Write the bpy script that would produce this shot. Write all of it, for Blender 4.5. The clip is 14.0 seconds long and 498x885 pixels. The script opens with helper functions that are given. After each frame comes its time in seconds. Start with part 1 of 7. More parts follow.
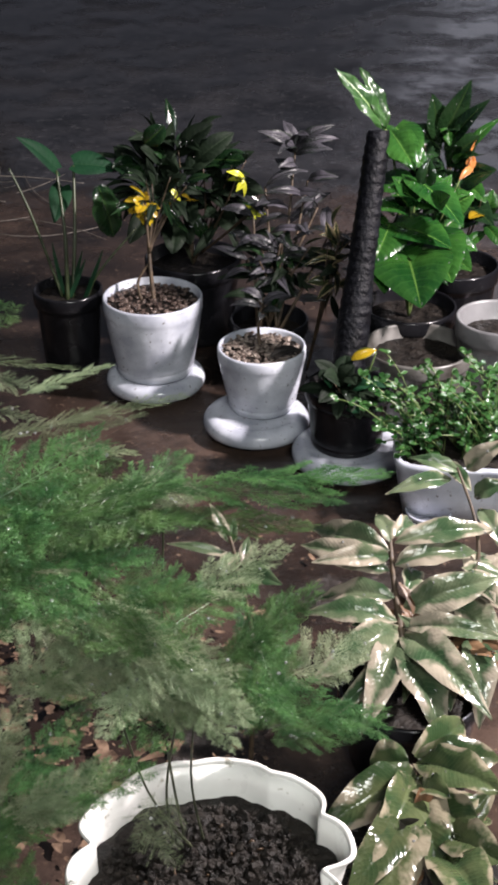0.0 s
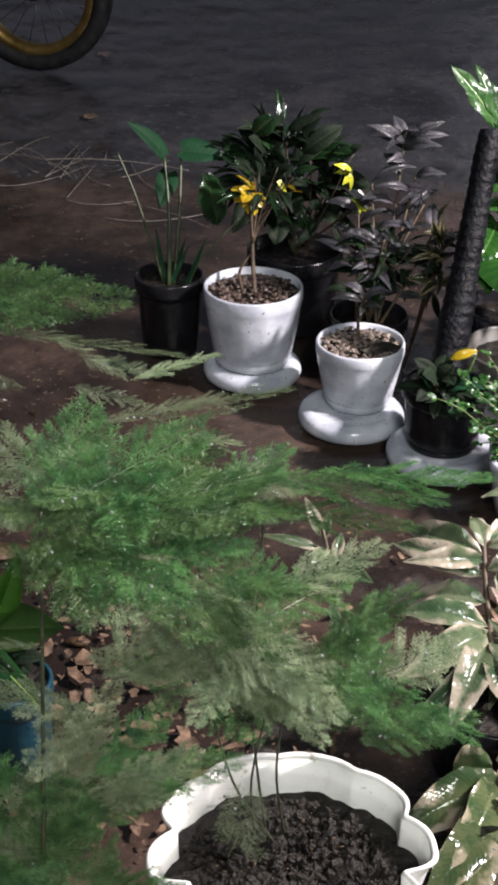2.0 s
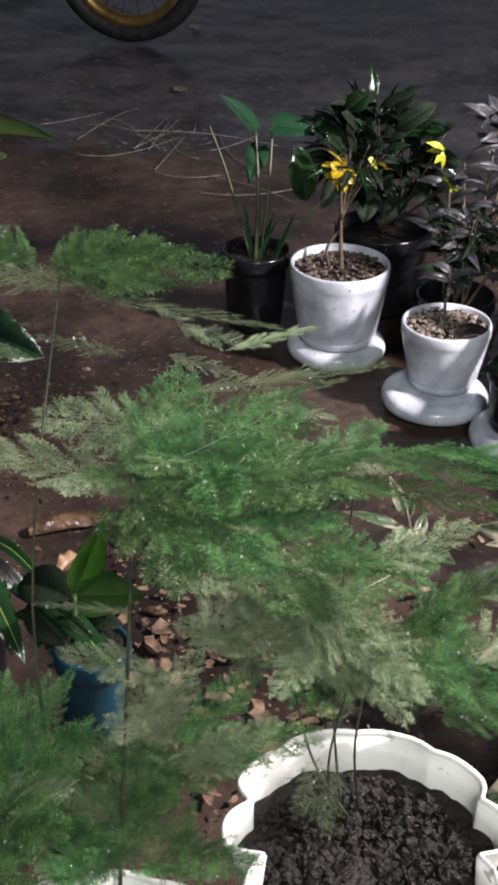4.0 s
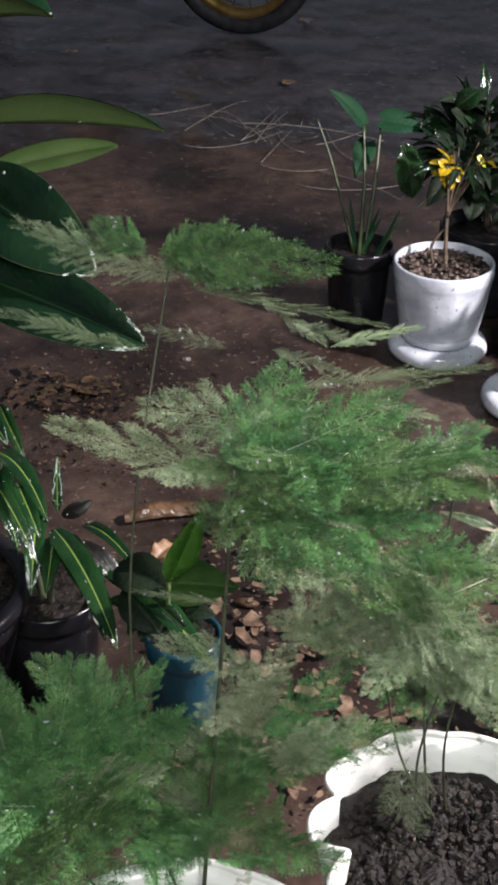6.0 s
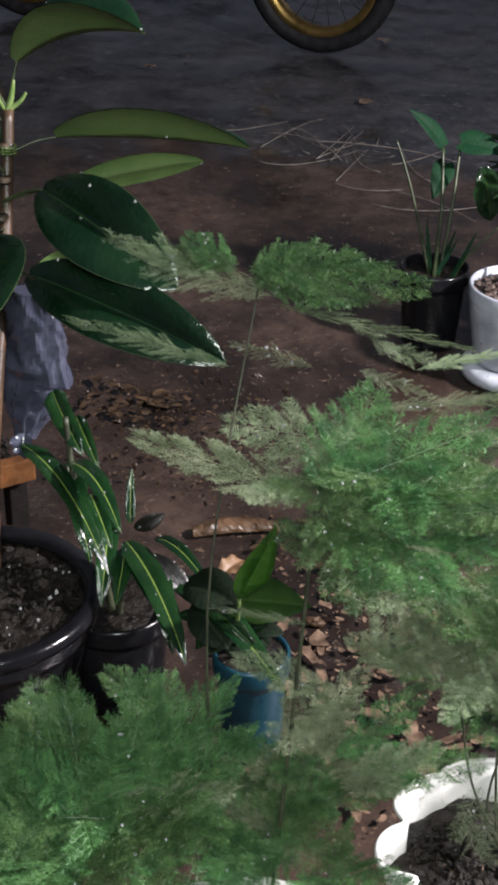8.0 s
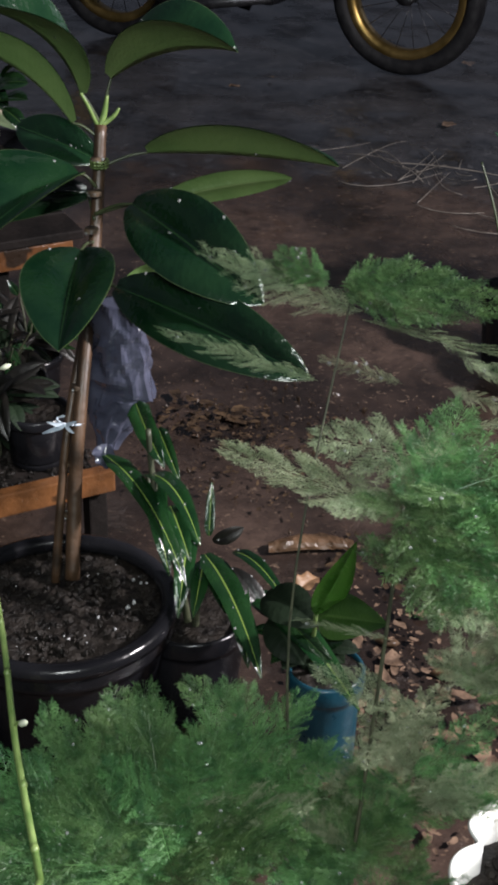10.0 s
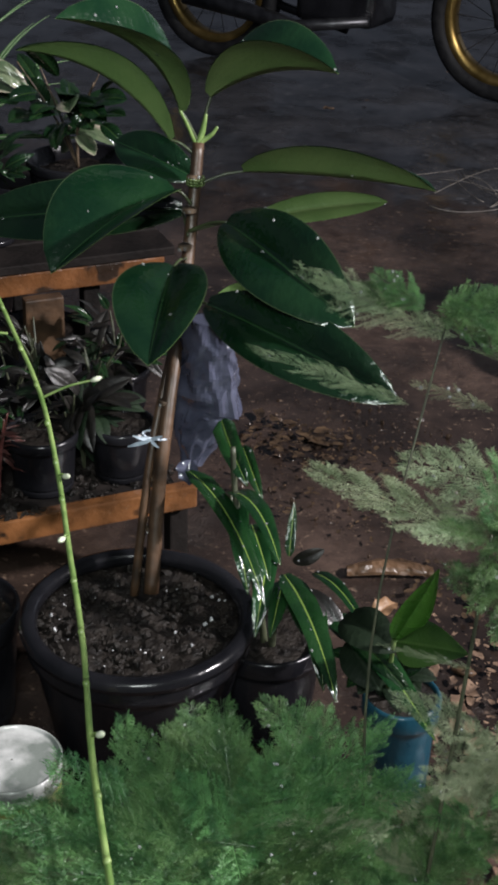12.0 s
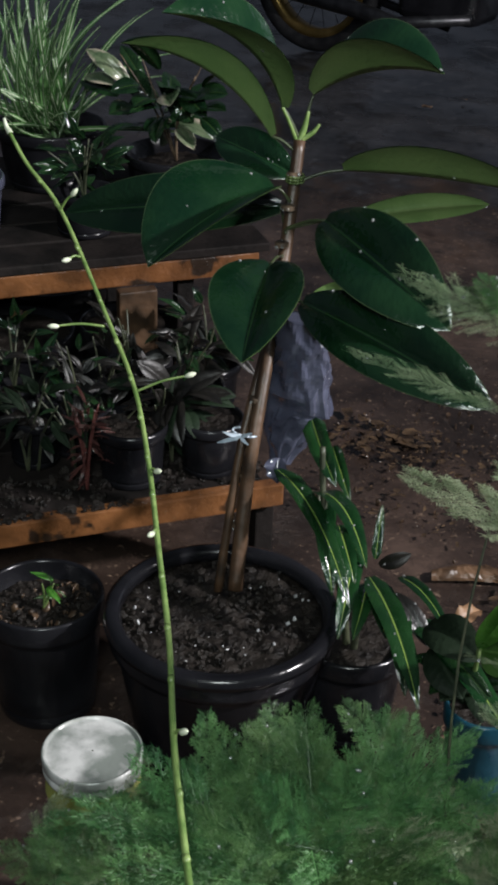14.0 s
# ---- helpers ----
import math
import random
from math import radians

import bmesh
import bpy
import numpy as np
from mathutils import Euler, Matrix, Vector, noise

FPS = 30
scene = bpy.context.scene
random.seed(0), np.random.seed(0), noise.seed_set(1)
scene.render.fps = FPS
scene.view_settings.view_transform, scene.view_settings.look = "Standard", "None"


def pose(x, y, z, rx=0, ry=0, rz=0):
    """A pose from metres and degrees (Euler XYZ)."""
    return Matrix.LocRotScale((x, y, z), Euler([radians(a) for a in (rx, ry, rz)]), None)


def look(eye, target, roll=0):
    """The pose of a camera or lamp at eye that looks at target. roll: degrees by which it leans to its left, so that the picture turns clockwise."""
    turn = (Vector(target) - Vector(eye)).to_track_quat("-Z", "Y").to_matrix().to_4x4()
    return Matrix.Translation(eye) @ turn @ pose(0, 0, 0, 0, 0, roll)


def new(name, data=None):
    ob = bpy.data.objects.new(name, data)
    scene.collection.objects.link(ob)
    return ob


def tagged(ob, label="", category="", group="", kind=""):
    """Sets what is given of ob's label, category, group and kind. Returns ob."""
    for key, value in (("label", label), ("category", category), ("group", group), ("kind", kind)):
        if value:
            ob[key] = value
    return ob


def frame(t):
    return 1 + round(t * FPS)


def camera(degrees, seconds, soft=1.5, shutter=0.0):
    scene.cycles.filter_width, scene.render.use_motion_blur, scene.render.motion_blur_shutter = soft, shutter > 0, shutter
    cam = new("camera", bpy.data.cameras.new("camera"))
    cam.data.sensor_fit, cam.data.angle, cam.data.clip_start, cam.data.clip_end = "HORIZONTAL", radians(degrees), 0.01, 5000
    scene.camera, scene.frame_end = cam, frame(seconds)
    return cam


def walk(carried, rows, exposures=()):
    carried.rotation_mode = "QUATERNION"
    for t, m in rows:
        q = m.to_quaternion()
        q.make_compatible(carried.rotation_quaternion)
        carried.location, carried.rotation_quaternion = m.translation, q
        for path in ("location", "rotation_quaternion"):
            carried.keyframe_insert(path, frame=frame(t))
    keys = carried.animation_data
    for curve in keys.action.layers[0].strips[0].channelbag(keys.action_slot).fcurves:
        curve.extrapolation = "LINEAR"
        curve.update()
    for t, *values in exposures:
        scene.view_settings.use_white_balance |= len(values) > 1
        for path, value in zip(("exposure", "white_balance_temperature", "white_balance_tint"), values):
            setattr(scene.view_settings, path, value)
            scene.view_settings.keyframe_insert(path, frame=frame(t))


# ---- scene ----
cam = camera(20.6, 14.0, soft=3.4)
PATH = [
    (0, (0.16, -2.654, 1.338), (0.186, -0.909, 0.361), -0.5),
    (0.5, (0.155, -2.655, 1.339), (0.149, -0.907, 0.368), -0.3),
    (1, (0.149, -2.652, 1.339), (0.104, -0.905, 0.368), 0.0),
    (1.5, (0.146, -2.65, 1.337), (0.073, -0.906, 0.36), 0.2),
    (2, (0.142, -2.649, 1.337), (0.045, -0.912, 0.349), 0.5),
    (2.5, (0.134, -2.651, 1.335), (0.01, -0.921, 0.338), 0.7),
    (3, (0.128, -2.652, 1.333), (-0.013, -0.929, 0.327), 0.9),
    (5.5, (0.122, -2.65, 1.332), (-0.186, -0.961, 0.307), 0.6),
    (6, (0.118, -2.654, 1.335), (-0.215, -0.971, 0.309), 0.7),
    (6.5, (0.112, -2.656, 1.33), (-0.245, -0.976, 0.306), 0.9),
    (7, (0.105, -2.656, 1.334), (-0.269, -0.971, 0.324), 1.5),
    (7.5, (0.098, -2.655, 1.334), (-0.304, -0.978, 0.32), 1.4),
    (8, (0.096, -2.656, 1.336), (-0.323, -0.98, 0.328), 1.2),
    (10.5, (0.081, -2.672, 1.334), (-0.469, -1.012, 0.362), 1.5),
    (11, (0.079, -2.672, 1.334), (-0.499, -1.015, 0.374), 1.9),
    (11.5, (0.076, -2.673, 1.334), (-0.53, -1.027, 0.373), 1.8),
    (12, (0.074, -2.672, 1.332), (-0.558, -1.035, 0.372), 1.7),
    (12.5, (0.07, -2.67, 1.336), (-0.589, -1.048, 0.37), 1.9),
    (13, (0.064, -2.666, 1.334), (-0.625, -1.062, 0.36), 2.0),
    (13.5, (0.062, -2.663, 1.335), (-0.65, -1.075, 0.35), 2.2),
    (14, (0.06, -2.668, 1.333), (-0.679, -1.083, 0.363), 2.0),
]
walk(cam, [(t, look(eye, target, roll)) for t, eye, target, roll in PATH],
     exposures=[(0, 0.05, 6450, 20.5), (3, 0.14, 6430, 19.5), (5.5, 0.28, 6350, 19.5), (7.5, 0.22, 6250, 18.5), (10.5, 0.08, 6200, 16.5), (12, 0.05, 6150, 15), (14, -0.17, 6080, 13)])

# ---------------------------------------------------------------- light
world = bpy.data.worlds.new("night_sky")
scene.world = world
world.use_nodes = True
bg = world.node_tree.nodes["Background"]
bg.inputs["Color"].default_value = (0.70, 0.78, 0.92, 1)
bg.inputs["Strength"].default_value = 0.09


def area_lamp(name, eye, target, size, watts, colour):
    data = bpy.data.lights.new(name, "AREA")
    data.shape, data.size, data.energy, data.color = "DISK", size, watts, colour
    ob = new(name, data)
    ob.matrix_world = look(eye, target)
    return ob


area_lamp("yard_lamp_light", (2.1, -0.9, 2.1), (0.0, -0.7, 0.2), 0.20, 240, (1.0, 0.95, 0.89))
area_lamp("street_lamp_light", (3.6, 11.0, 3.0), (0.6, 0.0, 0.2), 3.8, 18, (0.86, 0.92, 1.0))
# soft fill added in front, from an unseen source, to lift fern and pots
area_lamp("porch_lamp_light", (0.7, -4.0, 2.7), (-0.1, 0.0, 0.1), 0.9, 102, (0.93, 1.0, 0.90))


# ---------------------------------------------------------------- materials


def material(name, a, b, scale=8.0, rough=0.5, spread=0.15, bump=0.0, bump_scale=60.0, metal=0.0, spots=None, detail=6.0, lo=0.35, hi=0.65, coat=0.0, trans=0.0, vary=0.0):
    """Two colours mixed by noise, with grain, uneven gloss and optional dark specks (colour, scale, threshold)."""
    m = bpy.data.materials.new(name)
    m.use_nodes = True
    n, l = m.node_tree.nodes, m.node_tree.links
    p = n["Principled BSDF"]
    co = n.new("ShaderNodeTexCoord")
    info = n.new("ShaderNodeObjectInfo")
    off = n.new("ShaderNodeVectorMath")
    off.operation = "MULTIPLY_ADD"
    off.inputs[1].default_value = (7.1, 3.7, 5.3)
    l.new(info.outputs["Random"], off.inputs[0])
    l.new(co.outputs["Object"], off.inputs[2])
    t = n.new("ShaderNodeTexNoise")
    t.inputs["Scale"].default_value, t.inputs["Detail"].default_value = scale, detail
    l.new(off.outputs[0], t.inputs["Vector"])
    r = n.new("ShaderNodeMapRange")
    r.inputs["From Min"].default_value, r.inputs["From Max"].default_value = lo, hi
    l.new(t.outputs["Fac"], r.inputs["Value"])
    mix = n.new("ShaderNodeMix")
    mix.data_type = "RGBA"
    mix.inputs["A"].default_value, mix.inputs["B"].default_value = (*a, 1), (*b, 1)
    l.new(r.outputs[0], mix.inputs["Factor"])
    colour = mix.outputs["Result"]
    if spots:
        sc, ss, th = spots
        t2 = n.new("ShaderNodeTexNoise")
        t2.inputs["Scale"].default_value, t2.inputs["Detail"].default_value = ss, 3
        l.new(off.outputs[0], t2.inputs["Vector"])
        r2 = n.new("ShaderNodeMapRange")
        r2.inputs["From Min"].default_value, r2.inputs["From Max"].default_value = th, th + 0.04
        l.new(t2.outputs["Fac"], r2.inputs["Value"])
        mx = n.new("ShaderNodeMix")
        mx.data_type = "RGBA"
        mx.inputs["B"].default_value = (*sc, 1)
        l.new(colour, mx.inputs["A"])
        l.new(r2.outputs[0], mx.inputs["Factor"])
        colour = mx.outputs["Result"]
    if vary:
        # each piece a little different in hue and depth
        hs = n.new("ShaderNodeHueSaturation")
        for key, lo_, hi_ in (("Hue", 0.5 - 0.028 * vary, 0.5 + 0.02 * vary), ("Value", 1 - 0.3 * vary, 1 + 0.35 * vary)):
            mr = n.new("ShaderNodeMapRange")
            mr.inputs["To Min"].default_value, mr.inputs["To Max"].default_value = lo_, hi_
            l.new(info.outputs["Random"], mr.inputs["Value"])
            l.new(mr.outputs[0], hs.inputs[key])
        l.new(colour, hs.inputs["Color"])
        colour = hs.outputs[0]
    l.new(colour, p.inputs["Base Color"])
    rr = n.new("ShaderNodeMapRange")
    rr.inputs["To Min"].default_value, rr.inputs["To Max"].default_value = max(0.03, rough - spread), min(1, rough + spread)
    l.new(t.outputs["Fac"], rr.inputs["Value"])
    l.new(rr.outputs[0], p.inputs["Roughness"])
    p.inputs["Metallic"].default_value = metal
    p.inputs["Coat Weight"].default_value = coat
    p.inputs["Coat Roughness"].default_value = 0.12
    if bump:
        bt = n.new("ShaderNodeTexNoise")
        bt.inputs["Scale"].default_value, bt.inputs["Detail"].default_value = bump_scale, 5
        l.new(off.outputs[0], bt.inputs["Vector"])
        b_ = n.new("ShaderNodeBump")
        b_.inputs["Strength"].default_value, b_.inputs["Distance"].default_value = bump, 0.004
        l.new(bt.outputs["Fac"], b_.inputs["Height"])
        l.new(b_.outputs[0], p.inputs["Normal"])
        if coat:
            l.new(b_.outputs[0], p.inputs["Coat Normal"])
    if trans:
        tr = n.new("ShaderNodeBsdfTranslucent")
        l.new(colour, tr.inputs["Color"])
        ms = n.new("ShaderNodeMixShader")
        ms.inputs[0].default_value = trans
        l.new(p.outputs[0], ms.inputs[1])
        l.new(tr.outputs[0], ms.inputs[2])
        l.new(ms.outputs[0], n["Material Output"].inputs["Surface"])
    return m


def leaf_material(name, dark, light, edge=None, rib=None, rough=0.22, vein=0.5, scale=14.0, patch=0.5, trans=0.12, rib_width=0.05, edge_from=0.3, veins=22.0, relief=0.10, ragged=1.2, soft=0.16, blotch=2.4):
    """Leaf surface: UV runs along (u) and across (v, 0.5 on the midrib). edge: a margin colour with a ragged border."""
    m = bpy.data.materials.new(name)
    m.use_nodes = True
    n, l = m.node_tree.nodes, m.node_tree.links
    p = n["Principled BSDF"]

    def math_node(op, a, b=None):
        k = n.new("ShaderNodeMath")
        k.operation = op
        for i, v in enumerate((a, b)):
            if v is None:
                continue
            if isinstance(v, (int, float)):
                k.inputs[i].default_value = v
            else:
                l.new(v, k.inputs[i])
        return k.outputs[0]

    def mixed(f, a, b):
        k = n.new("ShaderNodeMix")
        k.data_type = "RGBA"
        for key, v in (("Factor", f), ("A", a), ("B", b)):
            if isinstance(v, (tuple, list)):
                k.inputs[key].default_value = (*v, 1)
            elif isinstance(v, (int, float)):
                k.inputs[key].default_value = v
            else:
                l.new(v, k.inputs[key])
        return k.outputs["Result"]

    def ramp(v, a, b):
        k = n.new("ShaderNodeMapRange")
        k.inputs["From Min"].default_value, k.inputs["From Max"].default_value = a, b
        l.new(v, k.inputs["Value"])
        return k.outputs[0]

    uv = n.new("ShaderNodeUVMap")
    sep = n.new("ShaderNodeSeparateXYZ")
    l.new(uv.outputs[0], sep.inputs[0])
    co = n.new("ShaderNodeTexCoord")
    info = n.new("ShaderNodeObjectInfo")
    off = n.new("ShaderNodeVectorMath")
    off.operation = "MULTIPLY_ADD"
    off.inputs[1].default_value = (5.1, 2.7, 3.3)
    l.new(info.outputs["Random"], off.inputs[0])
    l.new(co.outputs["Object"], off.inputs[2])
    t = n.new("ShaderNodeTexNoise")
    t.inputs["Scale"].default_value, t.inputs["Detail"].default_value = scale, 5
    l.new(off.outputs[0], t.inputs["Vector"])
    across = math_node("MULTIPLY", math_node("ABSOLUTE", math_node("SUBTRACT", sep.outputs[1], 0.5)), 2.0)
    colour = mixed(ramp(t.outputs["Fac"], patch - 0.12, patch + 0.12), dark, light)
    # side veins slant forward from the midrib
    wave = math_node("SINE", math_node("MULTIPLY", math_node("SUBTRACT", sep.outputs[0], math_node("MULTIPLY", across, 0.16)), veins * 6.283))
    if vein:
        colour = mixed(math_node("MULTIPLY", ramp(wave, 0.75, 1.0), vein * 0.5), colour, tuple(min(1, c * 1.8 + 0.01) for c in light))
    if edge:
        t3 = n.new("ShaderNodeTexNoise")
        t3.inputs["Scale"].default_value, t3.inputs["Detail"].default_value = scale * ragged, 4
        l.new(off.outputs[0], t3.inputs["Vector"])
        k = math_node("ADD", across, math_node("MULTIPLY", math_node("SUBTRACT", t3.outputs["Fac"], 0.5), blotch))
        colour = mixed(ramp(k, edge_from, edge_from + soft), colour, edge)
    if rib:
        colour = mixed(ramp(across, rib_width * 1.6, rib_width), colour, rib)
    tint = n.new("ShaderNodeHueSaturation")
    l.new(math_node("ADD", math_node("MULTIPLY", info.outputs["Random"], 0.5), 0.75), tint.inputs["Value"])
    l.new(colour, tint.inputs["Color"])
    colour = tint.outputs[0]
    l.new(colour, p.inputs["Base Color"])
    rr = n.new("ShaderNodeMapRange")
    rr.inputs["To Min"].default_value, rr.inputs["To Max"].default_value = max(0.05, rough - 0.1), rough + 0.14
    l.new(t.outputs["Fac"], rr.inputs["Value"])
    l.new(rr.outputs[0], p.inputs["Roughness"])
    bt = n.new("ShaderNodeTexNoise")
    bt.inputs["Scale"].default_value = 120
    l.new(off.outputs[0], bt.inputs["Vector"])
    h = math_node("ADD", math_node("MULTIPLY", wave, relief), math_node("MULTIPLY", bt.outputs["Fac"], 2.2))
    b_ = n.new("ShaderNodeBump")
    b_.inputs["Strength"].default_value, b_.inputs["Distance"].default_value = 0.35, 0.0016
    l.new(h, b_.inputs["Height"])
    l.new(b_.outputs[0], p.inputs["Normal"])
    tr = n.new("ShaderNodeBsdfTranslucent")
    l.new(colour, tr.inputs["Color"])
    ms = n.new("ShaderNodeMixShader")
    ms.inputs[0].default_value = trans
    l.new(p.outputs[0], ms.inputs[1])
    l.new(tr.outputs[0], ms.inputs[2])
    l.new(ms.outputs[0], n["Material Output"].inputs["Surface"])
    return m


M_WHITE = material("speckled_white_plastic", (0.30, 0.32, 0.375), (0.56, 0.585, 0.65), 13, 0.24, 0.14, 0.15, 40, spots=((0.15, 0.14, 0.13), 130, 0.665))
M_BOWL = material("wet_white_plastic", (0.62, 0.61, 0.585), (0.82, 0.815, 0.79), 11, 0.28, 0.1, 0.15, 40, spots=((0.36, 0.34, 0.29), 38, 0.64))
M_BLACK = material("black_plastic", (0.004, 0.004, 0.005), (0.010, 0.010, 0.012), 10, 0.22, 0.1, 0.2, 50)
M_BLACK.node_tree.nodes["Principled BSDF"].inputs["Specular IOR Level"].default_value = 0.28
M_STAINED = material("mud_stained_plastic", (0.030, 0.027, 0.023), (0.135, 0.13, 0.122), 16, 0.38, 0.12, 0.2, 60)
M_GREYPOT = material("grey_plastic", (0.12, 0.12, 0.125), (0.20, 0.20, 0.205), 10, 0.35, 0.12, 0.2, 60)
M_SOIL = material("wet_soil", (0.004, 0.0034, 0.0031), (0.017, 0.0135, 0.011), 60, 0.5, 0.3, 1.0, 220)
M_SOIL.node_tree.nodes["Principled BSDF"].inputs["Specular IOR Level"].default_value = 0.2
M_PEBBLE = material("pale_gravel", (0.05, 0.034, 0.028), (0.32, 0.265, 0.225), 1.2, 0.3, 0.15, 0.3, 120, lo=0.34, hi=0.68)
M_PEBBLE_BROWN = material("red_brown_gravel", (0.022, 0.014, 0.012), (0.185, 0.135, 0.112), 1.2, 0.3, 0.15, 0.3, 120, lo=0.38, hi=0.74)
M_STEM = material("brown_stem", (0.03, 0.02, 0.013), (0.09, 0.06, 0.035), 60, 0.6, 0.15, 0.4, 120)
M_GREENSTEM = material("green_stem", (0.06, 0.10, 0.025), (0.13, 0.18, 0.06), 50, 0.4, 0.15, 0.2, 120)
M_WOOD = material("wet_orange_wood", (0.060, 0.026, 0.010), (0.160, 0.066, 0.023), 14, 0.3, 0.15, 0.5, 90, spots=((0.018, 0.011, 0.007), 16, 0.60))
# weathered timber coloured near black to carry the shade inside the stand
M_SHADED_WOOD = material("weathered_wood_in_shade", (0.0045, 0.004, 0.0037), (0.014, 0.011, 0.010), 14, 0.72, 0.15, 0.5, 90)
M_SHADED_WOOD.node_tree.nodes["Principled BSDF"].inputs["Specular IOR Level"].default_value = 0.12
M_STAKE = material("bamboo_stake", (0.020, 0.0125, 0.0072), (0.070, 0.038, 0.019), 22, 0.45, 0.15, 0.3, 80)
M_MULCH = material("ochre_leaf_mulch", (0.016, 0.0105, 0.0070), (0.085, 0.054, 0.030), 40, 0.30, 0.15, 0.6, 120, lo=0.38, hi=0.66)
M_LITTER = material("dead_leaves", (0.034, 0.0215, 0.015), (0.24, 0.162, 0.112), 48, 0.16, 0.15, 0.4, 90, lo=0.3, hi=0.7)
M_FERN = material("asparagus_fern_needles", (0.047, 0.130, 0.044), (0.125, 0.260, 0.090), 5, 0.42, 0.1, lo=0.4, hi=0.6, trans=0.45, vary=0.8)
M_FERN_PALE = material("yellowing_fern_needles", (0.152, 0.213, 0.112), (0.345, 0.41, 0.258), 5, 0.5, 0.1, trans=0.45, vary=0.7)
M_BLUE = material("blue_plastic", (0.004, 0.030, 0.048), (0.008, 0.048, 0.072), 20, 0.3, 0.1, 0.3, 60)
M_BAG = material("grey_plastic_bag", (0.030, 0.033, 0.054), (0.068, 0.073, 0.108), 14, 0.22, 0.10, 0.2, 60, coat=0.7)
M_GOLD = material("gold_anodised_rim", (0.15, 0.10, 0.03), (0.24, 0.16, 0.055), 20, 0.35, 0.1, metal=0.9)
M_RUBBER = material("tyre_rubber", (0.005, 0.005, 0.006), (0.012, 0.012, 0.013), 30, 0.6, 0.1, 0.3, 90)
M_RUBBER.node_tree.nodes["Principled BSDF"].inputs["Specular IOR Level"].default_value = 0.15
M_POLE = material("black_coir_pole", (0.002, 0.002, 0.003), (0.006, 0.0065, 0.009), 60, 0.48, 0.2, 1.0, 130)

M_POLE.node_tree.nodes["Principled BSDF"].inputs["Specular IOR Level"].default_value = 0.14
M_VINE = material("yellow_green_shoot", (0.08, 0.14, 0.035), (0.17, 0.24, 0.075), 60, 0.35, 0.1, 0.2, 120)
M_RIBBON = material("pale_blue_ribbon", (0.35, 0.42, 0.5), (0.55, 0.62, 0.7), 30, 0.3, 0.1)
M_RED = material("dark_red_plastic", (0.16, 0.012, 0.015), (0.24, 0.02, 0.02), 20, 0.35, 0.1)
M_FERNSTEM = material("dark_fern_stem", (0.02, 0.025, 0.014), (0.05, 0.055, 0.03), 60, 0.5, 0.1)
M_BUD = material("pale_bud", (0.38, 0.42, 0.30), (0.55, 0.58, 0.45), 80, 0.4, 0.1)
M_LID = material("stained_white_lid", (0.15, 0.165, 0.15), (0.42, 0.42, 0.41), 22, 0.22, 0.12, 0.3, 70, lo=0.40, hi=0.60)
M_TUB = material("yellow_green_plastic", (0.14, 0.155, 0.035), (0.24, 0.25, 0.06), 18, 0.35, 0.1, 0.2, 60)
M_STEEL = material("dull_steel", (0.03, 0.03, 0.033), (0.07, 0.07, 0.075), 25, 0.35, 0.1, metal=0.8)
M_TWIG = material("pale_wet_twig", (0.08, 0.068, 0.056), (0.19, 0.17, 0.15), 40, 0.4, 0.1)
M_STONE = material("wet_brown_stone", (0.036, 0.021, 0.011), (0.105, 0.060, 0.032), 30, 0.4, 0.15, 0.5, 80)

M_GRIT = material("wet_tan_grit", (0.020, 0.0125, 0.0085), (0.080, 0.050, 0.030), 40, 0.3, 0.15, 0.5, 150)
M_PERLITE = material("perlite_crumbs", (0.25, 0.25, 0.26), (0.55, 0.55, 0.56), 30, 0.4, 0.1)
M_WATER = material("clear_water_drop", (0.5, 0.52, 0.52), (0.6, 0.62, 0.62), 5, 0.10, 0.04)
M_WATER.node_tree.nodes["Principled BSDF"].inputs["Transmission Weight"].default_value = 0.7
M_WATER.node_tree.nodes["Principled BSDF"].inputs["IOR"].default_value = 1.33
M_TAROSTEM = material("dim_taro_stalk", (0.018, 0.028, 0.010), (0.042, 0.055, 0.022), 40, 0.4, 0.1)
L_MOTTLED = leaf_material("mottled_croton_leaf", (0.014, 0.020, 0.009), (0.030, 0.038, 0.016), edge=(0.27, 0.22, 0.12), rough=0.18, vein=0.3, edge_from=0.62, ragged=2.2)
L_DEAD = leaf_material("withered_leaf", (0.10, 0.05, 0.025), (0.22, 0.13, 0.07), rough=0.4, vein=0.2)
# rotting leaf; its near-black colour also holds the shade among the stand's herbs
L_ROTTEN_SHADE = leaf_material("rotting_shaded_leaf", (0.0045, 0.0045, 0.004), (0.012, 0.0105, 0.0085), rough=0.38, vein=0.2)
L_WINE = leaf_material("dull_red_leaf", (0.035, 0.014, 0.012), (0.09, 0.035, 0.03), rough=0.25, vein=0.2)
M_WINESTEM = material("dull_red_stem", (0.05, 0.016, 0.014), (0.11, 0.035, 0.03), 40, 0.4, 0.1)
L_RUST = leaf_material("rust_young_leaf", (0.35, 0.10, 0.02), (0.5, 0.2, 0.06), rough=0.25, vein=0.3)
L_RUBBER = leaf_material("rubber_leaf", (0.003, 0.0145, 0.0065), (0.007, 0.0245, 0.0095), edge=(0.055, 0.082, 0.040), edge_from=0.975, soft=0.03, blotch=0.0, rib=(0.018, 0.05, 0.018), rough=0.10, vein=0.06, rib_width=0.018, relief=0.06)
L_RUBBER_UNDER = leaf_material("rubber_leaf_underside", (0.085, 0.145, 0.045), (0.12, 0.185, 0.06), rib=(0.15, 0.2, 0.08), rough=0.35, vein=0.06, rib_width=0.03, relief=0.06)
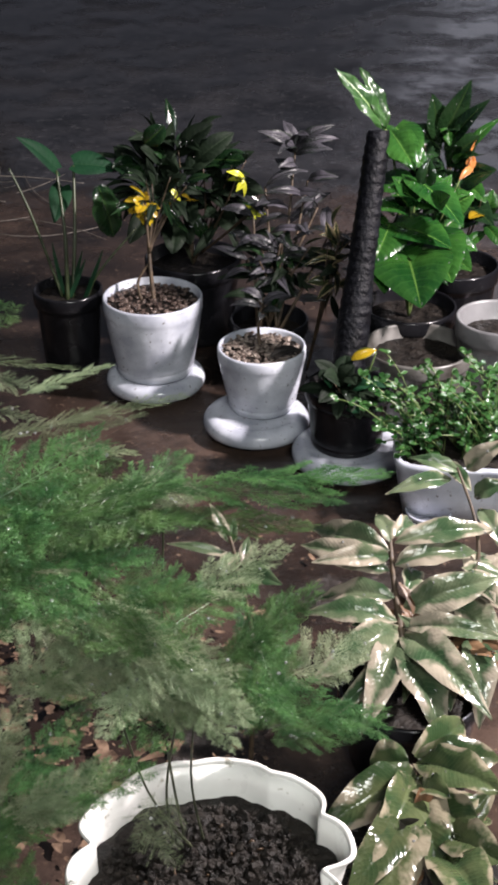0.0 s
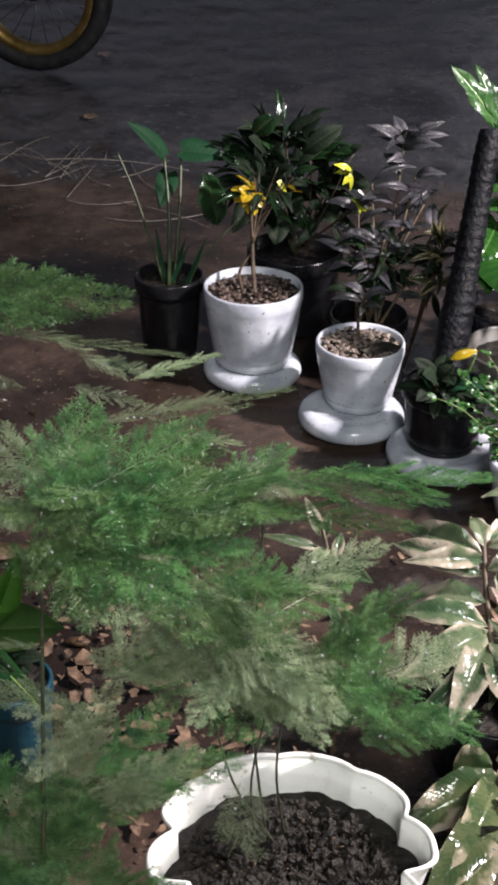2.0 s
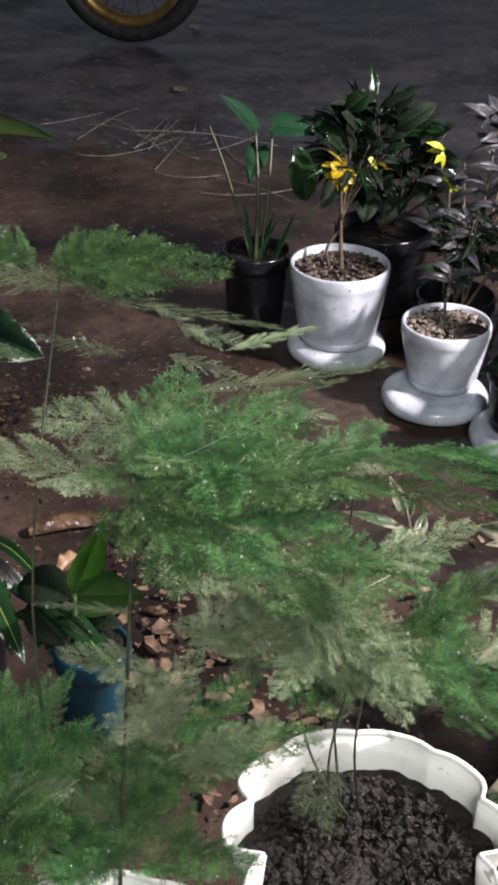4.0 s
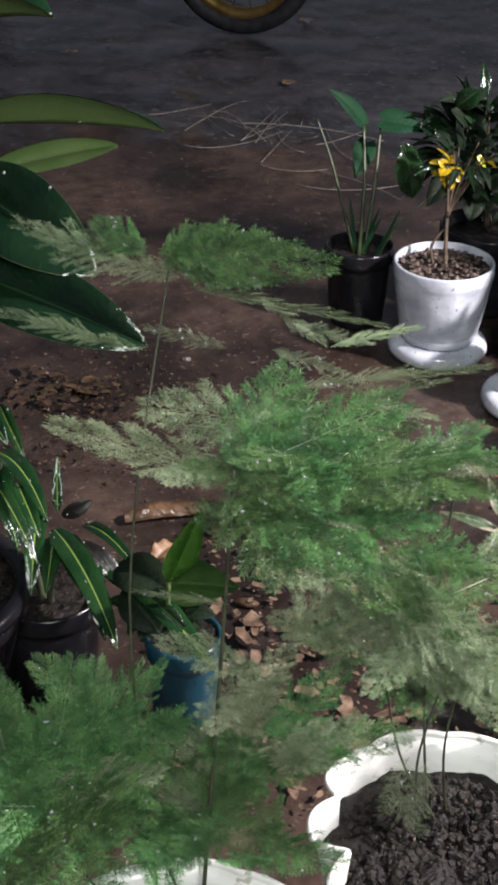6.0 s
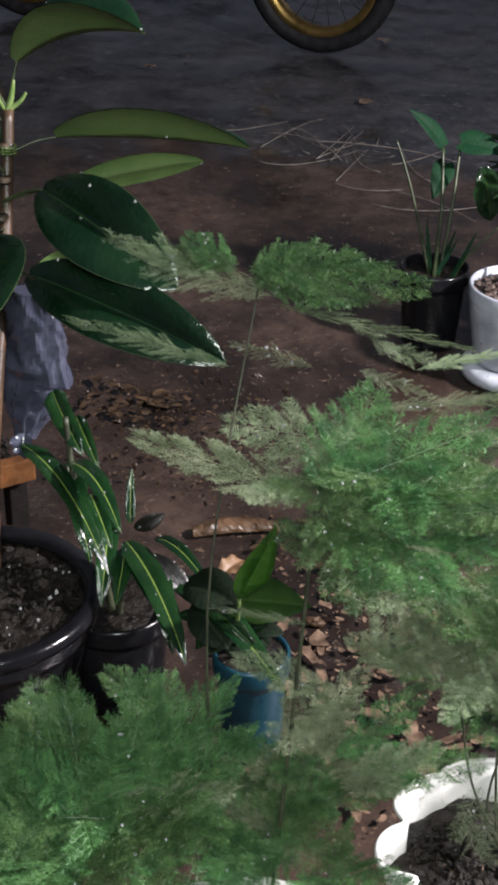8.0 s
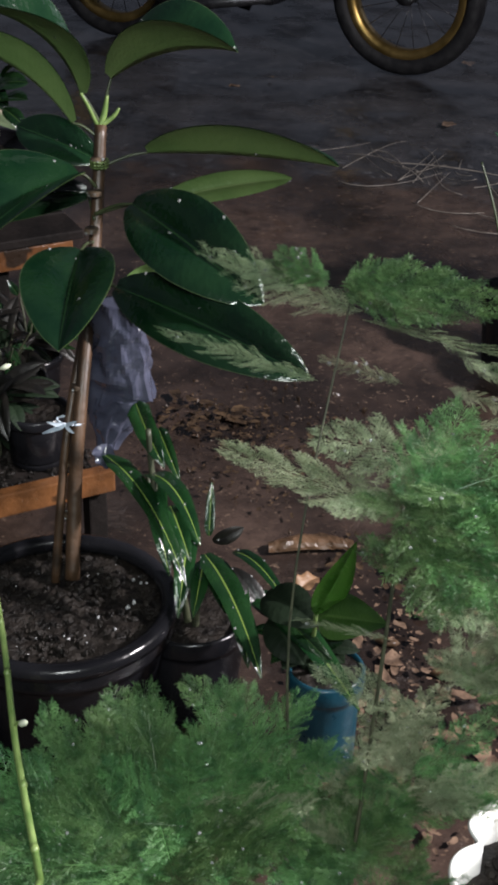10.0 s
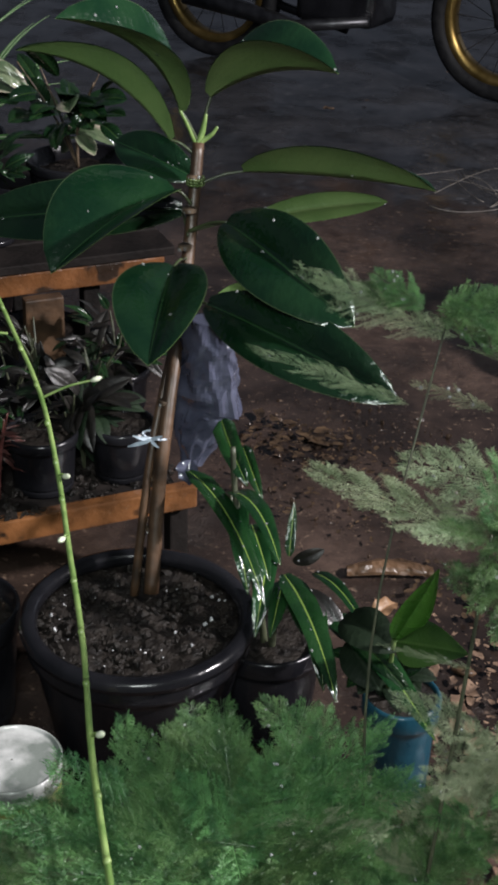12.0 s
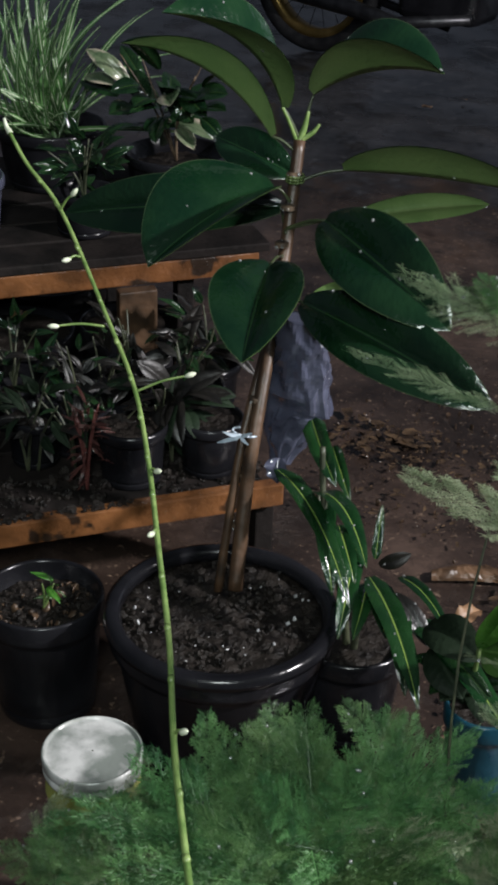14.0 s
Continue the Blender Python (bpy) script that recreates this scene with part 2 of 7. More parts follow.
L_VARI = leaf_material("variegated_leaf", (0.030, 0.062, 0.028), (0.105, 0.130, 0.075), edge=(0.30, 0.265, 0.205), rough=0.15, vein=0.25, scale=24, edge_from=0.60, ragged=0.7, relief=0.12, soft=0.5, blotch=4.6)
L_POTHOS = leaf_material("pothos_leaf", (0.007, 0.040, 0.008), (0.024, 0.084, 0.014), rib=(0.07, 0.15, 0.03), rough=0.08, vein=0.25, rib_width=0.02, veins=9, relief=0.45)
L_SERRATE = leaf_material("ribbed_climber_leaf", (0.010, 0.038, 0.009), (0.024, 0.066, 0.016), rib=(0.10, 0.16, 0.05), rough=0.30, vein=0.8, rib_width=0.05, veins=7, relief=0.3)
L_TARO = leaf_material("taro_leaf", (0.004, 0.026, 0.011), (0.008, 0.042, 0.017), rib=(0.015, 0.045, 0.02), rough=0.62, vein=0.2, rib_width=0.02, veins=8)
L_PERSIAN = leaf_material("purple_grey_leaf", (0.007, 0.010, 0.009), (0.062, 0.057, 0.070), edge=(0.012, 0.017, 0.013), rib=(0.008, 0.011, 0.009), rough=0.36, vein=1.8, edge_from=0.8, veins=13)
L_DARK = leaf_material("dark_green_leaf", (0.0035, 0.0125, 0.005), (0.010, 0.028, 0.009), rib=(0.018, 0.038, 0.011), rough=0.10, vein=0.3, veins=10)
L_CROTON = leaf_material("yellow_croton_leaf", (0.20, 0.125, 0.006), (0.40, 0.28, 0.012), edge=(0.05, 0.06, 0.01), rough=0.2, vein=0.3, edge_from=0.8, veins=9)
L_DRAC = leaf_material("striped_dracaena_leaf", (0.0045, 0.020, 0.0065), (0.010, 0.037, 0.010), rib=(0.16, 0.23, 0.05), rough=0.14, vein=0.0, rib_width=0.042)
L_STRAP = leaf_material("strap_leaf", (0.034, 0.120, 0.014), (0.058, 0.175, 0.022), rib=(0.07, 0.19, 0.035), rough=0.25, vein=0.0, rib_width=0.04)
# olive leaf darkened in its colour for the shade inside and behind the bushes
L_SHADE = leaf_material("olive_shade_leaf", (0.0046, 0.0092, 0.0050), (0.0105, 0.0190, 0.0098), rib=(0.013, 0.022, 0.012), rough=0.58, vein=0.3, veins=9)
L_LIME = leaf_material("lime_croton_leaf", (0.22, 0.24, 0.012), (0.40, 0.40, 0.03), edge=(0.04, 0.08, 0.01), rough=0.2, vein=0.3, edge_from=0.8, veins=9)
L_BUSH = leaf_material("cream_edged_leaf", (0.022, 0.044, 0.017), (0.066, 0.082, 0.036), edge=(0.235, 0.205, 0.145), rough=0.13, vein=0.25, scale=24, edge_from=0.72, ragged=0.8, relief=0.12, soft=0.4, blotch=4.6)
L_OLIVE = leaf_material("broad_olive_leaf", (0.022, 0.060, 0.012), (0.042, 0.098, 0.020), rib=(0.06, 0.12, 0.03), rough=0.3, vein=0.15, rib_width=0.04)
L_SMALL = leaf_material("small_leaf", (0.016, 0.060, 0.014), (0.045, 0.125, 0.032), rough=0.13, vein=0.0)
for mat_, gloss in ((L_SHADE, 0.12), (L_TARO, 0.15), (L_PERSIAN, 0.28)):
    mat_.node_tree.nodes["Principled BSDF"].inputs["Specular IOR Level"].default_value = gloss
L_SPIDER = leaf_material("spider_plant_leaf", (0.045, 0.115, 0.032), (0.085, 0.17, 0.06), rib=(0.40, 0.44, 0.32), rough=0.2, vein=0.0, rib_width=0.13)

# ---------------------------------------------------------------- builders


def part(name, bm, mat_, parent=None, label="", smooth=True):
    me = bpy.data.meshes.new(name)
    bm.to_mesh(me)
    bm.free()
    for q in me.polygons:
        q.use_smooth = smooth
    me.materials.append(mat_)
    ob = new(name, me)
    ob.parent = parent
    if label:
        ob["label"] = label
    return ob


def thing(name, at, label, category, group="", kind="", turn=0.0):
    ob = new(name)
    ob.empty_display_size = 0.05
    ob.matrix_basis = pose(*at, 0, 0, turn)
    return tagged(ob, label, category, group, kind)


def lathe(profile, seg=48, wave=None, bm=None):
    """Revolves (r, z) rows round z. wave(angle, index, r, z) returns the pair to use."""
    bm = bm or bmesh.new()
    rings = []
    for i, (r, z) in enumerate(profile):
        ring = []
        for k in range(seg):
            a = 2 * math.pi * k / seg
            rr, zz = wave(a, i, r, z) if wave else (r, z)
            ring.append(bm.verts.new((rr * math.cos(a), rr * math.sin(a), zz)))
        rings.append(ring)
    for a, b in zip(rings, rings[1:]):
        for k in range(seg):
            bm.faces.new((a[k], a[(k + 1) % seg], b[(k + 1) % seg], b[k]))
    return bm


def tube(points, radii, seg=8, bm=None):
    """A round stem through points."""
    bm = bm or bmesh.new()
    pts = [Vector(p) for p in points]
    if not isinstance(radii, (list, tuple)):
        radii = [radii] * len(pts)
    rings = []
    for i, p in enumerate(pts):
        d = (pts[min(i + 1, len(pts) - 1)] - pts[max(i - 1, 0)]).normalized()
        q = d.to_track_quat("Z", "Y")
        rings.append([bm.verts.new(p + q @ Vector((radii[i] * math.cos(2 * math.pi * k / seg), radii[i] * math.sin(2 * math.pi * k / seg), 0))) for k in range(seg)])
    for a, b in zip(rings, rings[1:]):
        for k in range(seg):
            bm.faces.new((a[k], a[(k + 1) % seg], b[(k + 1) % seg], b[k]))
    bm.faces.new(rings[0][::-1])
    bm.faces.new(rings[-1])
    return bm


def bent(a, b, sag=0.0, n=7, side=(0, 0, 1)):
    """Points from a to b, bowed by sag towards side."""
    a, b, s = Vector(a), Vector(b), Vector(side)
    return [a.lerp(b, i / (n - 1)) + s * (sag * 4 * (i / (n - 1)) * (1 - i / (n - 1))) for i in range(n)]


SHAPES = {
    "oval": lambda u: math.sin(math.pi * min(1, u * 0.97 + 0.03)) ** 0.62,
    "lance": lambda u: math.sin(math.pi * u ** 0.8) ** 0.9,
    "strap": lambda u: min(1, u * 5 + 0.35) * (1 - u ** 3.2) ** 0.8,
    "heart": lambda u: 0.55 if u == 0 else max(0.01, math.sin(math.pi * min(1, 0.16 + 0.84 * u) ** 0.72)) ** 0.8,
}


def leaf_bm(base, tip, width, up=(0, 0, 1), sag=0.05, fold=0.18, shape="oval", n=12, wave=0.0, bm=None, tip_drop=0.0, seed=0, bulge=0.14):
    """A leaf blade with a folded midrib from base to tip. up: which way its face looks; sag: its arch as a share of its length."""
    bm = bm or bmesh.new()
    uv = bm.loops.layers.uv.verify()
    a, b = Vector(base), Vector(tip)
    L = (b - a).length
    d = (b - a).normalized()
    u_ = Vector(up)
    u_ = (u_ - d * u_.dot(d)).normalized()
    s = d.cross(u_).normalized()
    cols = (-1, -0.86, -0.5, -0.14, 0, 0.14, 0.5, 0.86, 1) if L > 0.03 else (-1, 0, 1)
    rows = []
    f = SHAPES[shape]
    for i in range(n + 1):
        t = i / n
        c = a.lerp(b, t) + u_ * (L * sag * 4 * t * (1 - t) - L * tip_drop * t * t)
        w = max(0.0008, f(t) * width / 2)
        back = d * (-0.10 * L if shape == "heart" and i == 0 else 0)
        row = []
        for k in cols:
            ripple = wave * width * math.sin(t * 17 + seed + k * 2) * abs(k) ** 2
            row.append((bm.verts.new(c + s * (k * w) + u_ * (fold * w * abs(k) ** 1.2 + bulge * w * math.sin(math.pi * abs(k)) + ripple) + back * abs(k)), t, 0.5 + k / 2))
        rows.append(row)
    for r0, r1 in zip(rows, rows[1:]):
        for k in range(len(cols) - 1):
            q = (r0[k], r0[k + 1], r1[k + 1], r1[k])
            face = bm.faces.new([v for v, *_ in q])
            for loop, (_, uu, vv) in zip(face.loops, q):
                loop[uv].uv = (uu, vv)
    return bm


def flower_pot(name, at, radius, base_radius, height, mat_, label, lip=0.012, fill=None, fill_depth=0.03, category="plant pot", thick=0.005, group="", roll=0.0):
    """A tapered pot with a rolled lip and its filling."""
    ob = thing(name, at, label, category, group)
    h, r, b = height, radius, base_radius
    prof = [(0.001, 0), (b * 0.96, 0), (b, 0.004)]
    for t in (0.06, 0.10, 0.12, 0.14, 0.18, 0.33, 0.5, 0.67, 0.83, 0.94, 1.0):
        prof.append((b + (r - lip * 0.5 - b) * t ** 0.9 - (0.0022 if t == 0.12 else 0), 0.004 + (h * 0.80 - 0.004) * t))
    prof += [(r - 0.001, h * 0.82), (r, h * 0.85), (r, h - 0.004), (r - 0.002, h), (r - thick, h), (r - thick - 0.002, h - 0.004), (r - thick - 0.012, h * 0.7), (r * 0.5, h * 0.6), (0.001, h * 0.6)]
    part("body", lathe(prof, 56), mat_, ob)
    if roll:
        part("rim", lathe([(r - 0.006 + roll * math.cos(a * math.pi / 6), h - roll * 0.6 + roll * math.sin(a * math.pi / 6)) for a in range(13)], 72), mat_, ob)
    if fill:
        rr, z = r - thick - 0.0005 - fill_depth * 0.12, h - fill_depth
        part("soil", soil_disc(rr + 0.001, z, 0.004 if r < 0.13 else 0.008, at[0]), fill, ob)
    return ob


def lump(seed):
    """Vertices and faces of a small rough clod."""
    bm = bmesh.new()
    bmesh.ops.create_icosphere(bm, subdivisions=2, radius=0.5)
    vs = [tuple(v.co * (1 + 0.55 * noise.noise(v.co * 2.6 + Vector((seed * 7.3, 0, 0))) + 0.25 * noise.noise(v.co * 6 + Vector((0, seed * 3.1, 0))))) for v in bm.verts]
    fs = [tuple(v.index for v in f.verts) for f in bm.faces]
    bm.free()
    return vs, fs


LUMPS = [lump(k) for k in range(6)]


def clods(parent, radius, z, count, size, mat_, seed, name="loose_soil", flat=0.7, smooth=True):
    """Lumps on a filling, one mesh: too small to pick apart."""
    rnd = random.Random(seed)
    verts, faces = [], []
    for _ in range(count):
        a, r = rnd.uniform(0, 6.283), radius * math.sqrt(rnd.random())
        s = size * (0.35 + 0.9 * rnd.random() ** 3)
        m = Matrix.Translation((r * math.cos(a), r * math.sin(a), z + s * 0.12)) @ Euler((rnd.uniform(-3, 3), rnd.uniform(-3, 3), rnd.uniform(0, 6))).to_matrix().to_4x4() @ Matrix.Diagonal((s, s * rnd.uniform(.6, 1), s * flat * rnd.uniform(.6, 1), 1))
        vs, fs = rnd.choice(LUMPS)
        k = len(verts)
        verts += [tuple(m @ Vector(v)) for v in vs]
        faces += [tuple(i + k for i in f) for f in fs]
    me = bpy.data.meshes.new(name)
    me.from_pydata(verts, [], faces)
    for q in me.polygons:
        q.use_smooth = smooth
    me.materials.append(mat_)
    ob = new(name, me)
    ob.parent = parent
    ob["kind"] = "stuff"
    return ob


def soil_disc(r, z, amp, seed):
    """A rough, crumbly surface of soil."""
    bm = lathe([(max(0.001, r * (1 - k / 30)), z) for k in range(31)], 96)
    for v in bm.verts:
        if v.co.xy.length < r * 0.985:
            q = Vector((v.co.x, v.co.y, seed))
            v.co.z += amp * (0.8 * noise.noise(q * 22) + 0.7 * abs(noise.noise(q * 55)) + 0.5 * noise.noise(q * 120))
    return bm


# ---------------------------------------------------------------- ground


def ground_axis(lo, hi, fine, far):
    xs = list(np.arange(lo, hi + 1e-6, fine))
    step = fine
    while xs[-1] < far:
        step *= 1.35
        xs.append(xs[-1] + step)
    step = fine
    while xs[0] > -far:
        step *= 1.35
        xs.insert(0, xs[0] - step)
    return xs


def ground_material():
    m = bpy.data.materials.new("wet_ground")
    m.use_nodes = True
    n, l = m.node_tree.nodes, m.node_tree.links
    p = n["Principled BSDF"]
    co = n.new("ShaderNodeTexCoord")

    def nz(scale, detail=6, rough=0.6):
        t = n.new("ShaderNodeTexNoise")
        t.inputs["Scale"].default_value, t.inputs["Detail"].default_value, t.inputs["Roughness"].default_value = scale, detail, rough
        l.new(co.outputs["Object"], t.inputs["Vector"])
        return t.outputs["Fac"]

    def ramp(v, a, b, c=0.0, d=1.0):
        k = n.new("ShaderNodeMapRange")
        k.inputs["From Min"].default_value, k.inputs["From Max"].default_value = a, b
        k.inputs["To Min"].default_value, k.inputs["To Max"].default_value = c, d
        l.new(v, k.inputs["Value"])
        return k.outputs[0]

    def mixed(f, a, b):
        k = n.new("ShaderNodeMix")
        k.data_type = "RGBA"
        l.new(f, k.inputs["Factor"])
        for key, v in (("A", a), ("B", b)):
            if isinstance(v, tuple):
                k.inputs[key].default_value = (*v, 1)
            else:
                l.new(v, k.inputs[key])
        return k.outputs["Result"]

    def both(op, a, b):
        k = n.new("ShaderNodeMath")
        k.operation = op
        for i, v in enumerate((a, b)):
            if isinstance(v, (int, float)):
                k.inputs[i].default_value = v
            else:
                l.new(v, k.inputs[i])
        return k.outputs[0]

    # beaten earth: clay, darker silt in the hollows, pale grit washed free
    mud = mixed(ramp(nz(2.3), 0.42, 0.60), (0.013, 0.0092, 0.0076), (0.064, 0.0425, 0.033))
    mud = mixed(ramp(nz(17, 8, 0.7), 0.45, 0.70), mud, (0.020, 0.0135, 0.011))
    mud = mixed(ramp(nz(70, 5, 0.7), 0.60, 0.70), mud, (0.15, 0.105, 0.075))
    road = mixed(ramp(nz(3.5, 8, 0.7), 0.40, 0.62), (0.0090, 0.0088, 0.0097), (0.052, 0.050, 0.054))
    road = mixed(ramp(nz(26, 8, 0.75), 0.56, 0.68), road, (0.098, 0.095, 0.099))
    road = mixed(ramp(nz(140, 3), 0.5, 0.8), road, (0.048, 0.047, 0.050))
    # the beaten earth ends along an uneven line, where the tarmac begins
    sep = n.new("ShaderNodeSeparateXYZ")
    l.new(co.outputs["Object"], sep.inputs[0])
    edge = both("ADD", sep.outputs[1], both("ADD", both("MULTIPLY", nz(1.6, 3), 0.9), both("MULTIPLY", nz(13, 6), 0.45)))
    line = ramp(edge, 1.88, 2.02)
    l.new(mixed(line, mud, road), p.inputs["Base Color"])
    # films of standing water between rougher, merely damp spots
    wet = nz(3.4, 6, 0.62)
    l.new(ramp(wet, 0.46, 0.64, 0.05, 0.46), p.inputs["Roughness"])
    b_ = n.new("ShaderNodeBump")
    b_.inputs["Distance"].default_value = 0.012
    l.new(ramp(wet, 0.44, 0.62, 0.08, 0.75), b_.inputs["Strength"])
    l.new(both("ADD", nz(38, 8, 0.7), both("MULTIPLY", nz(9, 6), 0.6)), b_.inputs["Height"])
    l.new(b_.outputs[0], p.inputs["Normal"])
    return m


def build_ground():
    xs, ys = ground_axis(-3.0, 2.0, 0.05, 120), ground_axis(-2.4, 3.0, 0.05, 120)
    verts = []
    for y in ys:
        for x in xs:
            z = -0.008 + 0.008 * noise.noise((x * 3, y * 3, 0)) + 0.003 * noise.noise((x * 14, y * 14, 4))
            verts.append((x, y, min(-0.0005, z)))
    w = len(xs)
    faces = [(j * w + i, j * w + i + 1, (j + 1) * w + i + 1, (j + 1) * w + i) for j in range(len(ys) - 1) for i in range(w - 1)]
    me = bpy.data.meshes.new("ground")
    me.from_pydata(verts, [], faces)
    for q in me.polygons:
        q.use_smooth = True
    me.materials.append(ground_material())
    tagged(new("ground", me), "wet brown earth turning into dark rain-soaked tarmac", "ground", kind="structure")


build_ground()

# ---------------------------------------------------------------- white pots and saucers


def saucer(at, r, label, group="saucers under the pots"):
    ob = thing("pot_saucer", at, label, "saucer", group)
    prof = [(0.001, 0.0), (r * 0.86, 0.0), (r * 0.97, 0.006), (r, 0.016), (r * 0.985, 0.026), (r * 0.93, 0.033), (r * 0.84, 0.037), (r * 0.78, 0.038), (r * 0.74, 0.036), (r * 0.70, 0.036), (0.001, 0.036)]
    part("dish", lathe(prof, 64), M_WHITE, ob)
    return ob


saucer((0.0, 0.0, 0), 0.106, "speckled white plastic saucer lying upside down on the wet ground")
flower_pot("flower_pot", (0, 0, 0.037), 0.105, 0.080, 0.172, M_WHITE, "dirt-speckled white plastic pot with gravel on an upturned saucer", fill=M_SOIL, fill_depth=0.016, group="white pots", lip=0.004)
saucer((0.212, -0.20, 0), 0.108, "speckled grey-white plastic saucer lying upside down on the wet ground")
flower_pot("flower_pot", (0.224, -0.175, 0.037), 0.089, 0.066, 0.135, M_WHITE, "small dirty white plastic pot with pale gravel", fill=M_SOIL, fill_depth=0.014, group="white pots", lip=0.004)
saucer((0.388, -0.34, 0), 0.111, "white plastic saucer with dirt specks under a black pot")
flower_pot("flower_pot", (0.384, -0.335, 0.037), 0.083, 0.068, 0.125, M_BLACK, "black plastic pot holding a climbing pole on a white saucer", fill=M_SOIL, fill_depth=0.02)


def scalloped_bowl(at, r, h, lobes, turn, label):
    """A round planter whose wall is pinched into ruffles, deeper on the side towards the path, with a thick rolled lip."""
    ob = thing("scalloped_planter", at, label, "planter", "scalloped white planters")
    n = 14
    prof = [(r * (0.56 + 0.39 * (i / n) ** 0.8), h * i / n) for i in range(n + 1)]
    lip = 0.0036
    prof += [(r * 0.985 + lip * math.cos(q), h + 0.002 + lip * math.sin(q)) for q in (-1.2, -0.6, 0.0, 0.6, 1.2, 1.8, 2.4, 3.0, 3.6)]
    prof += [(r * 0.95, h * 0.965), (r * 0.925, h * 0.91), (r * 0.90, h * 0.85), (r * 0.87, h * 0.76), (0.001, h * 0.74)]

    def wave(a, i, rr, z):
        k = max(0, min(1, (z / h - 0.30) / 0.70)) ** 1.4
        pinch = max(0, 1 - math.sqrt(math.sin(lobes / 2 * (a - turn)) ** 2 + 0.012)) ** 1.5
        depth = 0.035 + 0.15 * (1 - math.sin(a)) * (0.8 + 0.4 * math.sin(2.3 * a + turn))
        droop = -0.006 * k * math.sin(lobes / 2 * (a - turn)) ** 2 * (1 - math.sin(a))
        return rr * (1 + 0.012 * k * math.sin(3 * a + turn) - depth * k * pinch), z + (droop if z > h * 0.9 else 0)

    part("body", lathe(prof, 320, wave), M_BOWL, ob)

    def fit_in(a):
        return wave(a, 0, r * 0.914, h * 0.875)[0] - 0.001

    bm = bmesh.new()
    ring = []
    for j in range(31):
        row = []
        for q in range(128):
            ang = 2 * math.pi * q / 128
            rr = max(0.001, fit_in(ang) * (1 - j / 30))
            p = Vector((rr * math.cos(ang), rr * math.sin(ang), at[0]))
            row.append(bm.verts.new((p.x, p.y, h * 0.872 + 0.012 * noise.noise(p * 16) + 0.006 * noise.noise(p * 45) + 0.003 * noise.noise(p * 130))))
        ring.append(row)
    for lo, hi in zip(ring, ring[1:]):
        for q in range(128):
            bm.faces.new((lo[q], lo[(q + 1) % 128], hi[(q + 1) % 128], hi[q]))
    part("soil", bm, M_SOIL, ob)
    clods(ob, r * 0.78, h * 0.877, 1300, 0.015, M_SOIL, 5, flat=0.8, smooth=False)
    clods(ob, r * 0.76, h * 0.884, 60, 0.007, M_STONE, 8, "mulch", flat=0.35)
    return ob


scalloped_bowl((0.133, -1.663, 0), 0.145, 0.307, 10, radians(26), "scalloped white plastic planter with wet black soil and fern stems")
scalloped_bowl((-0.087, -1.893, 0), 0.145, 0.307, 10, radians(8), "scalloped white plastic planter under feathery fern")

RUB = Vector((-0.612, -1.296, 0))
flower_pot("flower_pot", (*RUB.xy, 0), 0.156, 0.115, 0.225, M_BLACK, "large round black plastic pot with wet dark soil", lip=0.02, fill=M_SOIL, fill_depth=0.022, roll=0.013)
UP = Vector((0.1, -0.6, 0.8))
JIT = random.Random(11)


def blade(owner, mat_, base, tip, width, up, sag=0.06, shape="oval", fold=0.18, wave=0.0, name="leaf", under=None, n=12, jitter=0.22, drop=0.0):
    """One leaf of a plant as a part of its own; with a paler sheet below where under is given."""
    o = owner.matrix_basis.translation
    if mat_ in (L_VARI, L_BUSH):
        width *= 1.1 if shape == "oval" else 0.92
    up = Vector(up).normalized() + Vector((JIT.uniform(-1, 1), JIT.uniform(-1, 1), JIT.uniform(-1, 1))) * jitter
    args = (Vector(base) - o, Vector(tip) - o, width, up, sag, fold, shape, n, wave)
    bm = leaf_bm(*args, tip_drop=drop, seed=JIT.uniform(0, 9))
    if under:
        top = list(bm.faces)
        g = bmesh.ops.duplicate(bm, geom=bm.verts[:] + bm.edges[:] + bm.faces[:])
        low = [e for e in g["geom"] if isinstance(e, bmesh.types.BMFace)]
        bmesh.ops.recalc_face_normals(bm, faces=top)
        d = (Vector(tip) - Vector(base)).normalized()
        u = (up - d * up.dot(d)).normalized()
        for v in {v for f in low for v in f.verts}:
            v.co -= u * 0.0012
        for f in low:
            f.material_index = 1
    ob = part(name, bm, mat_, owner)
    if under:
        ob.data.materials.append(under)
    return ob


def rubber_blade(owner, base, tip, width, up, sag, fold, drop=0.0):
    blade(owner, L_RUBBER, base, tip, width, up, sag, "oval", fold=fold, under=L_RUBBER_UNDER, n=18, jitter=0.04)
    near = Vector(base)
    axis = Vector((-0.654, -1.065, 0.585)).lerp(Vector((-0.669, -0.975, 0.787)), max(0.0, min(1.0, (near.z - 0.02 - 0.585) / 0.202)))
    stems(owner, [axis, axis.lerp(near, 0.6) + Vector((0, 0, 0.004)), near], M_TAROSTEM, 0.0024, 0.0018, "petiole")


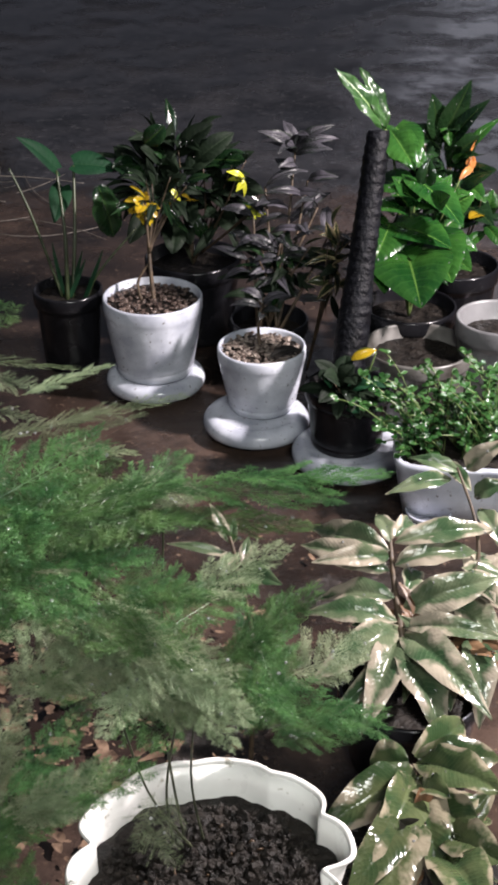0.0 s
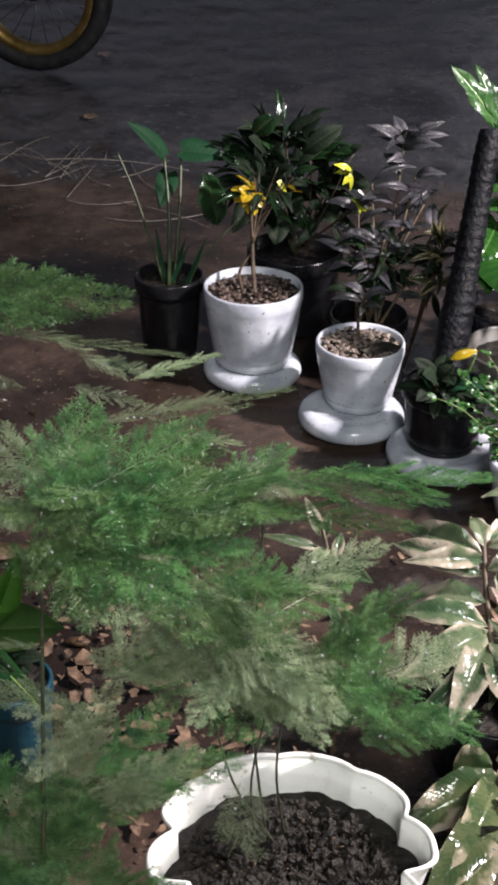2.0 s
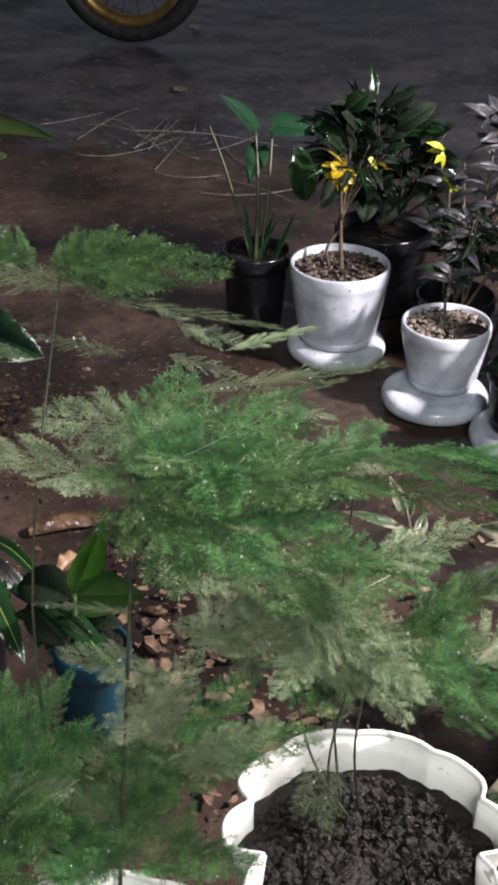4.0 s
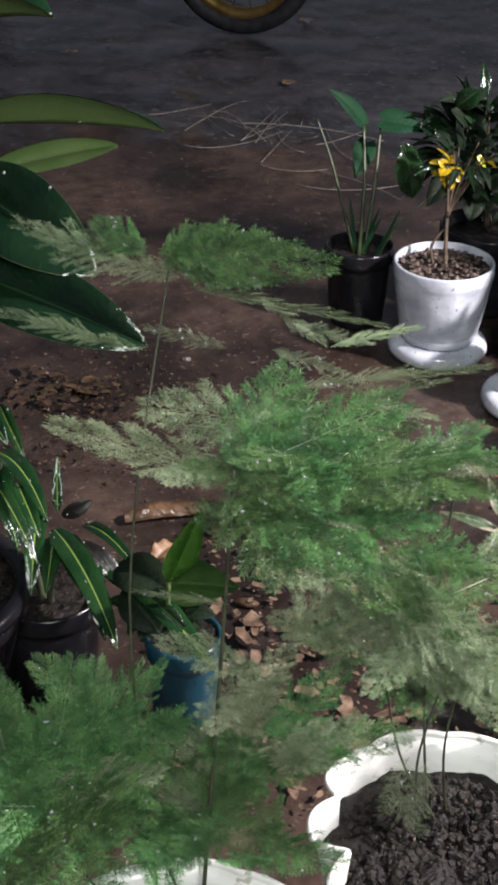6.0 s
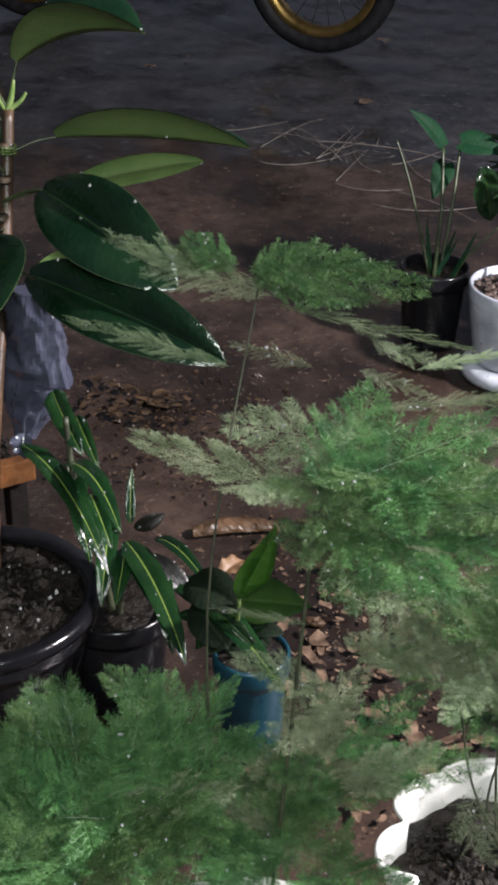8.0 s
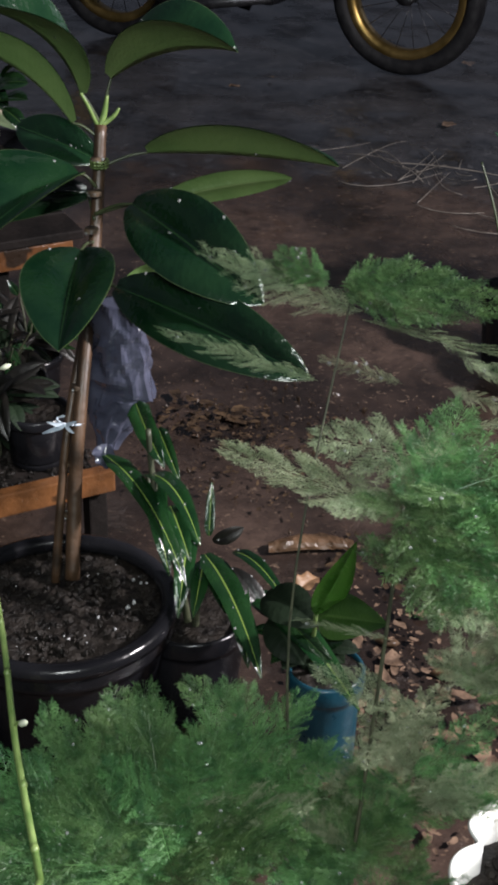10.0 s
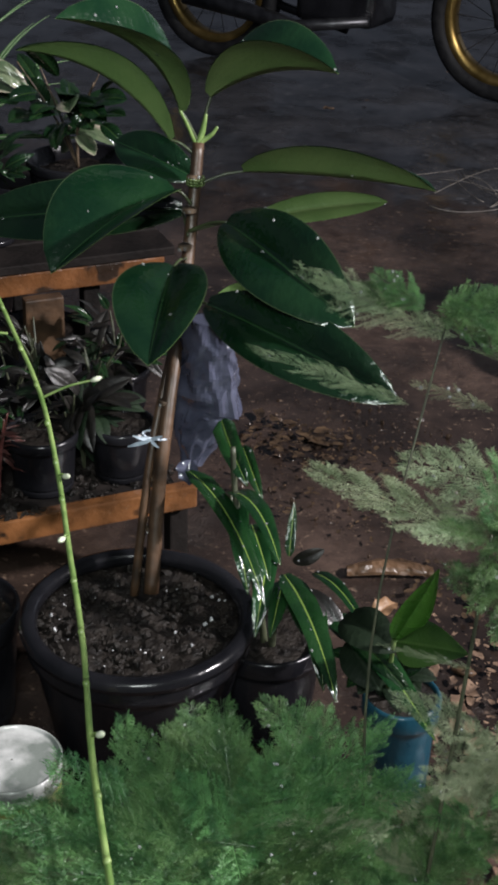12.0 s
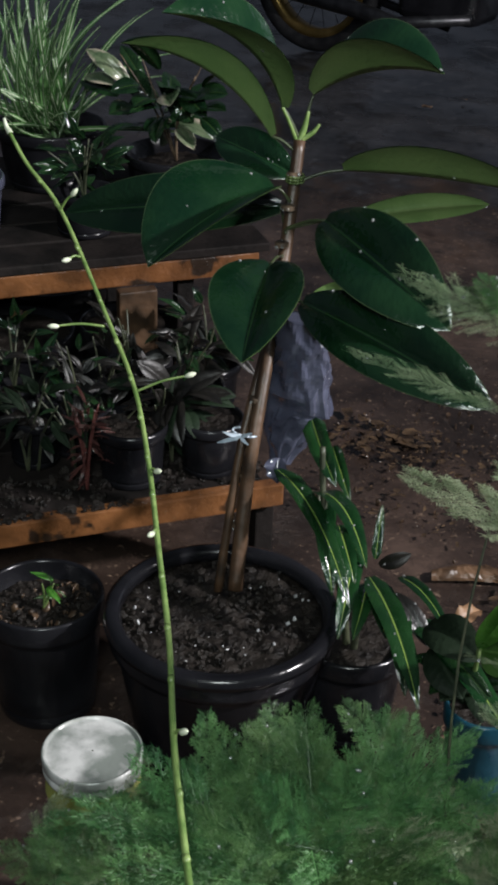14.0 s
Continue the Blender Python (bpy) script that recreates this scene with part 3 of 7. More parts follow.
def stems(owner, rows, mat_, r0=0.003, r1=0.002, name="stem"):
    """A stem through world points, as a part."""
    o = owner.matrix_basis.translation
    pts = [Vector(p) - o for p in rows]
    fine = []
    for i in range(len(pts) - 1):
        p0, p1, p2, p3 = pts[max(i - 1, 0)], pts[i], pts[i + 1], pts[min(i + 2, len(pts) - 1)]
        for k in range(6):
            t = k / 6
            fine.append(0.5 * ((2 * p1) + (p2 - p0) * t + (2 * p0 - 5 * p1 + 4 * p2 - p3) * t * t + (3 * p1 - p0 - 3 * p2 + p3) * t ** 3))
    fine.append(pts[-1])
    n = len(fine)
    return part(name, tube(fine, [r0 + (r1 - r0) * i / (n - 1) for i in range(n)], 8), mat_, owner)


def bush(owner, centre, radii, count, length, width, mats, seed, shape="lance", root=None, sag=0.12, droop=0.25, stems_n=5, inner=0.25, stem_mat=None):
    """Leaves round branching stems inside an ellipsoid."""
    rnd = random.Random(seed)
    c, o = Vector(centre), owner.matrix_basis.translation
    root = Vector(root) if root else Vector((c.x, c.y, c.z - radii[2]))
    for i in range(count):
        while True:
            v = Vector((rnd.uniform(-1, 1), rnd.uniform(-1, 1), rnd.uniform(-1, 1)))
            if inner < v.length < 1:
                break
        p = c + Vector((v.x * radii[0], v.y * radii[1], v.z * radii[2]))
        out = Vector((v.x, v.y * 0.7 - 0.15, v.z * 0.5 + rnd.uniform(-droop, 0.35))).normalized()
        ln = length * rnd.uniform(0.65, 1.2)
        up = Vector((rnd.uniform(-.4, .4), rnd.uniform(-.9, 0.1), 0.8))
        blade(owner, rnd.choice(mats), p - out * ln * 0.5, p + out * ln * 0.5, width * rnd.uniform(0.7, 1.2), up, sag * rnd.uniform(0.3, 1.4), shape, n=8)
    for i in range(stems_n):
        v = Vector((rnd.uniform(-.7, .7) * radii[0], rnd.uniform(-.7, .7) * radii[1], rnd.uniform(0.2, .8) * radii[2]))
        stems(owner, [root, root.lerp(c, 0.6) + v * 0.3, c + v], stem_mat or M_STEM, 0.0028, 0.0012)


# ---------------------------------------------------------------- rubber plant
rubber_plant = thing("rubber_plant", (-0.60, -1.30, 0.19), "young rubber plant with large glossy leaves tied to a stake", "plant")
stems(rubber_plant, [(-0.622, -1.235, 0.215), (-0.632, -1.19, 0.341), (-0.634, -1.16, 0.434), (-0.659, -1.03, 0.642), (-0.669, -0.975, 0.787)], M_STAKE, 0.011, 0.0085, "trunk")
for z in (0.30, 0.37, 0.47, 0.55, 0.60, 0.66, 0.705, 0.745):
    c = Vector((-0.640, -1.16, 0.433)).lerp(Vector((-0.669, -0.975, 0.787)), (z - 0.433) / 0.354) if z > 0.433 else Vector((-0.633, -1.218, 0.25)).lerp(Vector((-0.640, -1.16, 0.433)), (z - 0.25) / 0.183)
    stems(rubber_plant, [c - Vector((0, 0, 0.0025)), c, c + Vector((0, 0, 0.0025))], M_STEM, 0.0108, 0.0104, "leaf_scar")
stems(rubber_plant, [(-0.669, -0.975, 0.785), (-0.664, -0.970, 0.806), (-0.661, -0.967, 0.826)], M_VINE, 0.006, 0.002, "growing_tip")
stems(rubber_plant, [(-0.666, -0.975, 0.788), (-0.652, -0.969, 0.799), (-0.645, -0.965, 0.810)], M_VINE, 0.004, 0.002, "growing_tip")
stems(rubber_plant, [(-0.672, -0.977, 0.785), (-0.681, -0.984, 0.812), (-0.690, -0.990, 0.833)], M_VINE, 0.0032, 0.0024, "petiole")
plant_stake = thing("plant_stake", (-0.649, -1.235, 0.201), "thin brown bamboo stake in the rubber plant's pot", "stake")
CANE = [Vector(p) for p in ((-0.649, -1.235, 0.201), (-0.649, -1.175, 0.402), (-0.656, -1.09, 0.525))]
stems(plant_stake, CANE, M_STAKE, 0.0068, 0.006, "cane")
for q in (0.2, 0.55, 0.85):
    c = CANE[0].lerp(CANE[1], q)
    stems(plant_stake, [c - Vector((0, 0, 0.002)), c, c + Vector((0, 0, 0.002))], M_STEM, 0.0074, 0.0074, "node")
rubber_blade(rubber_plant, (-0.690, -0.990, 0.833), (-0.786, -1.150, 0.974), 0.094, (0.50, 0.10, 0.804), 0.14, 0.75)
rubber_blade(rubber_plant, (-0.704, -0.990, 0.790), (-0.857, -1.130, 0.924), 0.070, (0.276, 0.592, 0.757), 0.12, 0.8)
rubber_blade(rubber_plant, (-0.682, -1.020, 0.730), (-0.780, -1.200, 0.657), 0.148, (-0.20, -0.56, 0.80), 0.07, 0.64)
rubber_blade(rubber_plant, (-0.639, -1.120, 0.662), (-0.582, -1.320, 0.615), 0.118, (0.255, -0.872, 0.399), 0.05, 0.45)
rubber_blade(rubber_plant, (-0.659, -0.957, 0.847), (-0.484, -0.941, 0.896), 0.138, (-0.20, -0.05, 0.97), 0.10, 0.80)
rubber_blade(rubber_plant, (-0.604, -0.966, 0.753), (-0.325, -1.000, 0.777), 0.096, (-0.08, 0.42, 0.84), 0.02, 0.66)
rubber_blade(rubber_plant, (-0.582, -1.000, 0.696), (-0.395, -0.973, 0.744), 0.042, (-0.382, 0.924, 0.15), 0.05, 0.15)
rubber_blade(rubber_plant, (-0.606, -1.020, 0.697), (-0.380, -1.140, 0.632), 0.116, (0.30, -0.80, 0.487), 0.08, 0.3)
rubber_blade(rubber_plant, (-0.605, -1.085, 0.601), (-0.302, -1.190, 0.564), 0.098, (0.26, -0.78, 0.552), 0.08, 0.3)
rubber_blade(rubber_plant, (-0.602, -1.079, 0.597), (-0.537, -1.060, 0.632), 0.028, (-0.460, 0.869, -0.1), 0.05, 0.3)
rubber_blade(rubber_plant, (-0.690, -0.982, 0.690), (-1.003, -1.055, 0.645), 0.090, (0.3, -0.7, 0.6), 0.06, 0.3)
rubber_blade(rubber_plant, (-0.678, -0.969, 0.735), (-0.813, -0.944, 0.762), 0.065, (0.3, -0.8, 0.5), 0.06, 0.3)
rubber_tie = thing("plant_tie", (-0.646, -1.165, 0.428), "pale blue plastic ribbon knotted round the stake", "tie")
bm = bmesh.new()
for a in range(0, 360, 30):
    r, r2 = radians(a), radians(a + 30)
    tube([(0.020 * math.cos(r), 0.012 * math.sin(r), 0), (0.020 * math.cos(r2), 0.012 * math.sin(r2), 0.0005)], 0.0016, 6, bm)
part("loop", bm, M_RIBBON, rubber_tie)
for tip in ((0.020, -0.022, 0.014), (0.016, -0.024, -0.004), (-0.034, -0.020, -0.016), (-0.024, -0.024, 0.006)):
    part("ribbon_end", leaf_bm((0, -0.014, 0), tip, 0.006, (0, -1, 0.3), 0.12, 0.3, "strap", 6), M_RIBBON, rubber_tie)
upper_tie = thing("plant_tie", (-0.664, -0.995, 0.735), "green string wound round the rubber plant's trunk", "tie")
bm = bmesh.new()
for k in range(3):
    for a in range(0, 360, 30):
        r, r2 = radians(a), radians(a + 30)
        tube([(0.012 * math.cos(r), 0.012 * math.sin(r), 0.004 * k), (0.012 * math.cos(r2), 0.012 * math.sin(r2), 0.004 * k + 0.001)], 0.0017, 5, bm)
part("winding", bm, M_GREENSTEM, upper_tie)

rub_pot = [o for o in scene.objects if o.get("label", "").startswith("large round black")][0]
clods(rub_pot, 0.137, 0.203, 520, 0.014, M_SOIL, 71, smooth=False)
clods(rub_pot, 0.13, 0.209, 34, 0.006, M_PERLITE, 72, "perlite")
# a grey plastic bag hung over the stake
plastic_bag = thing("plastic_bag", (-0.606, -1.085, 0.345), "crumpled dark blue-grey plastic bag hanging on the rubber plant's stake", "bag")


def crease(p):
    """Sharp folds of thin film."""
    return 1 - 2 * abs(noise.noise(p))


def film(lo, hi, seg=56, rows=44):
    """A crumpled sleeve of film between two heights, gathered at both ends and flattened front to back."""
    bm = bmesh.new()
    grid = []
    for i in range(rows + 1):
        t = i / rows
        w = float(np.interp(t, (0, 0.06, 0.16, 0.30, 0.50, 0.75, 0.92, 1.0), (0.012, 0.015, 0.026, 0.033, 0.040, 0.036, 0.031, 0.028)))
        ring = []
        for k in range(seg):
            a = 2 * math.pi * k / seg
            c, s = math.cos(a), math.sin(a)
            q = w * (0.95 + 0.24 * crease((c * 1.1 + t, s * 1.1 + 4, t * 3.1)) + 0.20 * crease((c * 1.9 - t * 2.4, s * 1.9, t * 6.0)) + 0.07 * crease((c * 3.5, s * 3.5 + t * 3, t * 12)))
            flap = 0.016 * max(0, c) * max(0, 1 - abs(t - 0.46) / 0.10)
            ring.append(bm.verts.new((q * c + flap - 0.022 * (1 - t) ** 2, 0.55 * q * s + 0.008 * math.sin(4 * t), lo + (hi - lo) * t - flap * 1.2 + 0.010 * noise.noise((c * 2, s * 2, 7)) * (1 - t))))
        grid.append(ring)
    for a, b in zip(grid, grid[1:]):
        for k in range(seg):
            bm.faces.new((a[k], a[(k + 1) % seg], b[(k + 1) % seg], b[k]))
    bm.faces.new(grid[-1])
    return bm


part("film", film(0.0, 0.235), M_BAG, plastic_bag, smooth=False)
part("tied_end", leaf_bm((-0.018, -0.008, 0.012), (-0.014, -0.022, -0.022), 0.034, (0, -1, 0.2), 0.10, 0.6, "strap", 10, 0.12), M_BAG, plastic_bag, "twisted tail of the bag")

# ---------------------------------------------------------------- striped dracaena, strap-leaved plant
flower_pot("flower_pot", (-0.462, -1.185, 0), 0.082, 0.064, 0.165, M_BLACK, "small black plastic pot holding a striped dracaena", fill=M_SOIL, fill_depth=0.015)
dracaena = thing("dracaena", (-0.462, -1.19, 0.125), "dracaena with dark green leaves striped yellow-green", "plant")
stems(dracaena, [(-0.462, -1.19, 0.12), (-0.475, -1.20, 0.23), (-0.52, -1.17, 0.34), (-0.535, -1.155, 0.43)], M_FERNSTEM, 0.006, 0.004)
stems(dracaena, [(-0.455, -1.19, 0.12), (-0.445, -1.21, 0.20), (-0.437, -1.2, 0.27)], M_FERNSTEM, 0.006, 0.004)
for base, tip, wide, up, sag in (
    ((-0.607, -1.140, 0.367), (-0.430, -1.290, 0.284), 0.033, (0.538, -0.533, 0.654), 0.14),
    ((-0.575, -1.100, 0.436), (-0.506, -1.170, 0.383), 0.033, (0.164, -0.897, 0.411), 0.10),
    ((-0.538, -1.110, 0.408), (-0.484, -1.170, 0.367), 0.022, (0.309, -0.810, 0.499), 0.10),
    ((-0.538, -1.160, 0.360), (-0.415, -1.280, 0.346), 0.035, (0.572, -0.405, 0.713), 0.18),
    ((-0.532, -1.130, 0.329), (-0.501, -1.190, 0.292), 0.024, (0.308, -0.788, 0.533), 0.10),
    ((-0.437, -1.200, 0.276), (-0.304, -1.360, 0.218), 0.040, (0.501, -0.534, 0.681), 0.10),
    ((-0.436, -1.190, 0.261), (-0.386, -1.260, 0.230), 0.020, (0.259, -0.772, 0.580), 0.08),
    ((-0.398, -1.190, 0.283), (-0.302, -1.260, 0.267), 0.022, (0.464, -0.394, 0.794), 0.16),
    ((-0.368, -1.200, 0.230), (-0.173, -1.360, 0.199), 0.041, (0.380, -0.513, 0.770), 0.10),
    ((-0.535, -1.150, 0.350), (-0.470, -1.250, 0.265), 0.030, (0.35, -0.75, 0.55), 0.12),
    ((-0.470, -1.170, 0.300), (-0.445, -1.285, 0.225), 0.030, (0.30, -0.75, 0.55), 0.12),
    ((-0.500, -1.165, 0.320), (-0.445, -1.235, 0.285), 0.028, (0.30, -0.70, 0.6), 0.12),
    ((-0.400, -1.195, 0.250), (-0.340, -1.300, 0.180), 0.034, (0.35, -0.65, 0.65), 0.12),
    ((-0.431, -1.200, 0.308), (-0.441, -1.160, 0.368), 0.014, (0.274, -0.800, 0.533), 0.04),
    ((-0.439, -1.200, 0.264), (-0.422, -1.290, 0.235), 0.026, (0.271, -0.767, 0.582), 0.12),
):
    blade(dracaena, L_DRAC, base, tip, wide, up, sag, "strap", n=14, jitter=0.06, wave=0.03)
blade(dracaena, L_ROTTEN_SHADE, (-0.425, -1.20, 0.300), (-0.385, -1.19, 0.325), 0.022, (0.3, -0.8, 0.5), 0.1, "oval", n=14)
blade(dracaena, L_ROTTEN_SHADE, (-0.40, -1.20, 0.262), (-0.335, -1.23, 0.215), 0.030, (0.3, -0.6, 0.7), 0.1, "oval", n=14)
for foot, head in (((-0.475, -1.20, 0.23), (-0.538, -1.155, 0.355)), ((-0.445, -1.22, 0.22), (-0.372, -1.20, 0.232))):
    stems(dracaena, [foot, Vector(foot).lerp(Vector(head), 0.5) + Vector((0, 0, 0.01)), head], M_FERNSTEM, 0.004, 0.003)
flower_pot("flower_pot", (-0.246, -1.25, 0), 0.053, 0.044, 0.170, M_BLUE, "small blue plastic pot half hidden by fern", fill=M_SOIL, fill_depth=0.005)
strap_plant = thing("strap_leaved_plant", (-0.246, -1.25, 0.16), "plant with broad bright green strap leaves in a blue pot", "plant")
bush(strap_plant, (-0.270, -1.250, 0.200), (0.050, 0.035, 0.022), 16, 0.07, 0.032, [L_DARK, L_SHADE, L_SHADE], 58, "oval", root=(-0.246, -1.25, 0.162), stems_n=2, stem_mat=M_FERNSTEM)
stems(strap_plant, [(-0.25, -1.25, 0.164), (-0.258, -1.28, 0.20), (-0.252, -1.300, 0.289)], M_GREENSTEM, 0.004, 0.003)
blade(strap_plant, L_STRAP, (-0.252, -1.300, 0.289), (-0.193, -1.360, 0.451), 0.040, (0.35, -0.80, 0.45), 0.03, "lance", jitter=0.05)
blade(strap_plant, L_OLIVE, (-0.249, -1.300, 0.289), (-0.145, -1.370, 0.350), 0.060, (-0.10, -0.75, 0.65), 0.06, "lance", jitter=0.05)
blade(strap_plant, L_SHADE, (-0.335, -1.250, 0.265), (-0.247, -1.300, 0.272), 0.060, (0.2, -0.6, 0.75), 0.14, "oval", jitter=0.05)
blade(strap_plant, L_SHADE, (-0.325, -1.250, 0.232), (-0.264, -1.300, 0.206), 0.055, (0.2, -0.75, 0.6), 0.12, "oval", jitter=0.05)
blade(strap_plant, L_DARK, (-0.318, -1.260, 0.257), (-0.211, -1.320, 0.219), 0.026, (0.3, -0.7, 0.65), 0.08, "strap", jitter=0.05)

# ---------------------------------------------------------------- variegated shrubs
flower_pot("flower_pot", (0.40, -1.18, 0), 0.10, 0.08, 0.13, M_BLACK, "black plastic pot hidden under variegated leaves", fill=M_SOIL)
variegated_shrub = thing("variegated_shrub", (0.40, -1.16, 0.10), "variegated shrub with cream-edged green leaves wet with rain", "plant", "variegated plants")
stems(variegated_shrub, [(0.40, -1.17, 0.10), (0.391, -1.142, 0.178), (0.386, -1.08, 0.22), (0.384, -1.018, 0.266)], M_STEM, 0.006, 0.003)
stems(variegated_shrub, [(0.42, -1.17, 0.10), (0.47, -1.14, 0.16), (0.483, -1.11, 0.19)], M_STEM, 0.005, 0.003)
blade(variegated_shrub, L_VARI, (0.386, -1.132, 0.190), (0.271, -1.230, 0.193), 0.054, UP, 0.1, "lance", wave=0.08, fold=JIT.uniform(0.2, 0.5), drop=JIT.uniform(0.05, 0.4))
blade(variegated_shrub, L_VARI, (0.386, -1.139, 0.181), (0.332, -1.291, 0.175), 0.055, UP, 0.1, "lance", wave=0.08, fold=JIT.uniform(0.2, 0.5), drop=JIT.uniform(0.05, 0.4))
blade(variegated_shrub, L_VARI, (0.394, -1.139, 0.181), (0.469, -1.286, 0.210), 0.061, UP, 0.1, "lance", wave=0.08, fold=JIT.uniform(0.2, 0.5), drop=JIT.uniform(0.05, 0.4))
blade(variegated_shrub, L_VARI, (0.394, -1.132, 0.190), (0.509, -1.197, 0.236), 0.037, UP, 0.1, "lance", wave=0.08, fold=JIT.uniform(0.2, 0.5), drop=JIT.uniform(0.05, 0.4))
blade(variegated_shrub, L_VARI, (0.386, -1.127, 0.196), (0.262, -1.119, 0.222), 0.047, UP, 0.1, "lance", wave=0.08, fold=JIT.uniform(0.2, 0.5), drop=JIT.uniform(0.05, 0.4))
blade(variegated_shrub, L_VARI, (0.396, -1.108, 0.206), (0.525, -1.110, 0.257), 0.059, UP, 0.1, "lance", wave=0.08, fold=JIT.uniform(0.2, 0.5), drop=JIT.uniform(0.05, 0.4))
blade(variegated_shrub, L_VARI, (0.385, -1.100, 0.215), (0.277, -1.068, 0.209), 0.044, UP, 0.1, "lance", wave=0.08, fold=JIT.uniform(0.2, 0.5), drop=JIT.uniform(0.05, 0.4))
blade(variegated_shrub, L_VARI, (0.380, -1.061, 0.235), (0.256, -1.004, 0.248), 0.049, UP, 0.1, "lance", wave=0.08, fold=JIT.uniform(0.2, 0.5), drop=JIT.uniform(0.05, 0.4))
blade(variegated_shrub, L_VARI, (0.382, -1.037, 0.253), (0.266, -0.970, 0.265), 0.049, UP, 0.1, "lance", wave=0.08, fold=JIT.uniform(0.2, 0.5), drop=JIT.uniform(0.05, 0.4))
blade(variegated_shrub, L_VARI, (0.382, -1.041, 0.246), (0.275, -1.085, 0.273), 0.036, UP, 0.1, "lance", wave=0.08, fold=JIT.uniform(0.2, 0.5), drop=JIT.uniform(0.05, 0.4))
blade(variegated_shrub, L_VARI, (0.388, -1.057, 0.242), (0.509, -1.039, 0.266), 0.048, UP, 0.1, "lance", wave=0.08, fold=JIT.uniform(0.2, 0.5), drop=JIT.uniform(0.05, 0.4))
blade(variegated_shrub, L_VARI, (0.390, -1.031, 0.263), (0.539, -1.005, 0.272), 0.042, UP, 0.1, "lance", wave=0.08, fold=JIT.uniform(0.2, 0.5), drop=JIT.uniform(0.05, 0.4))
blade(variegated_shrub, L_VARI, (0.388, -1.154, 0.178), (0.431, -1.300, 0.153), 0.069, UP, 0.1, "lance", wave=0.08, fold=JIT.uniform(0.2, 0.5), drop=JIT.uniform(0.05, 0.4))
blade(variegated_shrub, L_VARI, (0.483, -1.145, 0.179), (0.492, -1.263, 0.148), 0.055, UP, 0.1, "lance", wave=0.08, fold=JIT.uniform(0.2, 0.5), drop=JIT.uniform(0.05, 0.4))
blade(variegated_shrub, L_VARI, (0.383, -1.030, 0.263), (0.372, -0.969, 0.282), 0.033, UP, 0.1, "lance", wave=0.08, fold=JIT.uniform(0.2, 0.5), drop=JIT.uniform(0.05, 0.4))
blade(variegated_shrub, L_VARI, (0.384, -1.158, 0.172), (0.296, -1.257, 0.148), 0.035, UP, 0.1, "lance", wave=0.08, fold=JIT.uniform(0.2, 0.5), drop=JIT.uniform(0.05, 0.4))
blade(variegated_shrub, L_VARI, (0.400, -1.097, 0.222), (0.425, -1.021, 0.232), 0.036, UP, 0.1, "lance", wave=0.08, fold=JIT.uniform(0.2, 0.5), drop=JIT.uniform(0.05, 0.4))
blade(variegated_shrub, L_VARI, (0.468, -1.078, 0.197), (0.529, -1.186, 0.190), 0.056, UP, 0.1, "lance", wave=0.08, fold=JIT.uniform(0.2, 0.5), drop=JIT.uniform(0.05, 0.4))
blade(variegated_shrub, L_VARI, (0.485, -0.917, 0.298), (0.389, -0.956, 0.306), 0.030, UP, 0.1, "lance", wave=0.08, fold=JIT.uniform(0.2, 0.5), drop=JIT.uniform(0.05, 0.4))
blade(variegated_shrub, L_VARI, (0.499, -0.905, 0.303), (0.426, -0.884, 0.319), 0.027, UP, 0.1, "lance", wave=0.08, fold=JIT.uniform(0.2, 0.5), drop=JIT.uniform(0.05, 0.4))
blade(variegated_shrub, L_VARI, (0.506, -0.913, 0.313), (0.546, -0.944, 0.375), 0.037, UP, 0.1, "lance", wave=0.08, fold=JIT.uniform(0.2, 0.5), drop=JIT.uniform(0.05, 0.4))
blade(variegated_shrub, L_VARI, (0.517, -0.936, 0.278), (0.560, -0.957, 0.318), 0.034, UP, 0.1, "lance", wave=0.08, fold=JIT.uniform(0.2, 0.5), drop=JIT.uniform(0.05, 0.4))
blade(variegated_shrub, L_VARI, (0.525, -0.946, 0.264), (0.546, -1.019, 0.252), 0.033, UP, 0.1, "lance", wave=0.08, fold=JIT.uniform(0.2, 0.5), drop=JIT.uniform(0.05, 0.4))
blade(variegated_shrub, L_VARI, (0.513, -0.931, 0.285), (0.469, -0.851, 0.307), 0.026, UP, 0.1, "lance", wave=0.08, fold=JIT.uniform(0.2, 0.5), drop=JIT.uniform(0.05, 0.4))
blade(variegated_shrub, L_VARI, (0.392, -1.018, 0.265), (0.431, -0.961, 0.270), 0.033, UP, 0.1, "lance", wave=0.08, fold=JIT.uniform(0.2, 0.5), drop=JIT.uniform(0.05, 0.4))
stems(variegated_shrub, [(0.42, -1.17, 0.10), (0.50, -1.05, 0.2), (0.512, -1.0, 0.262), (0.49, -0.93, 0.325)], M_STEM, 0.004, 0.002)
bush(variegated_shrub, (0.43, -1.13, 0.15), (0.12, 0.07, 0.05), 34, 0.10, 0.036, [L_VARI, L_VARI, L_DEAD, L_DEAD], 44, "lance", root=(0.40, -1.17, 0.10), stems_n=3)
bush(variegated_shrub, (0.50, -1.06, 0.22), (0.05, 0.05, 0.05), 9, 0.10, 0.040, [L_VARI], 45, "lance", root=(0.42, -1.15, 0.12), stems_n=2)
variegated_bush = thing("variegated_shrub", (0.37, -1.40, 0.0), "low variegated shrub with cream and green oval leaves", "plant", "variegated plants")
stems(variegated_bush, [(0.37, -1.40, -0.006), (0.372, -1.385, 0.08), (0.385, -1.355, 0.138)], M_STEM, 0.006, 0.003)
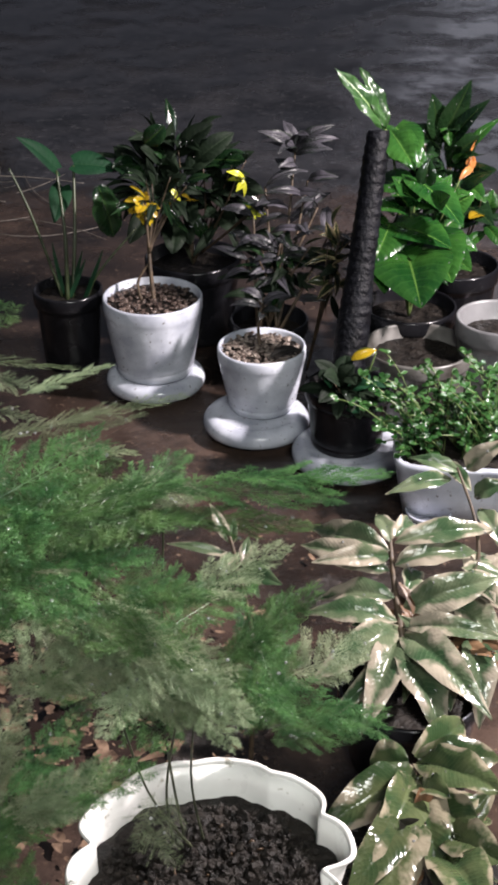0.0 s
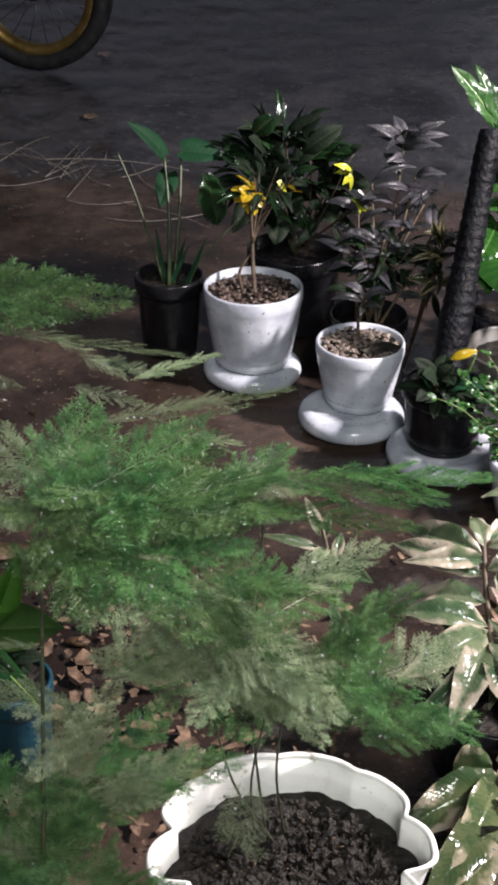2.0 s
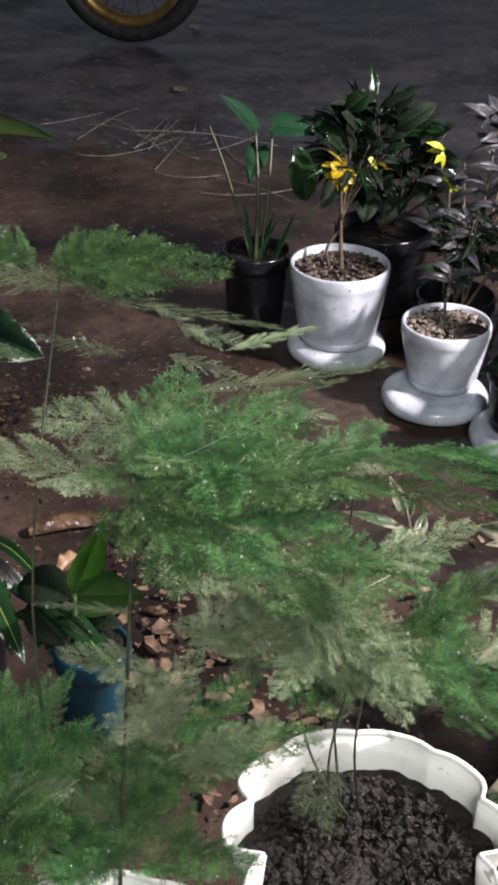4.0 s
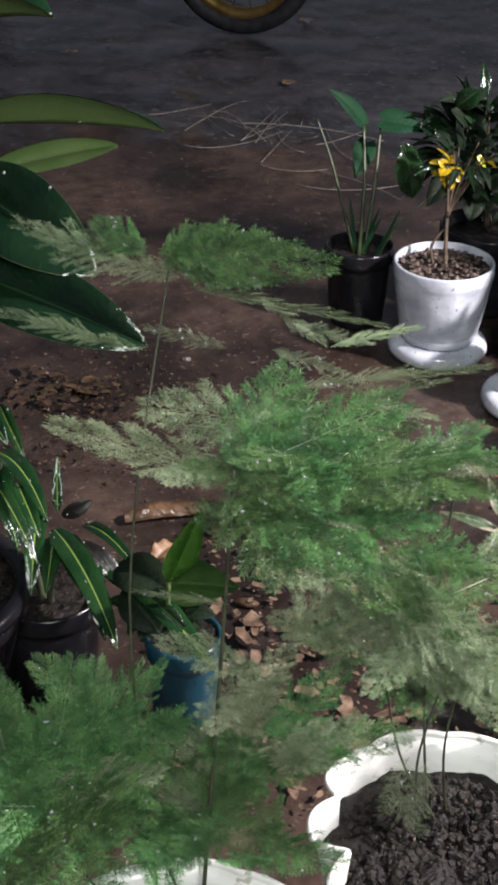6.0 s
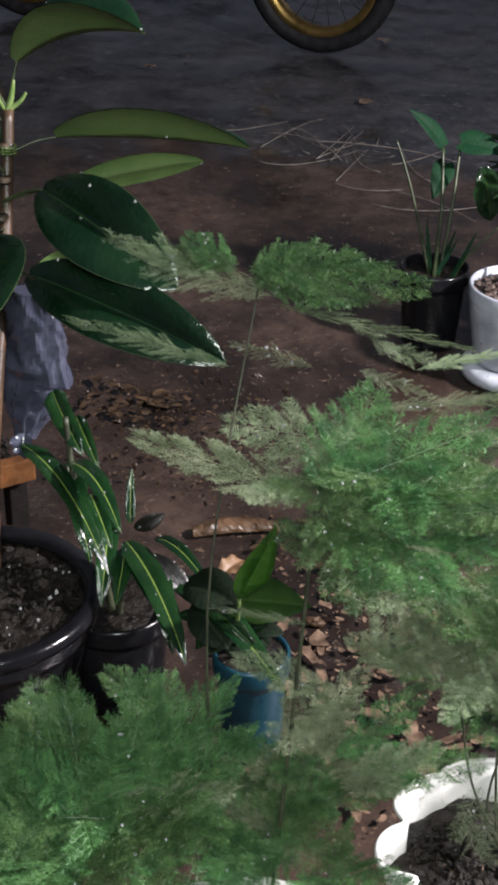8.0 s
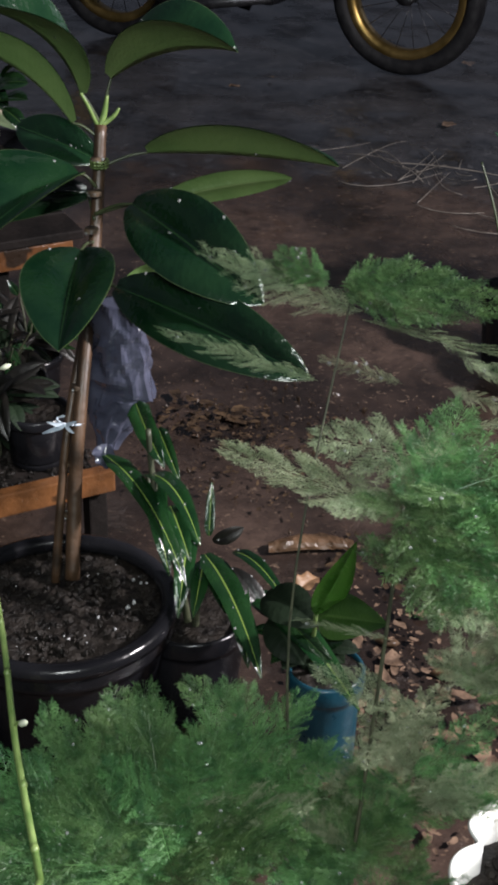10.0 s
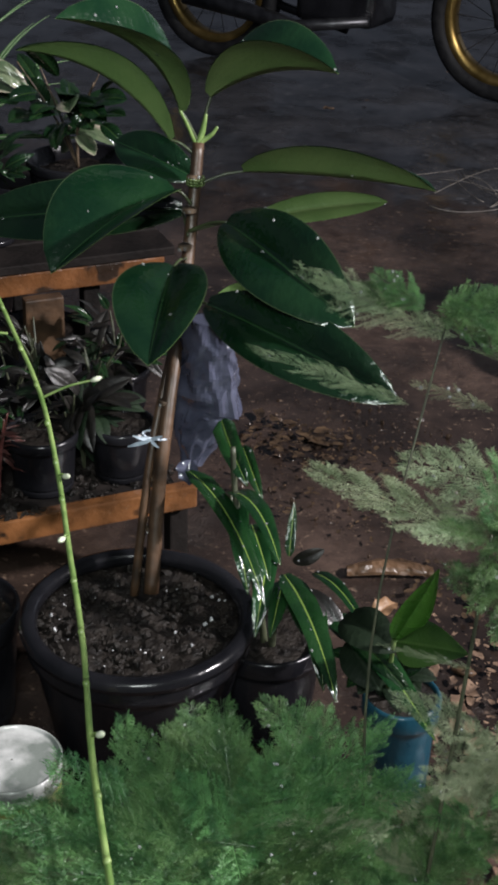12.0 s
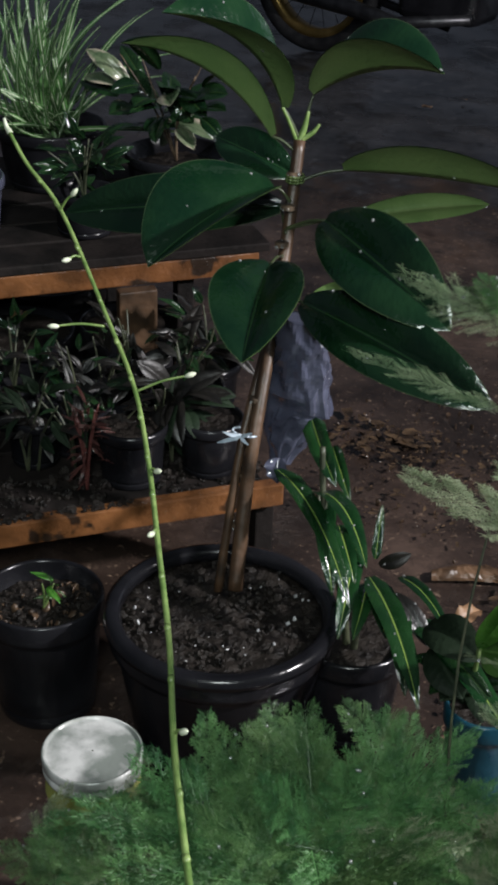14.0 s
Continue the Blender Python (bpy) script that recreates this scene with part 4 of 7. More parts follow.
stems(variegated_bush, [(0.39, -1.44, -0.006), (0.40, -1.46, 0.06), (0.41, -1.455, 0.11)], M_STEM, 0.005, 0.003)
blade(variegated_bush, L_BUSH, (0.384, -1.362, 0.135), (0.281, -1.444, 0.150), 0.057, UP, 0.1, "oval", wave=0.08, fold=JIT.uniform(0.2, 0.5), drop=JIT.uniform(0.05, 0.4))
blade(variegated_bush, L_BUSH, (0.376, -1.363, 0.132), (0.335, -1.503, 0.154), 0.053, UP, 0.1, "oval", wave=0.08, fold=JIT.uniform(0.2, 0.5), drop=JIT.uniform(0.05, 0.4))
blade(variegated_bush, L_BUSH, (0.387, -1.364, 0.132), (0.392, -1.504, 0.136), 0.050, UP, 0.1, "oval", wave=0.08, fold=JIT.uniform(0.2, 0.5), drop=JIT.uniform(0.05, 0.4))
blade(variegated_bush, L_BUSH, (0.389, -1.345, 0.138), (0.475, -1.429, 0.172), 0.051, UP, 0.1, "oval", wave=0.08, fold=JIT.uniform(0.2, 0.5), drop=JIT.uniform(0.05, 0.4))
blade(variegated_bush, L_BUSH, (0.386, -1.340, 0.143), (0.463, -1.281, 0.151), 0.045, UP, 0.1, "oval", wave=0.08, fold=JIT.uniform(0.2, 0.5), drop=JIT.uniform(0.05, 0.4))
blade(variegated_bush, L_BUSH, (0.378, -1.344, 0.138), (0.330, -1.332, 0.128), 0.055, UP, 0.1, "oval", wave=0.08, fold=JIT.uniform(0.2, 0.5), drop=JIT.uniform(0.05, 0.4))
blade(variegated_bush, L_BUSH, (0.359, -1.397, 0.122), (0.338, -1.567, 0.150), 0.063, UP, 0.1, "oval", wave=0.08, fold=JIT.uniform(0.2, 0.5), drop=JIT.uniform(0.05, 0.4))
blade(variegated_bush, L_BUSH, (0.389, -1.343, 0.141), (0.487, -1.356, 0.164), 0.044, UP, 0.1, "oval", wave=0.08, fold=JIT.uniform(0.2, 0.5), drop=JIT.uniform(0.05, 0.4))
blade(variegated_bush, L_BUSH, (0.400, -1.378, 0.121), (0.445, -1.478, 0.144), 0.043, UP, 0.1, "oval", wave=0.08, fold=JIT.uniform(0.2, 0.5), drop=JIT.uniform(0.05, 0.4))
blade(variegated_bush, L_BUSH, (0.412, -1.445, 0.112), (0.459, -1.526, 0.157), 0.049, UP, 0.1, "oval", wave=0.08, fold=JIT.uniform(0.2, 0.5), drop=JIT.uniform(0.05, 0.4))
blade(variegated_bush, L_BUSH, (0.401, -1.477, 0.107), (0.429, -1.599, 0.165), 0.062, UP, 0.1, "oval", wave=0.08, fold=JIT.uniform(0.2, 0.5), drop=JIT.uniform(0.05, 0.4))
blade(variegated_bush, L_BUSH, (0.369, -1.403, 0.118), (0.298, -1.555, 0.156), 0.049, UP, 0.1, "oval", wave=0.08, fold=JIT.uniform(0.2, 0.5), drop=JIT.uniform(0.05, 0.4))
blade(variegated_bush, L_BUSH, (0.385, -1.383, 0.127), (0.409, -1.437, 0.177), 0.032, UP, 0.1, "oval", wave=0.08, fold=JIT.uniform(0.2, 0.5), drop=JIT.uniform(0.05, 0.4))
bush(variegated_bush, (0.40, -1.44, 0.085), (0.11, 0.08, 0.05), 38, 0.08, 0.038, [L_BUSH, L_DEAD, L_ROTTEN_SHADE, L_ROTTEN_SHADE], 43, "oval", root=(0.37, -1.40, 0.0), stems_n=3)
variegated_sprig = thing("variegated_shrub", (0.18, -1.19, 0.0), "thin variegated sprig standing among fern", "plant", "variegated plants")
stems(variegated_sprig, [(0.18, -1.19, -0.006), (0.185, -1.19, 0.2), (0.165, -1.17, 0.325), (0.155, -1.15, 0.36)], M_STEM, 0.004, 0.002)
blade(variegated_sprig, L_VARI, (0.159, -1.161, 0.332), (0.073, -1.153, 0.348), 0.016, UP, 0.08, "lance")
blade(variegated_sprig, L_VARI, (0.155, -1.151, 0.347), (0.131, -1.124, 0.390), 0.019, UP, 0.08, "lance")
blade(variegated_sprig, L_VARI, (0.158, -1.153, 0.344), (0.163, -1.133, 0.375), 0.016, UP, 0.08, "lance")
blade(variegated_sprig, L_VARI, (0.165, -1.168, 0.323), (0.222, -1.225, 0.330), 0.033, UP, 0.08, "lance")
blade(variegated_sprig, L_VARI, (0.160, -1.159, 0.335), (0.143, -1.204, 0.340), 0.021, UP, 0.08, "lance")
blade(variegated_sprig, L_VARI, (0.173, -1.168, 0.323), (0.181, -1.131, 0.342), 0.018, UP, 0.08, "lance")
blade(variegated_sprig, L_VARI, (0.169, -1.172, 0.317), (0.193, -1.234, 0.316), 0.022, UP, 0.08, "lance")

# ---------------------------------------------------------------- plants on the far side, behind the white pots
croton_shrub = thing("croton_shrub", (0.0, 0.0, 0.19), "small croton with yellow leaves in the gravel of a white pot", "plant")
stems(croton_shrub, [(0.003, 0.005, 0.185), (-0.004, 0.03, 0.28), (-0.006, 0.062, 0.37)], M_STEM, 0.005, 0.003, "trunk")
stems(croton_shrub, [(-0.022, 0.015, 0.185), (-0.03, 0.02, 0.23), (-0.004, 0.03, 0.27)], M_STEM, 0.0035, 0.0025, "trunk")
bush(croton_shrub, (-0.008, 0.045, 0.388), (0.036, 0.02, 0.034), 18, 0.038, 0.027, [L_CROTON], 3, "oval", root=(-0.004, 0.03, 0.3), stems_n=3)
bush(croton_shrub, (0.062, 0.075, 0.392), (0.03, 0.02, 0.02), 5, 0.034, 0.014, [L_CROTON, L_LIME], 4, "lance", root=(-0.004, 0.03, 0.3), stems_n=2)
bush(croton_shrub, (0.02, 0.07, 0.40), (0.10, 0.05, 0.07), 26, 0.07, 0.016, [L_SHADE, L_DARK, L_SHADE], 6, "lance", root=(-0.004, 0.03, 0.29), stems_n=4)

flower_pot("flower_pot", (0.08, 0.27, 0), 0.11, 0.09, 0.19, M_BLACK, "black plastic pot standing behind a white pot", fill=M_SOIL)
dark_bush = thing("dark_leaved_shrub", (0.08, 0.27, 0.17), "dark glossy-leaved shrub with a few yellow leaves", "plant")
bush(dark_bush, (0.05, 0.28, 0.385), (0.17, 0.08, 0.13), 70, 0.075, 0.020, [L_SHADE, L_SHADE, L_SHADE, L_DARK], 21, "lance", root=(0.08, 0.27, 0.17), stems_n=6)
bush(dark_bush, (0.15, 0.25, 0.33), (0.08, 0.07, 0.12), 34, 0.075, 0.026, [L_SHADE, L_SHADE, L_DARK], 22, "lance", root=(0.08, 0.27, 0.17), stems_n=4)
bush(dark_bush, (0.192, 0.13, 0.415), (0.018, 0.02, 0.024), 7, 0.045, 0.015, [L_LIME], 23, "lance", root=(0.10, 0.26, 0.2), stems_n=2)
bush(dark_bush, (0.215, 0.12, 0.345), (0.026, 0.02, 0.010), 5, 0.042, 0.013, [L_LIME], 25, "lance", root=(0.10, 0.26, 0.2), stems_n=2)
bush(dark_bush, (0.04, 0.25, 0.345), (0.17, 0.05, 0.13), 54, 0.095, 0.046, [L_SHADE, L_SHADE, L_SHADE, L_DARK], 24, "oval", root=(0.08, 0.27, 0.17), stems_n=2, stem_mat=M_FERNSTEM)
blade(dark_bush, L_DARK, (-0.006, 0.09, 0.505), (0.036, 0.08, 0.545), 0.044, (0.446, -0.756, 0.480), 0.05, "oval", jitter=0.0, fold=0.1)
blade(dark_bush, L_DARK, (-0.108, 0.10, 0.414), (-0.082, 0.10, 0.300), 0.070, (0.46, -0.74, 0.49), 0.04, "oval", jitter=0.0, fold=0.08, wave=0.05)
flower_pot("flower_pot", (-0.19, 0.115, 0), 0.076, 0.06, 0.18, M_BLACK, "black plastic pot holding taro stalks", fill=M_SOIL, fill_depth=0.02)
taro = thing("taro_plant", (-0.19, 0.115, 0.16), "taro with two heart-shaped leaves on long stalks", "plant")
stems(taro, [(-0.19, 0.10, 0.155), (-0.19, 0.14, 0.30), (-0.205, 0.20, 0.415)], M_TAROSTEM, 0.005, 0.0025, "stalk")
stems(taro, [(-0.18, 0.11, 0.155), (-0.17, 0.16, 0.30), (-0.171, 0.225, 0.418)], M_TAROSTEM, 0.005, 0.0025, "stalk")
stems(taro, [(-0.20, 0.11, 0.155), (-0.25, 0.14, 0.31), (-0.275, 0.155, 0.375), (-0.301, 0.168, 0.432)], M_TAROSTEM, 0.0035, 0.002, "stalk")
stems(taro, [(-0.15, 0.115, 0.155), (-0.12, 0.115, 0.215), (-0.038, 0.153, 0.30)], M_TAROSTEM, 0.0035, 0.002, "stalk")
blade(taro, L_TARO, (-0.208, 0.228, 0.409), (-0.283, 0.191, 0.492), 0.052, UP, 0.05, "heart")
blade(taro, L_TARO, (-0.171, 0.235, 0.418), (-0.078, 0.240, 0.403), 0.070, UP, 0.05, "heart")
blade(taro, L_TARO, (-0.201, 0.246, 0.364), (-0.214, 0.162, 0.311), 0.050, UP, 0.05, "heart")
for k in range(5):
    rnd = random.Random(60 + k)
    x, y = -0.19 + rnd.uniform(-0.03, 0.04), 0.11 + rnd.uniform(-0.02, 0.03)
    blade(taro, L_TARO, (x, y, 0.155), (x + rnd.uniform(-0.05, 0.05), y + rnd.uniform(0, 0.05), 0.155 + rnd.uniform(0.08, 0.15)), 0.010, (0, -1, 0.2), 0.03, "strap", name="shoot")

flower_pot("flower_pot", (0.245, 0.03, 0), 0.085, 0.07, 0.14, M_BLACK, "black plastic pot behind a small white pot", fill=M_SOIL)
persian_shield = thing("persian_shield_plant", (0.245, 0.03, 0.12), "tall plant with drooping purple-grey leaves", "plant")
rnd = random.Random(77)
for s in range(8):
    foot = Vector((0.245 + rnd.uniform(-0.03, 0.03), 0.03 + rnd.uniform(-0.02, 0.03), 0.115))
    top = Vector(((0.305, 0.17, 0.46), (0.215, 0.10, 0.34), (0.35, 0.10, 0.36), (0.27, 0.05, 0.30), (0.33, 0.13, 0.41), (0.24, 0.12, 0.40), (0.37, 0.08, 0.30), (0.20, 0.04, 0.27))[s])
    mid = foot.lerp(top, 0.5) + Vector((0, -0.012, 0.0))
    stems(persian_shield, [foot, mid, top], M_STEM, 0.004, 0.002)
    for k in range(7 if s else 9):
        t = 0.35 + 0.65 * k / (6 if s else 8)
        p = foot.lerp(top, t)
        a = k * 2.4 + s
        d = Vector((math.cos(a), math.sin(a) * 0.7 - 0.2, 0.25 - 0.25 * (1 - t))).normalized()
        ln = rnd.uniform(0.07, 0.105)
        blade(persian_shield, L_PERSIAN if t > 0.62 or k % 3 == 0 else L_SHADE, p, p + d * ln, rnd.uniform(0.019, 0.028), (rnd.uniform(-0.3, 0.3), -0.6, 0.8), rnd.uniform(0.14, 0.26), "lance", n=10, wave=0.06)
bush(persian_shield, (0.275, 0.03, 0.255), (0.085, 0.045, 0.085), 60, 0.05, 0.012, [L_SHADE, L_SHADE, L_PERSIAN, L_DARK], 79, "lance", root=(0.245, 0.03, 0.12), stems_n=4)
for k in range(8):
    a = k * 0.785 + 0.3
    q = Vector((0.305, 0.172, 0.465 - 0.012 * (k % 2)))
    blade(persian_shield, L_PERSIAN, q, q + Vector((math.cos(a) * 0.085, math.sin(a) * 0.06 - 0.02, 0.025 if k % 2 else 0.05)), 0.028, (0, -0.6, 0.8), 0.20, "lance", n=10, wave=0.06)
mottled_croton = thing("croton_shrub", (0.33, 0.07, 0.0), "croton shrub with cream-mottled dark leaves behind the pole", "plant")
bush(mottled_croton, (0.380, 0.0, 0.27), (0.040, 0.04, 0.11), 30, 0.062, 0.022, [L_MOTTLED, L_SHADE, L_MOTTLED], 47, "lance", root=(0.33, 0.07, -0.004), stems_n=4)
stems(persian_shield, [(0.222, -0.03, 0.13), (0.225, -0.05, 0.17), (0.235, -0.055, 0.205)], M_STEM, 0.003, 0.002)
small_persian = thing("persian_shield_plant", (0.222, -0.16, 0.155), "short purple-grey cutting in a gravel-filled white pot", "plant")
stems(small_persian, [(0.222, -0.16, 0.15), (0.218, -0.15, 0.21), (0.23, -0.14, 0.26)], M_STEM, 0.004, 0.002)
for a, z, l in ((0.2, 0.25, 0.06), (1.8, 0.25, 0.06), (3.4, 0.24, 0.065), (4.6, 0.22, 0.055), (5.6, 0.23, 0.05), (2.6, 0.26, 0.05)):
    p = Vector((0.225, -0.145, z))
    blade(small_persian, L_PERSIAN, p, p + Vector((math.cos(a) * l, math.sin(a) * l * 0.7, 0.01)), 0.020, (0, -0.5, 0.9), 0.24, "lance", n=10, wave=0.06)

# climbing pole with its climber in the black pot
climbing_pole = thing("climbing_pole", (0.375, -0.345, 0.14), "thick black fibre-wrapped climbing pole leaning in a pot", "plant pole")
bm = bmesh.new()
rows = []
for i in range(121):
    t = i / 120
    c = Vector((0.375, -0.345, 0.135)).lerp(Vector((0.447, -0.125, 0.59)), t) - Vector((0.375, -0.345, 0.14))
    r = 0.034 - 0.013 * t + 0.004 * noise.noise((t * 5, 2, 0)) + 0.0007 * math.sin(t * 120 * 1.3)
    ring = []
    for k in range(26):
        a = 2 * math.pi * k / 26
        rr = r * (1 + 0.05 * noise.noise((math.cos(a) * 2.2, math.sin(a) * 2.2, t * 30)))
        ring.append(bm.verts.new(c + Vector((rr * math.cos(a), rr * math.sin(a) * 0.95, rr * math.sin(a) * -0.3))))
    rows.append(ring)
for a, b in zip(rows, rows[1:]):
    for k in range(26):
        bm.faces.new((a[k], a[(k + 1) % 26], b[(k + 1) % 26], b[k]))
bm.faces.new(rows[-1])
part("fibre_wrap", bm, M_POLE, climbing_pole)
climber = thing("climbing_plant", (0.375, -0.345, 0.14), "climber with lobed bright green leaves on a black pole", "plant")
stems(climber, [(0.36, -0.37, 0.14), (0.395, -0.31, 0.22), (0.43, -0.21, 0.42), (0.462, -0.105, 0.585)], M_GREENSTEM, 0.004, 0.003)
blade(climber, L_SERRATE, (0.462, -0.100, 0.585), (0.363, -0.100, 0.701), 0.044, UP, 0.06, "lance", wave=0.10, n=22)
blade(climber, L_SERRATE, (0.464, -0.100, 0.585), (0.413, -0.065, 0.694), 0.040, UP, 0.06, "lance", wave=0.10, n=22)
blade(climber, L_POTHOS, (0.471, -0.101, 0.583), (0.511, -0.186, 0.532), 0.066, UP, 0.06, "lance", wave=0.08)
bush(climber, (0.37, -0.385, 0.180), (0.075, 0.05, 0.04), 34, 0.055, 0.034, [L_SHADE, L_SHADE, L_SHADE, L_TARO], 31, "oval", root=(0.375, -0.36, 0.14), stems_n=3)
blade(climber, L_CROTON, (0.385, -0.37, 0.232), (0.432, -0.365, 0.248), 0.022, UP, 0.1, "oval")
stems(climber, [(0.395, -0.37, 0.14), (0.415, -0.375, 0.2), (0.43, -0.37, 0.245)], M_GREENSTEM, 0.002, 0.0015)

flower_pot("flower_pot", (0.54, 0.0, 0), 0.10, 0.08, 0.18, M_BLACK, "black plastic pot with a pothos", fill=M_SOIL)
pothos = thing("pothos_plant", (0.54, 0.0, 0.16), "pothos with large wet bright green heart leaves", "plant")
blade(pothos, L_POTHOS, (0.538, -0.002, 0.455), (0.613, -0.160, 0.408), 0.080, (0.28, -0.76, 0.58), 0.05, "heart", jitter=0.05)
blade(pothos, L_POTHOS, (0.486, -0.045, 0.376), (0.443, -0.145, 0.326), 0.091, UP, 0.07, "heart")
blade(pothos, L_POTHOS, (0.499, -0.029, 0.364), (0.600, -0.125, 0.351), 0.103, UP, 0.07, "heart")
blade(pothos, L_POTHOS, (0.517, -0.089, 0.327), (0.528, -0.242, 0.277), 0.168, UP, 0.07, "heart")
blade(pothos, L_POTHOS, (0.474, -0.061, 0.329), (0.463, -0.187, 0.284), 0.091, UP, 0.07, "heart")
blade(pothos, L_POTHOS, (0.575, -0.074, 0.332), (0.636, -0.157, 0.316), 0.080, UP, 0.07, "heart")
blade(pothos, L_POTHOS, (0.567, -0.046, 0.345), (0.596, -0.177, 0.301), 0.126, UP, 0.07, "heart")
blade(pothos, L_POTHOS, (0.496, 0.102, 0.499), (0.571, 0.037, 0.460), 0.071, UP, 0.07, "heart")
blade(pothos, L_POTHOS, (0.485, 0.079, 0.423), (0.555, 0.025, 0.416), 0.071, UP, 0.07, "heart")
blade(pothos, L_POTHOS, (0.508, 0.109, 0.527), (0.546, 0.024, 0.476), 0.083, UP, 0.07, "heart")
bush(pothos, (0.55, -0.06, 0.37), (0.10, 0.07, 0.12), 22, 0.075, 0.055, [L_POTHOS, L_POTHOS, L_DARK], 38, "heart", root=(0.54, 0, 0.17), stems_n=2, stem_mat=M_GREENSTEM)
for p in ((0.49, -0.04, 0.37), (0.52, -0.09, 0.33), (0.575, -0.07, 0.33), (0.54, 0.0, 0.45), (0.50, 0.10, 0.50)):
    stems(pothos, [(0.54, 0.0, 0.155), Vector((0.54, 0.0, 0.2)).lerp(Vector(p), 0.5) + Vector((0, 0.02, 0)), p], M_GREENSTEM, 0.0035, 0.0025)
flower_pot("flower_pot", (0.66, 0.18, 0), 0.10, 0.08, 0.2, M_BLACK, "black plastic pot with a glossy dark shrub", fill=M_SOIL)
glossy_shrub = thing("glossy_shrub", (0.66, 0.18, 0.18), "shrub with pointed glossy leaves and orange-brown young ones", "plant")
blade(glossy_shrub, L_DARK, (0.601, 0.136, 0.487), (0.583, 0.136, 0.588), 0.054, (0.266, -0.801, 0.535), 0.04, "lance", jitter=0.05)
blade(glossy_shrub, L_DARK, (0.601, 0.135, 0.482), (0.661, 0.131, 0.617), 0.054, (0.266, -0.801, 0.535), 0.04, "lance", jitter=0.05)
blade(glossy_shrub, L_DARK, (0.613, 0.129, 0.471), (0.696, 0.095, 0.586), 0.042, UP, 0.07, "lance")
blade(glossy_shrub, L_DARK, (0.607, 0.130, 0.471), (0.543, 0.154, 0.519), 0.061, UP, 0.07, "lance")
blade(glossy_shrub, L_DARK, (0.619, 0.120, 0.444), (0.681, 0.097, 0.510), 0.073, UP, 0.07, "lance")
blade(glossy_shrub, L_DARK, (0.607, 0.129, 0.466), (0.512, 0.126, 0.480), 0.067, UP, 0.07, "lance")
blade(glossy_shrub, L_DARK, (0.631, 0.103, 0.400), (0.712, 0.052, 0.453), 0.066, UP, 0.07, "lance")
blade(glossy_shrub, L_DARK, (0.631, 0.096, 0.378), (0.705, -0.004, 0.352), 0.072, UP, 0.07, "lance")
blade(glossy_shrub, L_DARK, (0.609, 0.127, 0.430), (0.657, 0.040, 0.385), 0.060, UP, 0.07, "lance")
blade(glossy_shrub, L_DARK, (0.609, 0.134, 0.452), (0.546, 0.087, 0.407), 0.061, UP, 0.07, "lance")
for p in ((0.60, 0.135, 0.48), (0.63, 0.10, 0.39), (0.62, 0.12, 0.45)):
    stems(glossy_shrub, [(0.66, 0.18, 0.175), Vector((0.66, 0.18, 0.2)).lerp(Vector(p), 0.6), p], M_STEM, 0.005, 0.002)
bush(glossy_shrub, (0.62, 0.11, 0.42), (0.12, 0.06, 0.13), 34, 0.09, 0.036, [L_DARK, L_DARK, L_POTHOS], 35, "lance", root=(0.66, 0.18, 0.2), stems_n=3)
bush(glossy_shrub, (0.665, 0.07, 0.46), (0.035, 0.03, 0.03), 5, 0.05, 0.02, [L_RUST], 34, "lance", root=(0.64, 0.12, 0.4), stems_n=1)
bush(glossy_shrub, (0.70, 0.05, 0.36), (0.06, 0.05, 0.07), 10, 0.07, 0.035, [L_POTHOS, L_DARK, L_CROTON], 36, "oval", root=(0.66, 0.18, 0.2), stems_n=2)

# round clay-grey pot, bucket and the white trough with a small-leaved creeper
flower_pot("flower_pot", (0.535, -0.19, 0), 0.108, 0.085, 0.175, M_STAINED, "round mud-stained grey pot with dark soil", fill=M_SOIL, fill_depth=0.03)
flower_pot("bucket", (0.70, -0.16, 0), 0.088, 0.07, 0.22, M_GREYPOT, "translucent grey plastic bucket with soil", fill=M_SOIL, fill_depth=0.04, category="bucket")


def rounded_box(size, r, bm=None, m=None):
    bm = bm or bmesh.new()
    g = bmesh.ops.create_cube(bm, size=1.0, matrix=(m or Matrix()) @ Matrix.Diagonal((*size, 1)))
    es = list({e for v in g["verts"] for e in v.link_edges})
    bmesh.ops.bevel(bm, geom=es, offset=r, segments=2, affect="EDGES", profile=0.6)
    return bm


trough = thing("planter_trough", (0.61, -0.50, 0), "long dirty white plastic trough planted with a creeper", "planter", turn=-6)
bm = bmesh.new()
sec = [(0.075, 0.0), (0.085, 0.05), (0.092, 0.10), (0.096, 0.112), (0.096, 0.122), (0.088, 0.122), (0.082, 0.10), (0.078, 0.09)]
rings = []
for hw, z in sec:
    ring = []
    for k in range(48):
        a = 2 * math.pi * k / 48
        c, s_ = math.cos(a), math.sin(a)
        e = 0.35
        x = (abs(c) ** e) * (1 if c > 0 else -1) * (hw + 0.06)
        y = (abs(s_) ** e) * (1 if s_ > 0 else -1) * hw
        ring.append(bm.verts.new((x, y, z)))
    rings.append(ring)
for a, b in zip(rings, rings[1:]):
    for k in range(48):
        bm.faces.new((a[k], a[(k + 1) % 48], b[(k + 1) % 48], b[k]))
bm.faces.new(rings[0][::-1])
bm.faces.new(rings[-1])
part("body", bm, M_WHITE, trough)
bm = bmesh.new()
top = []
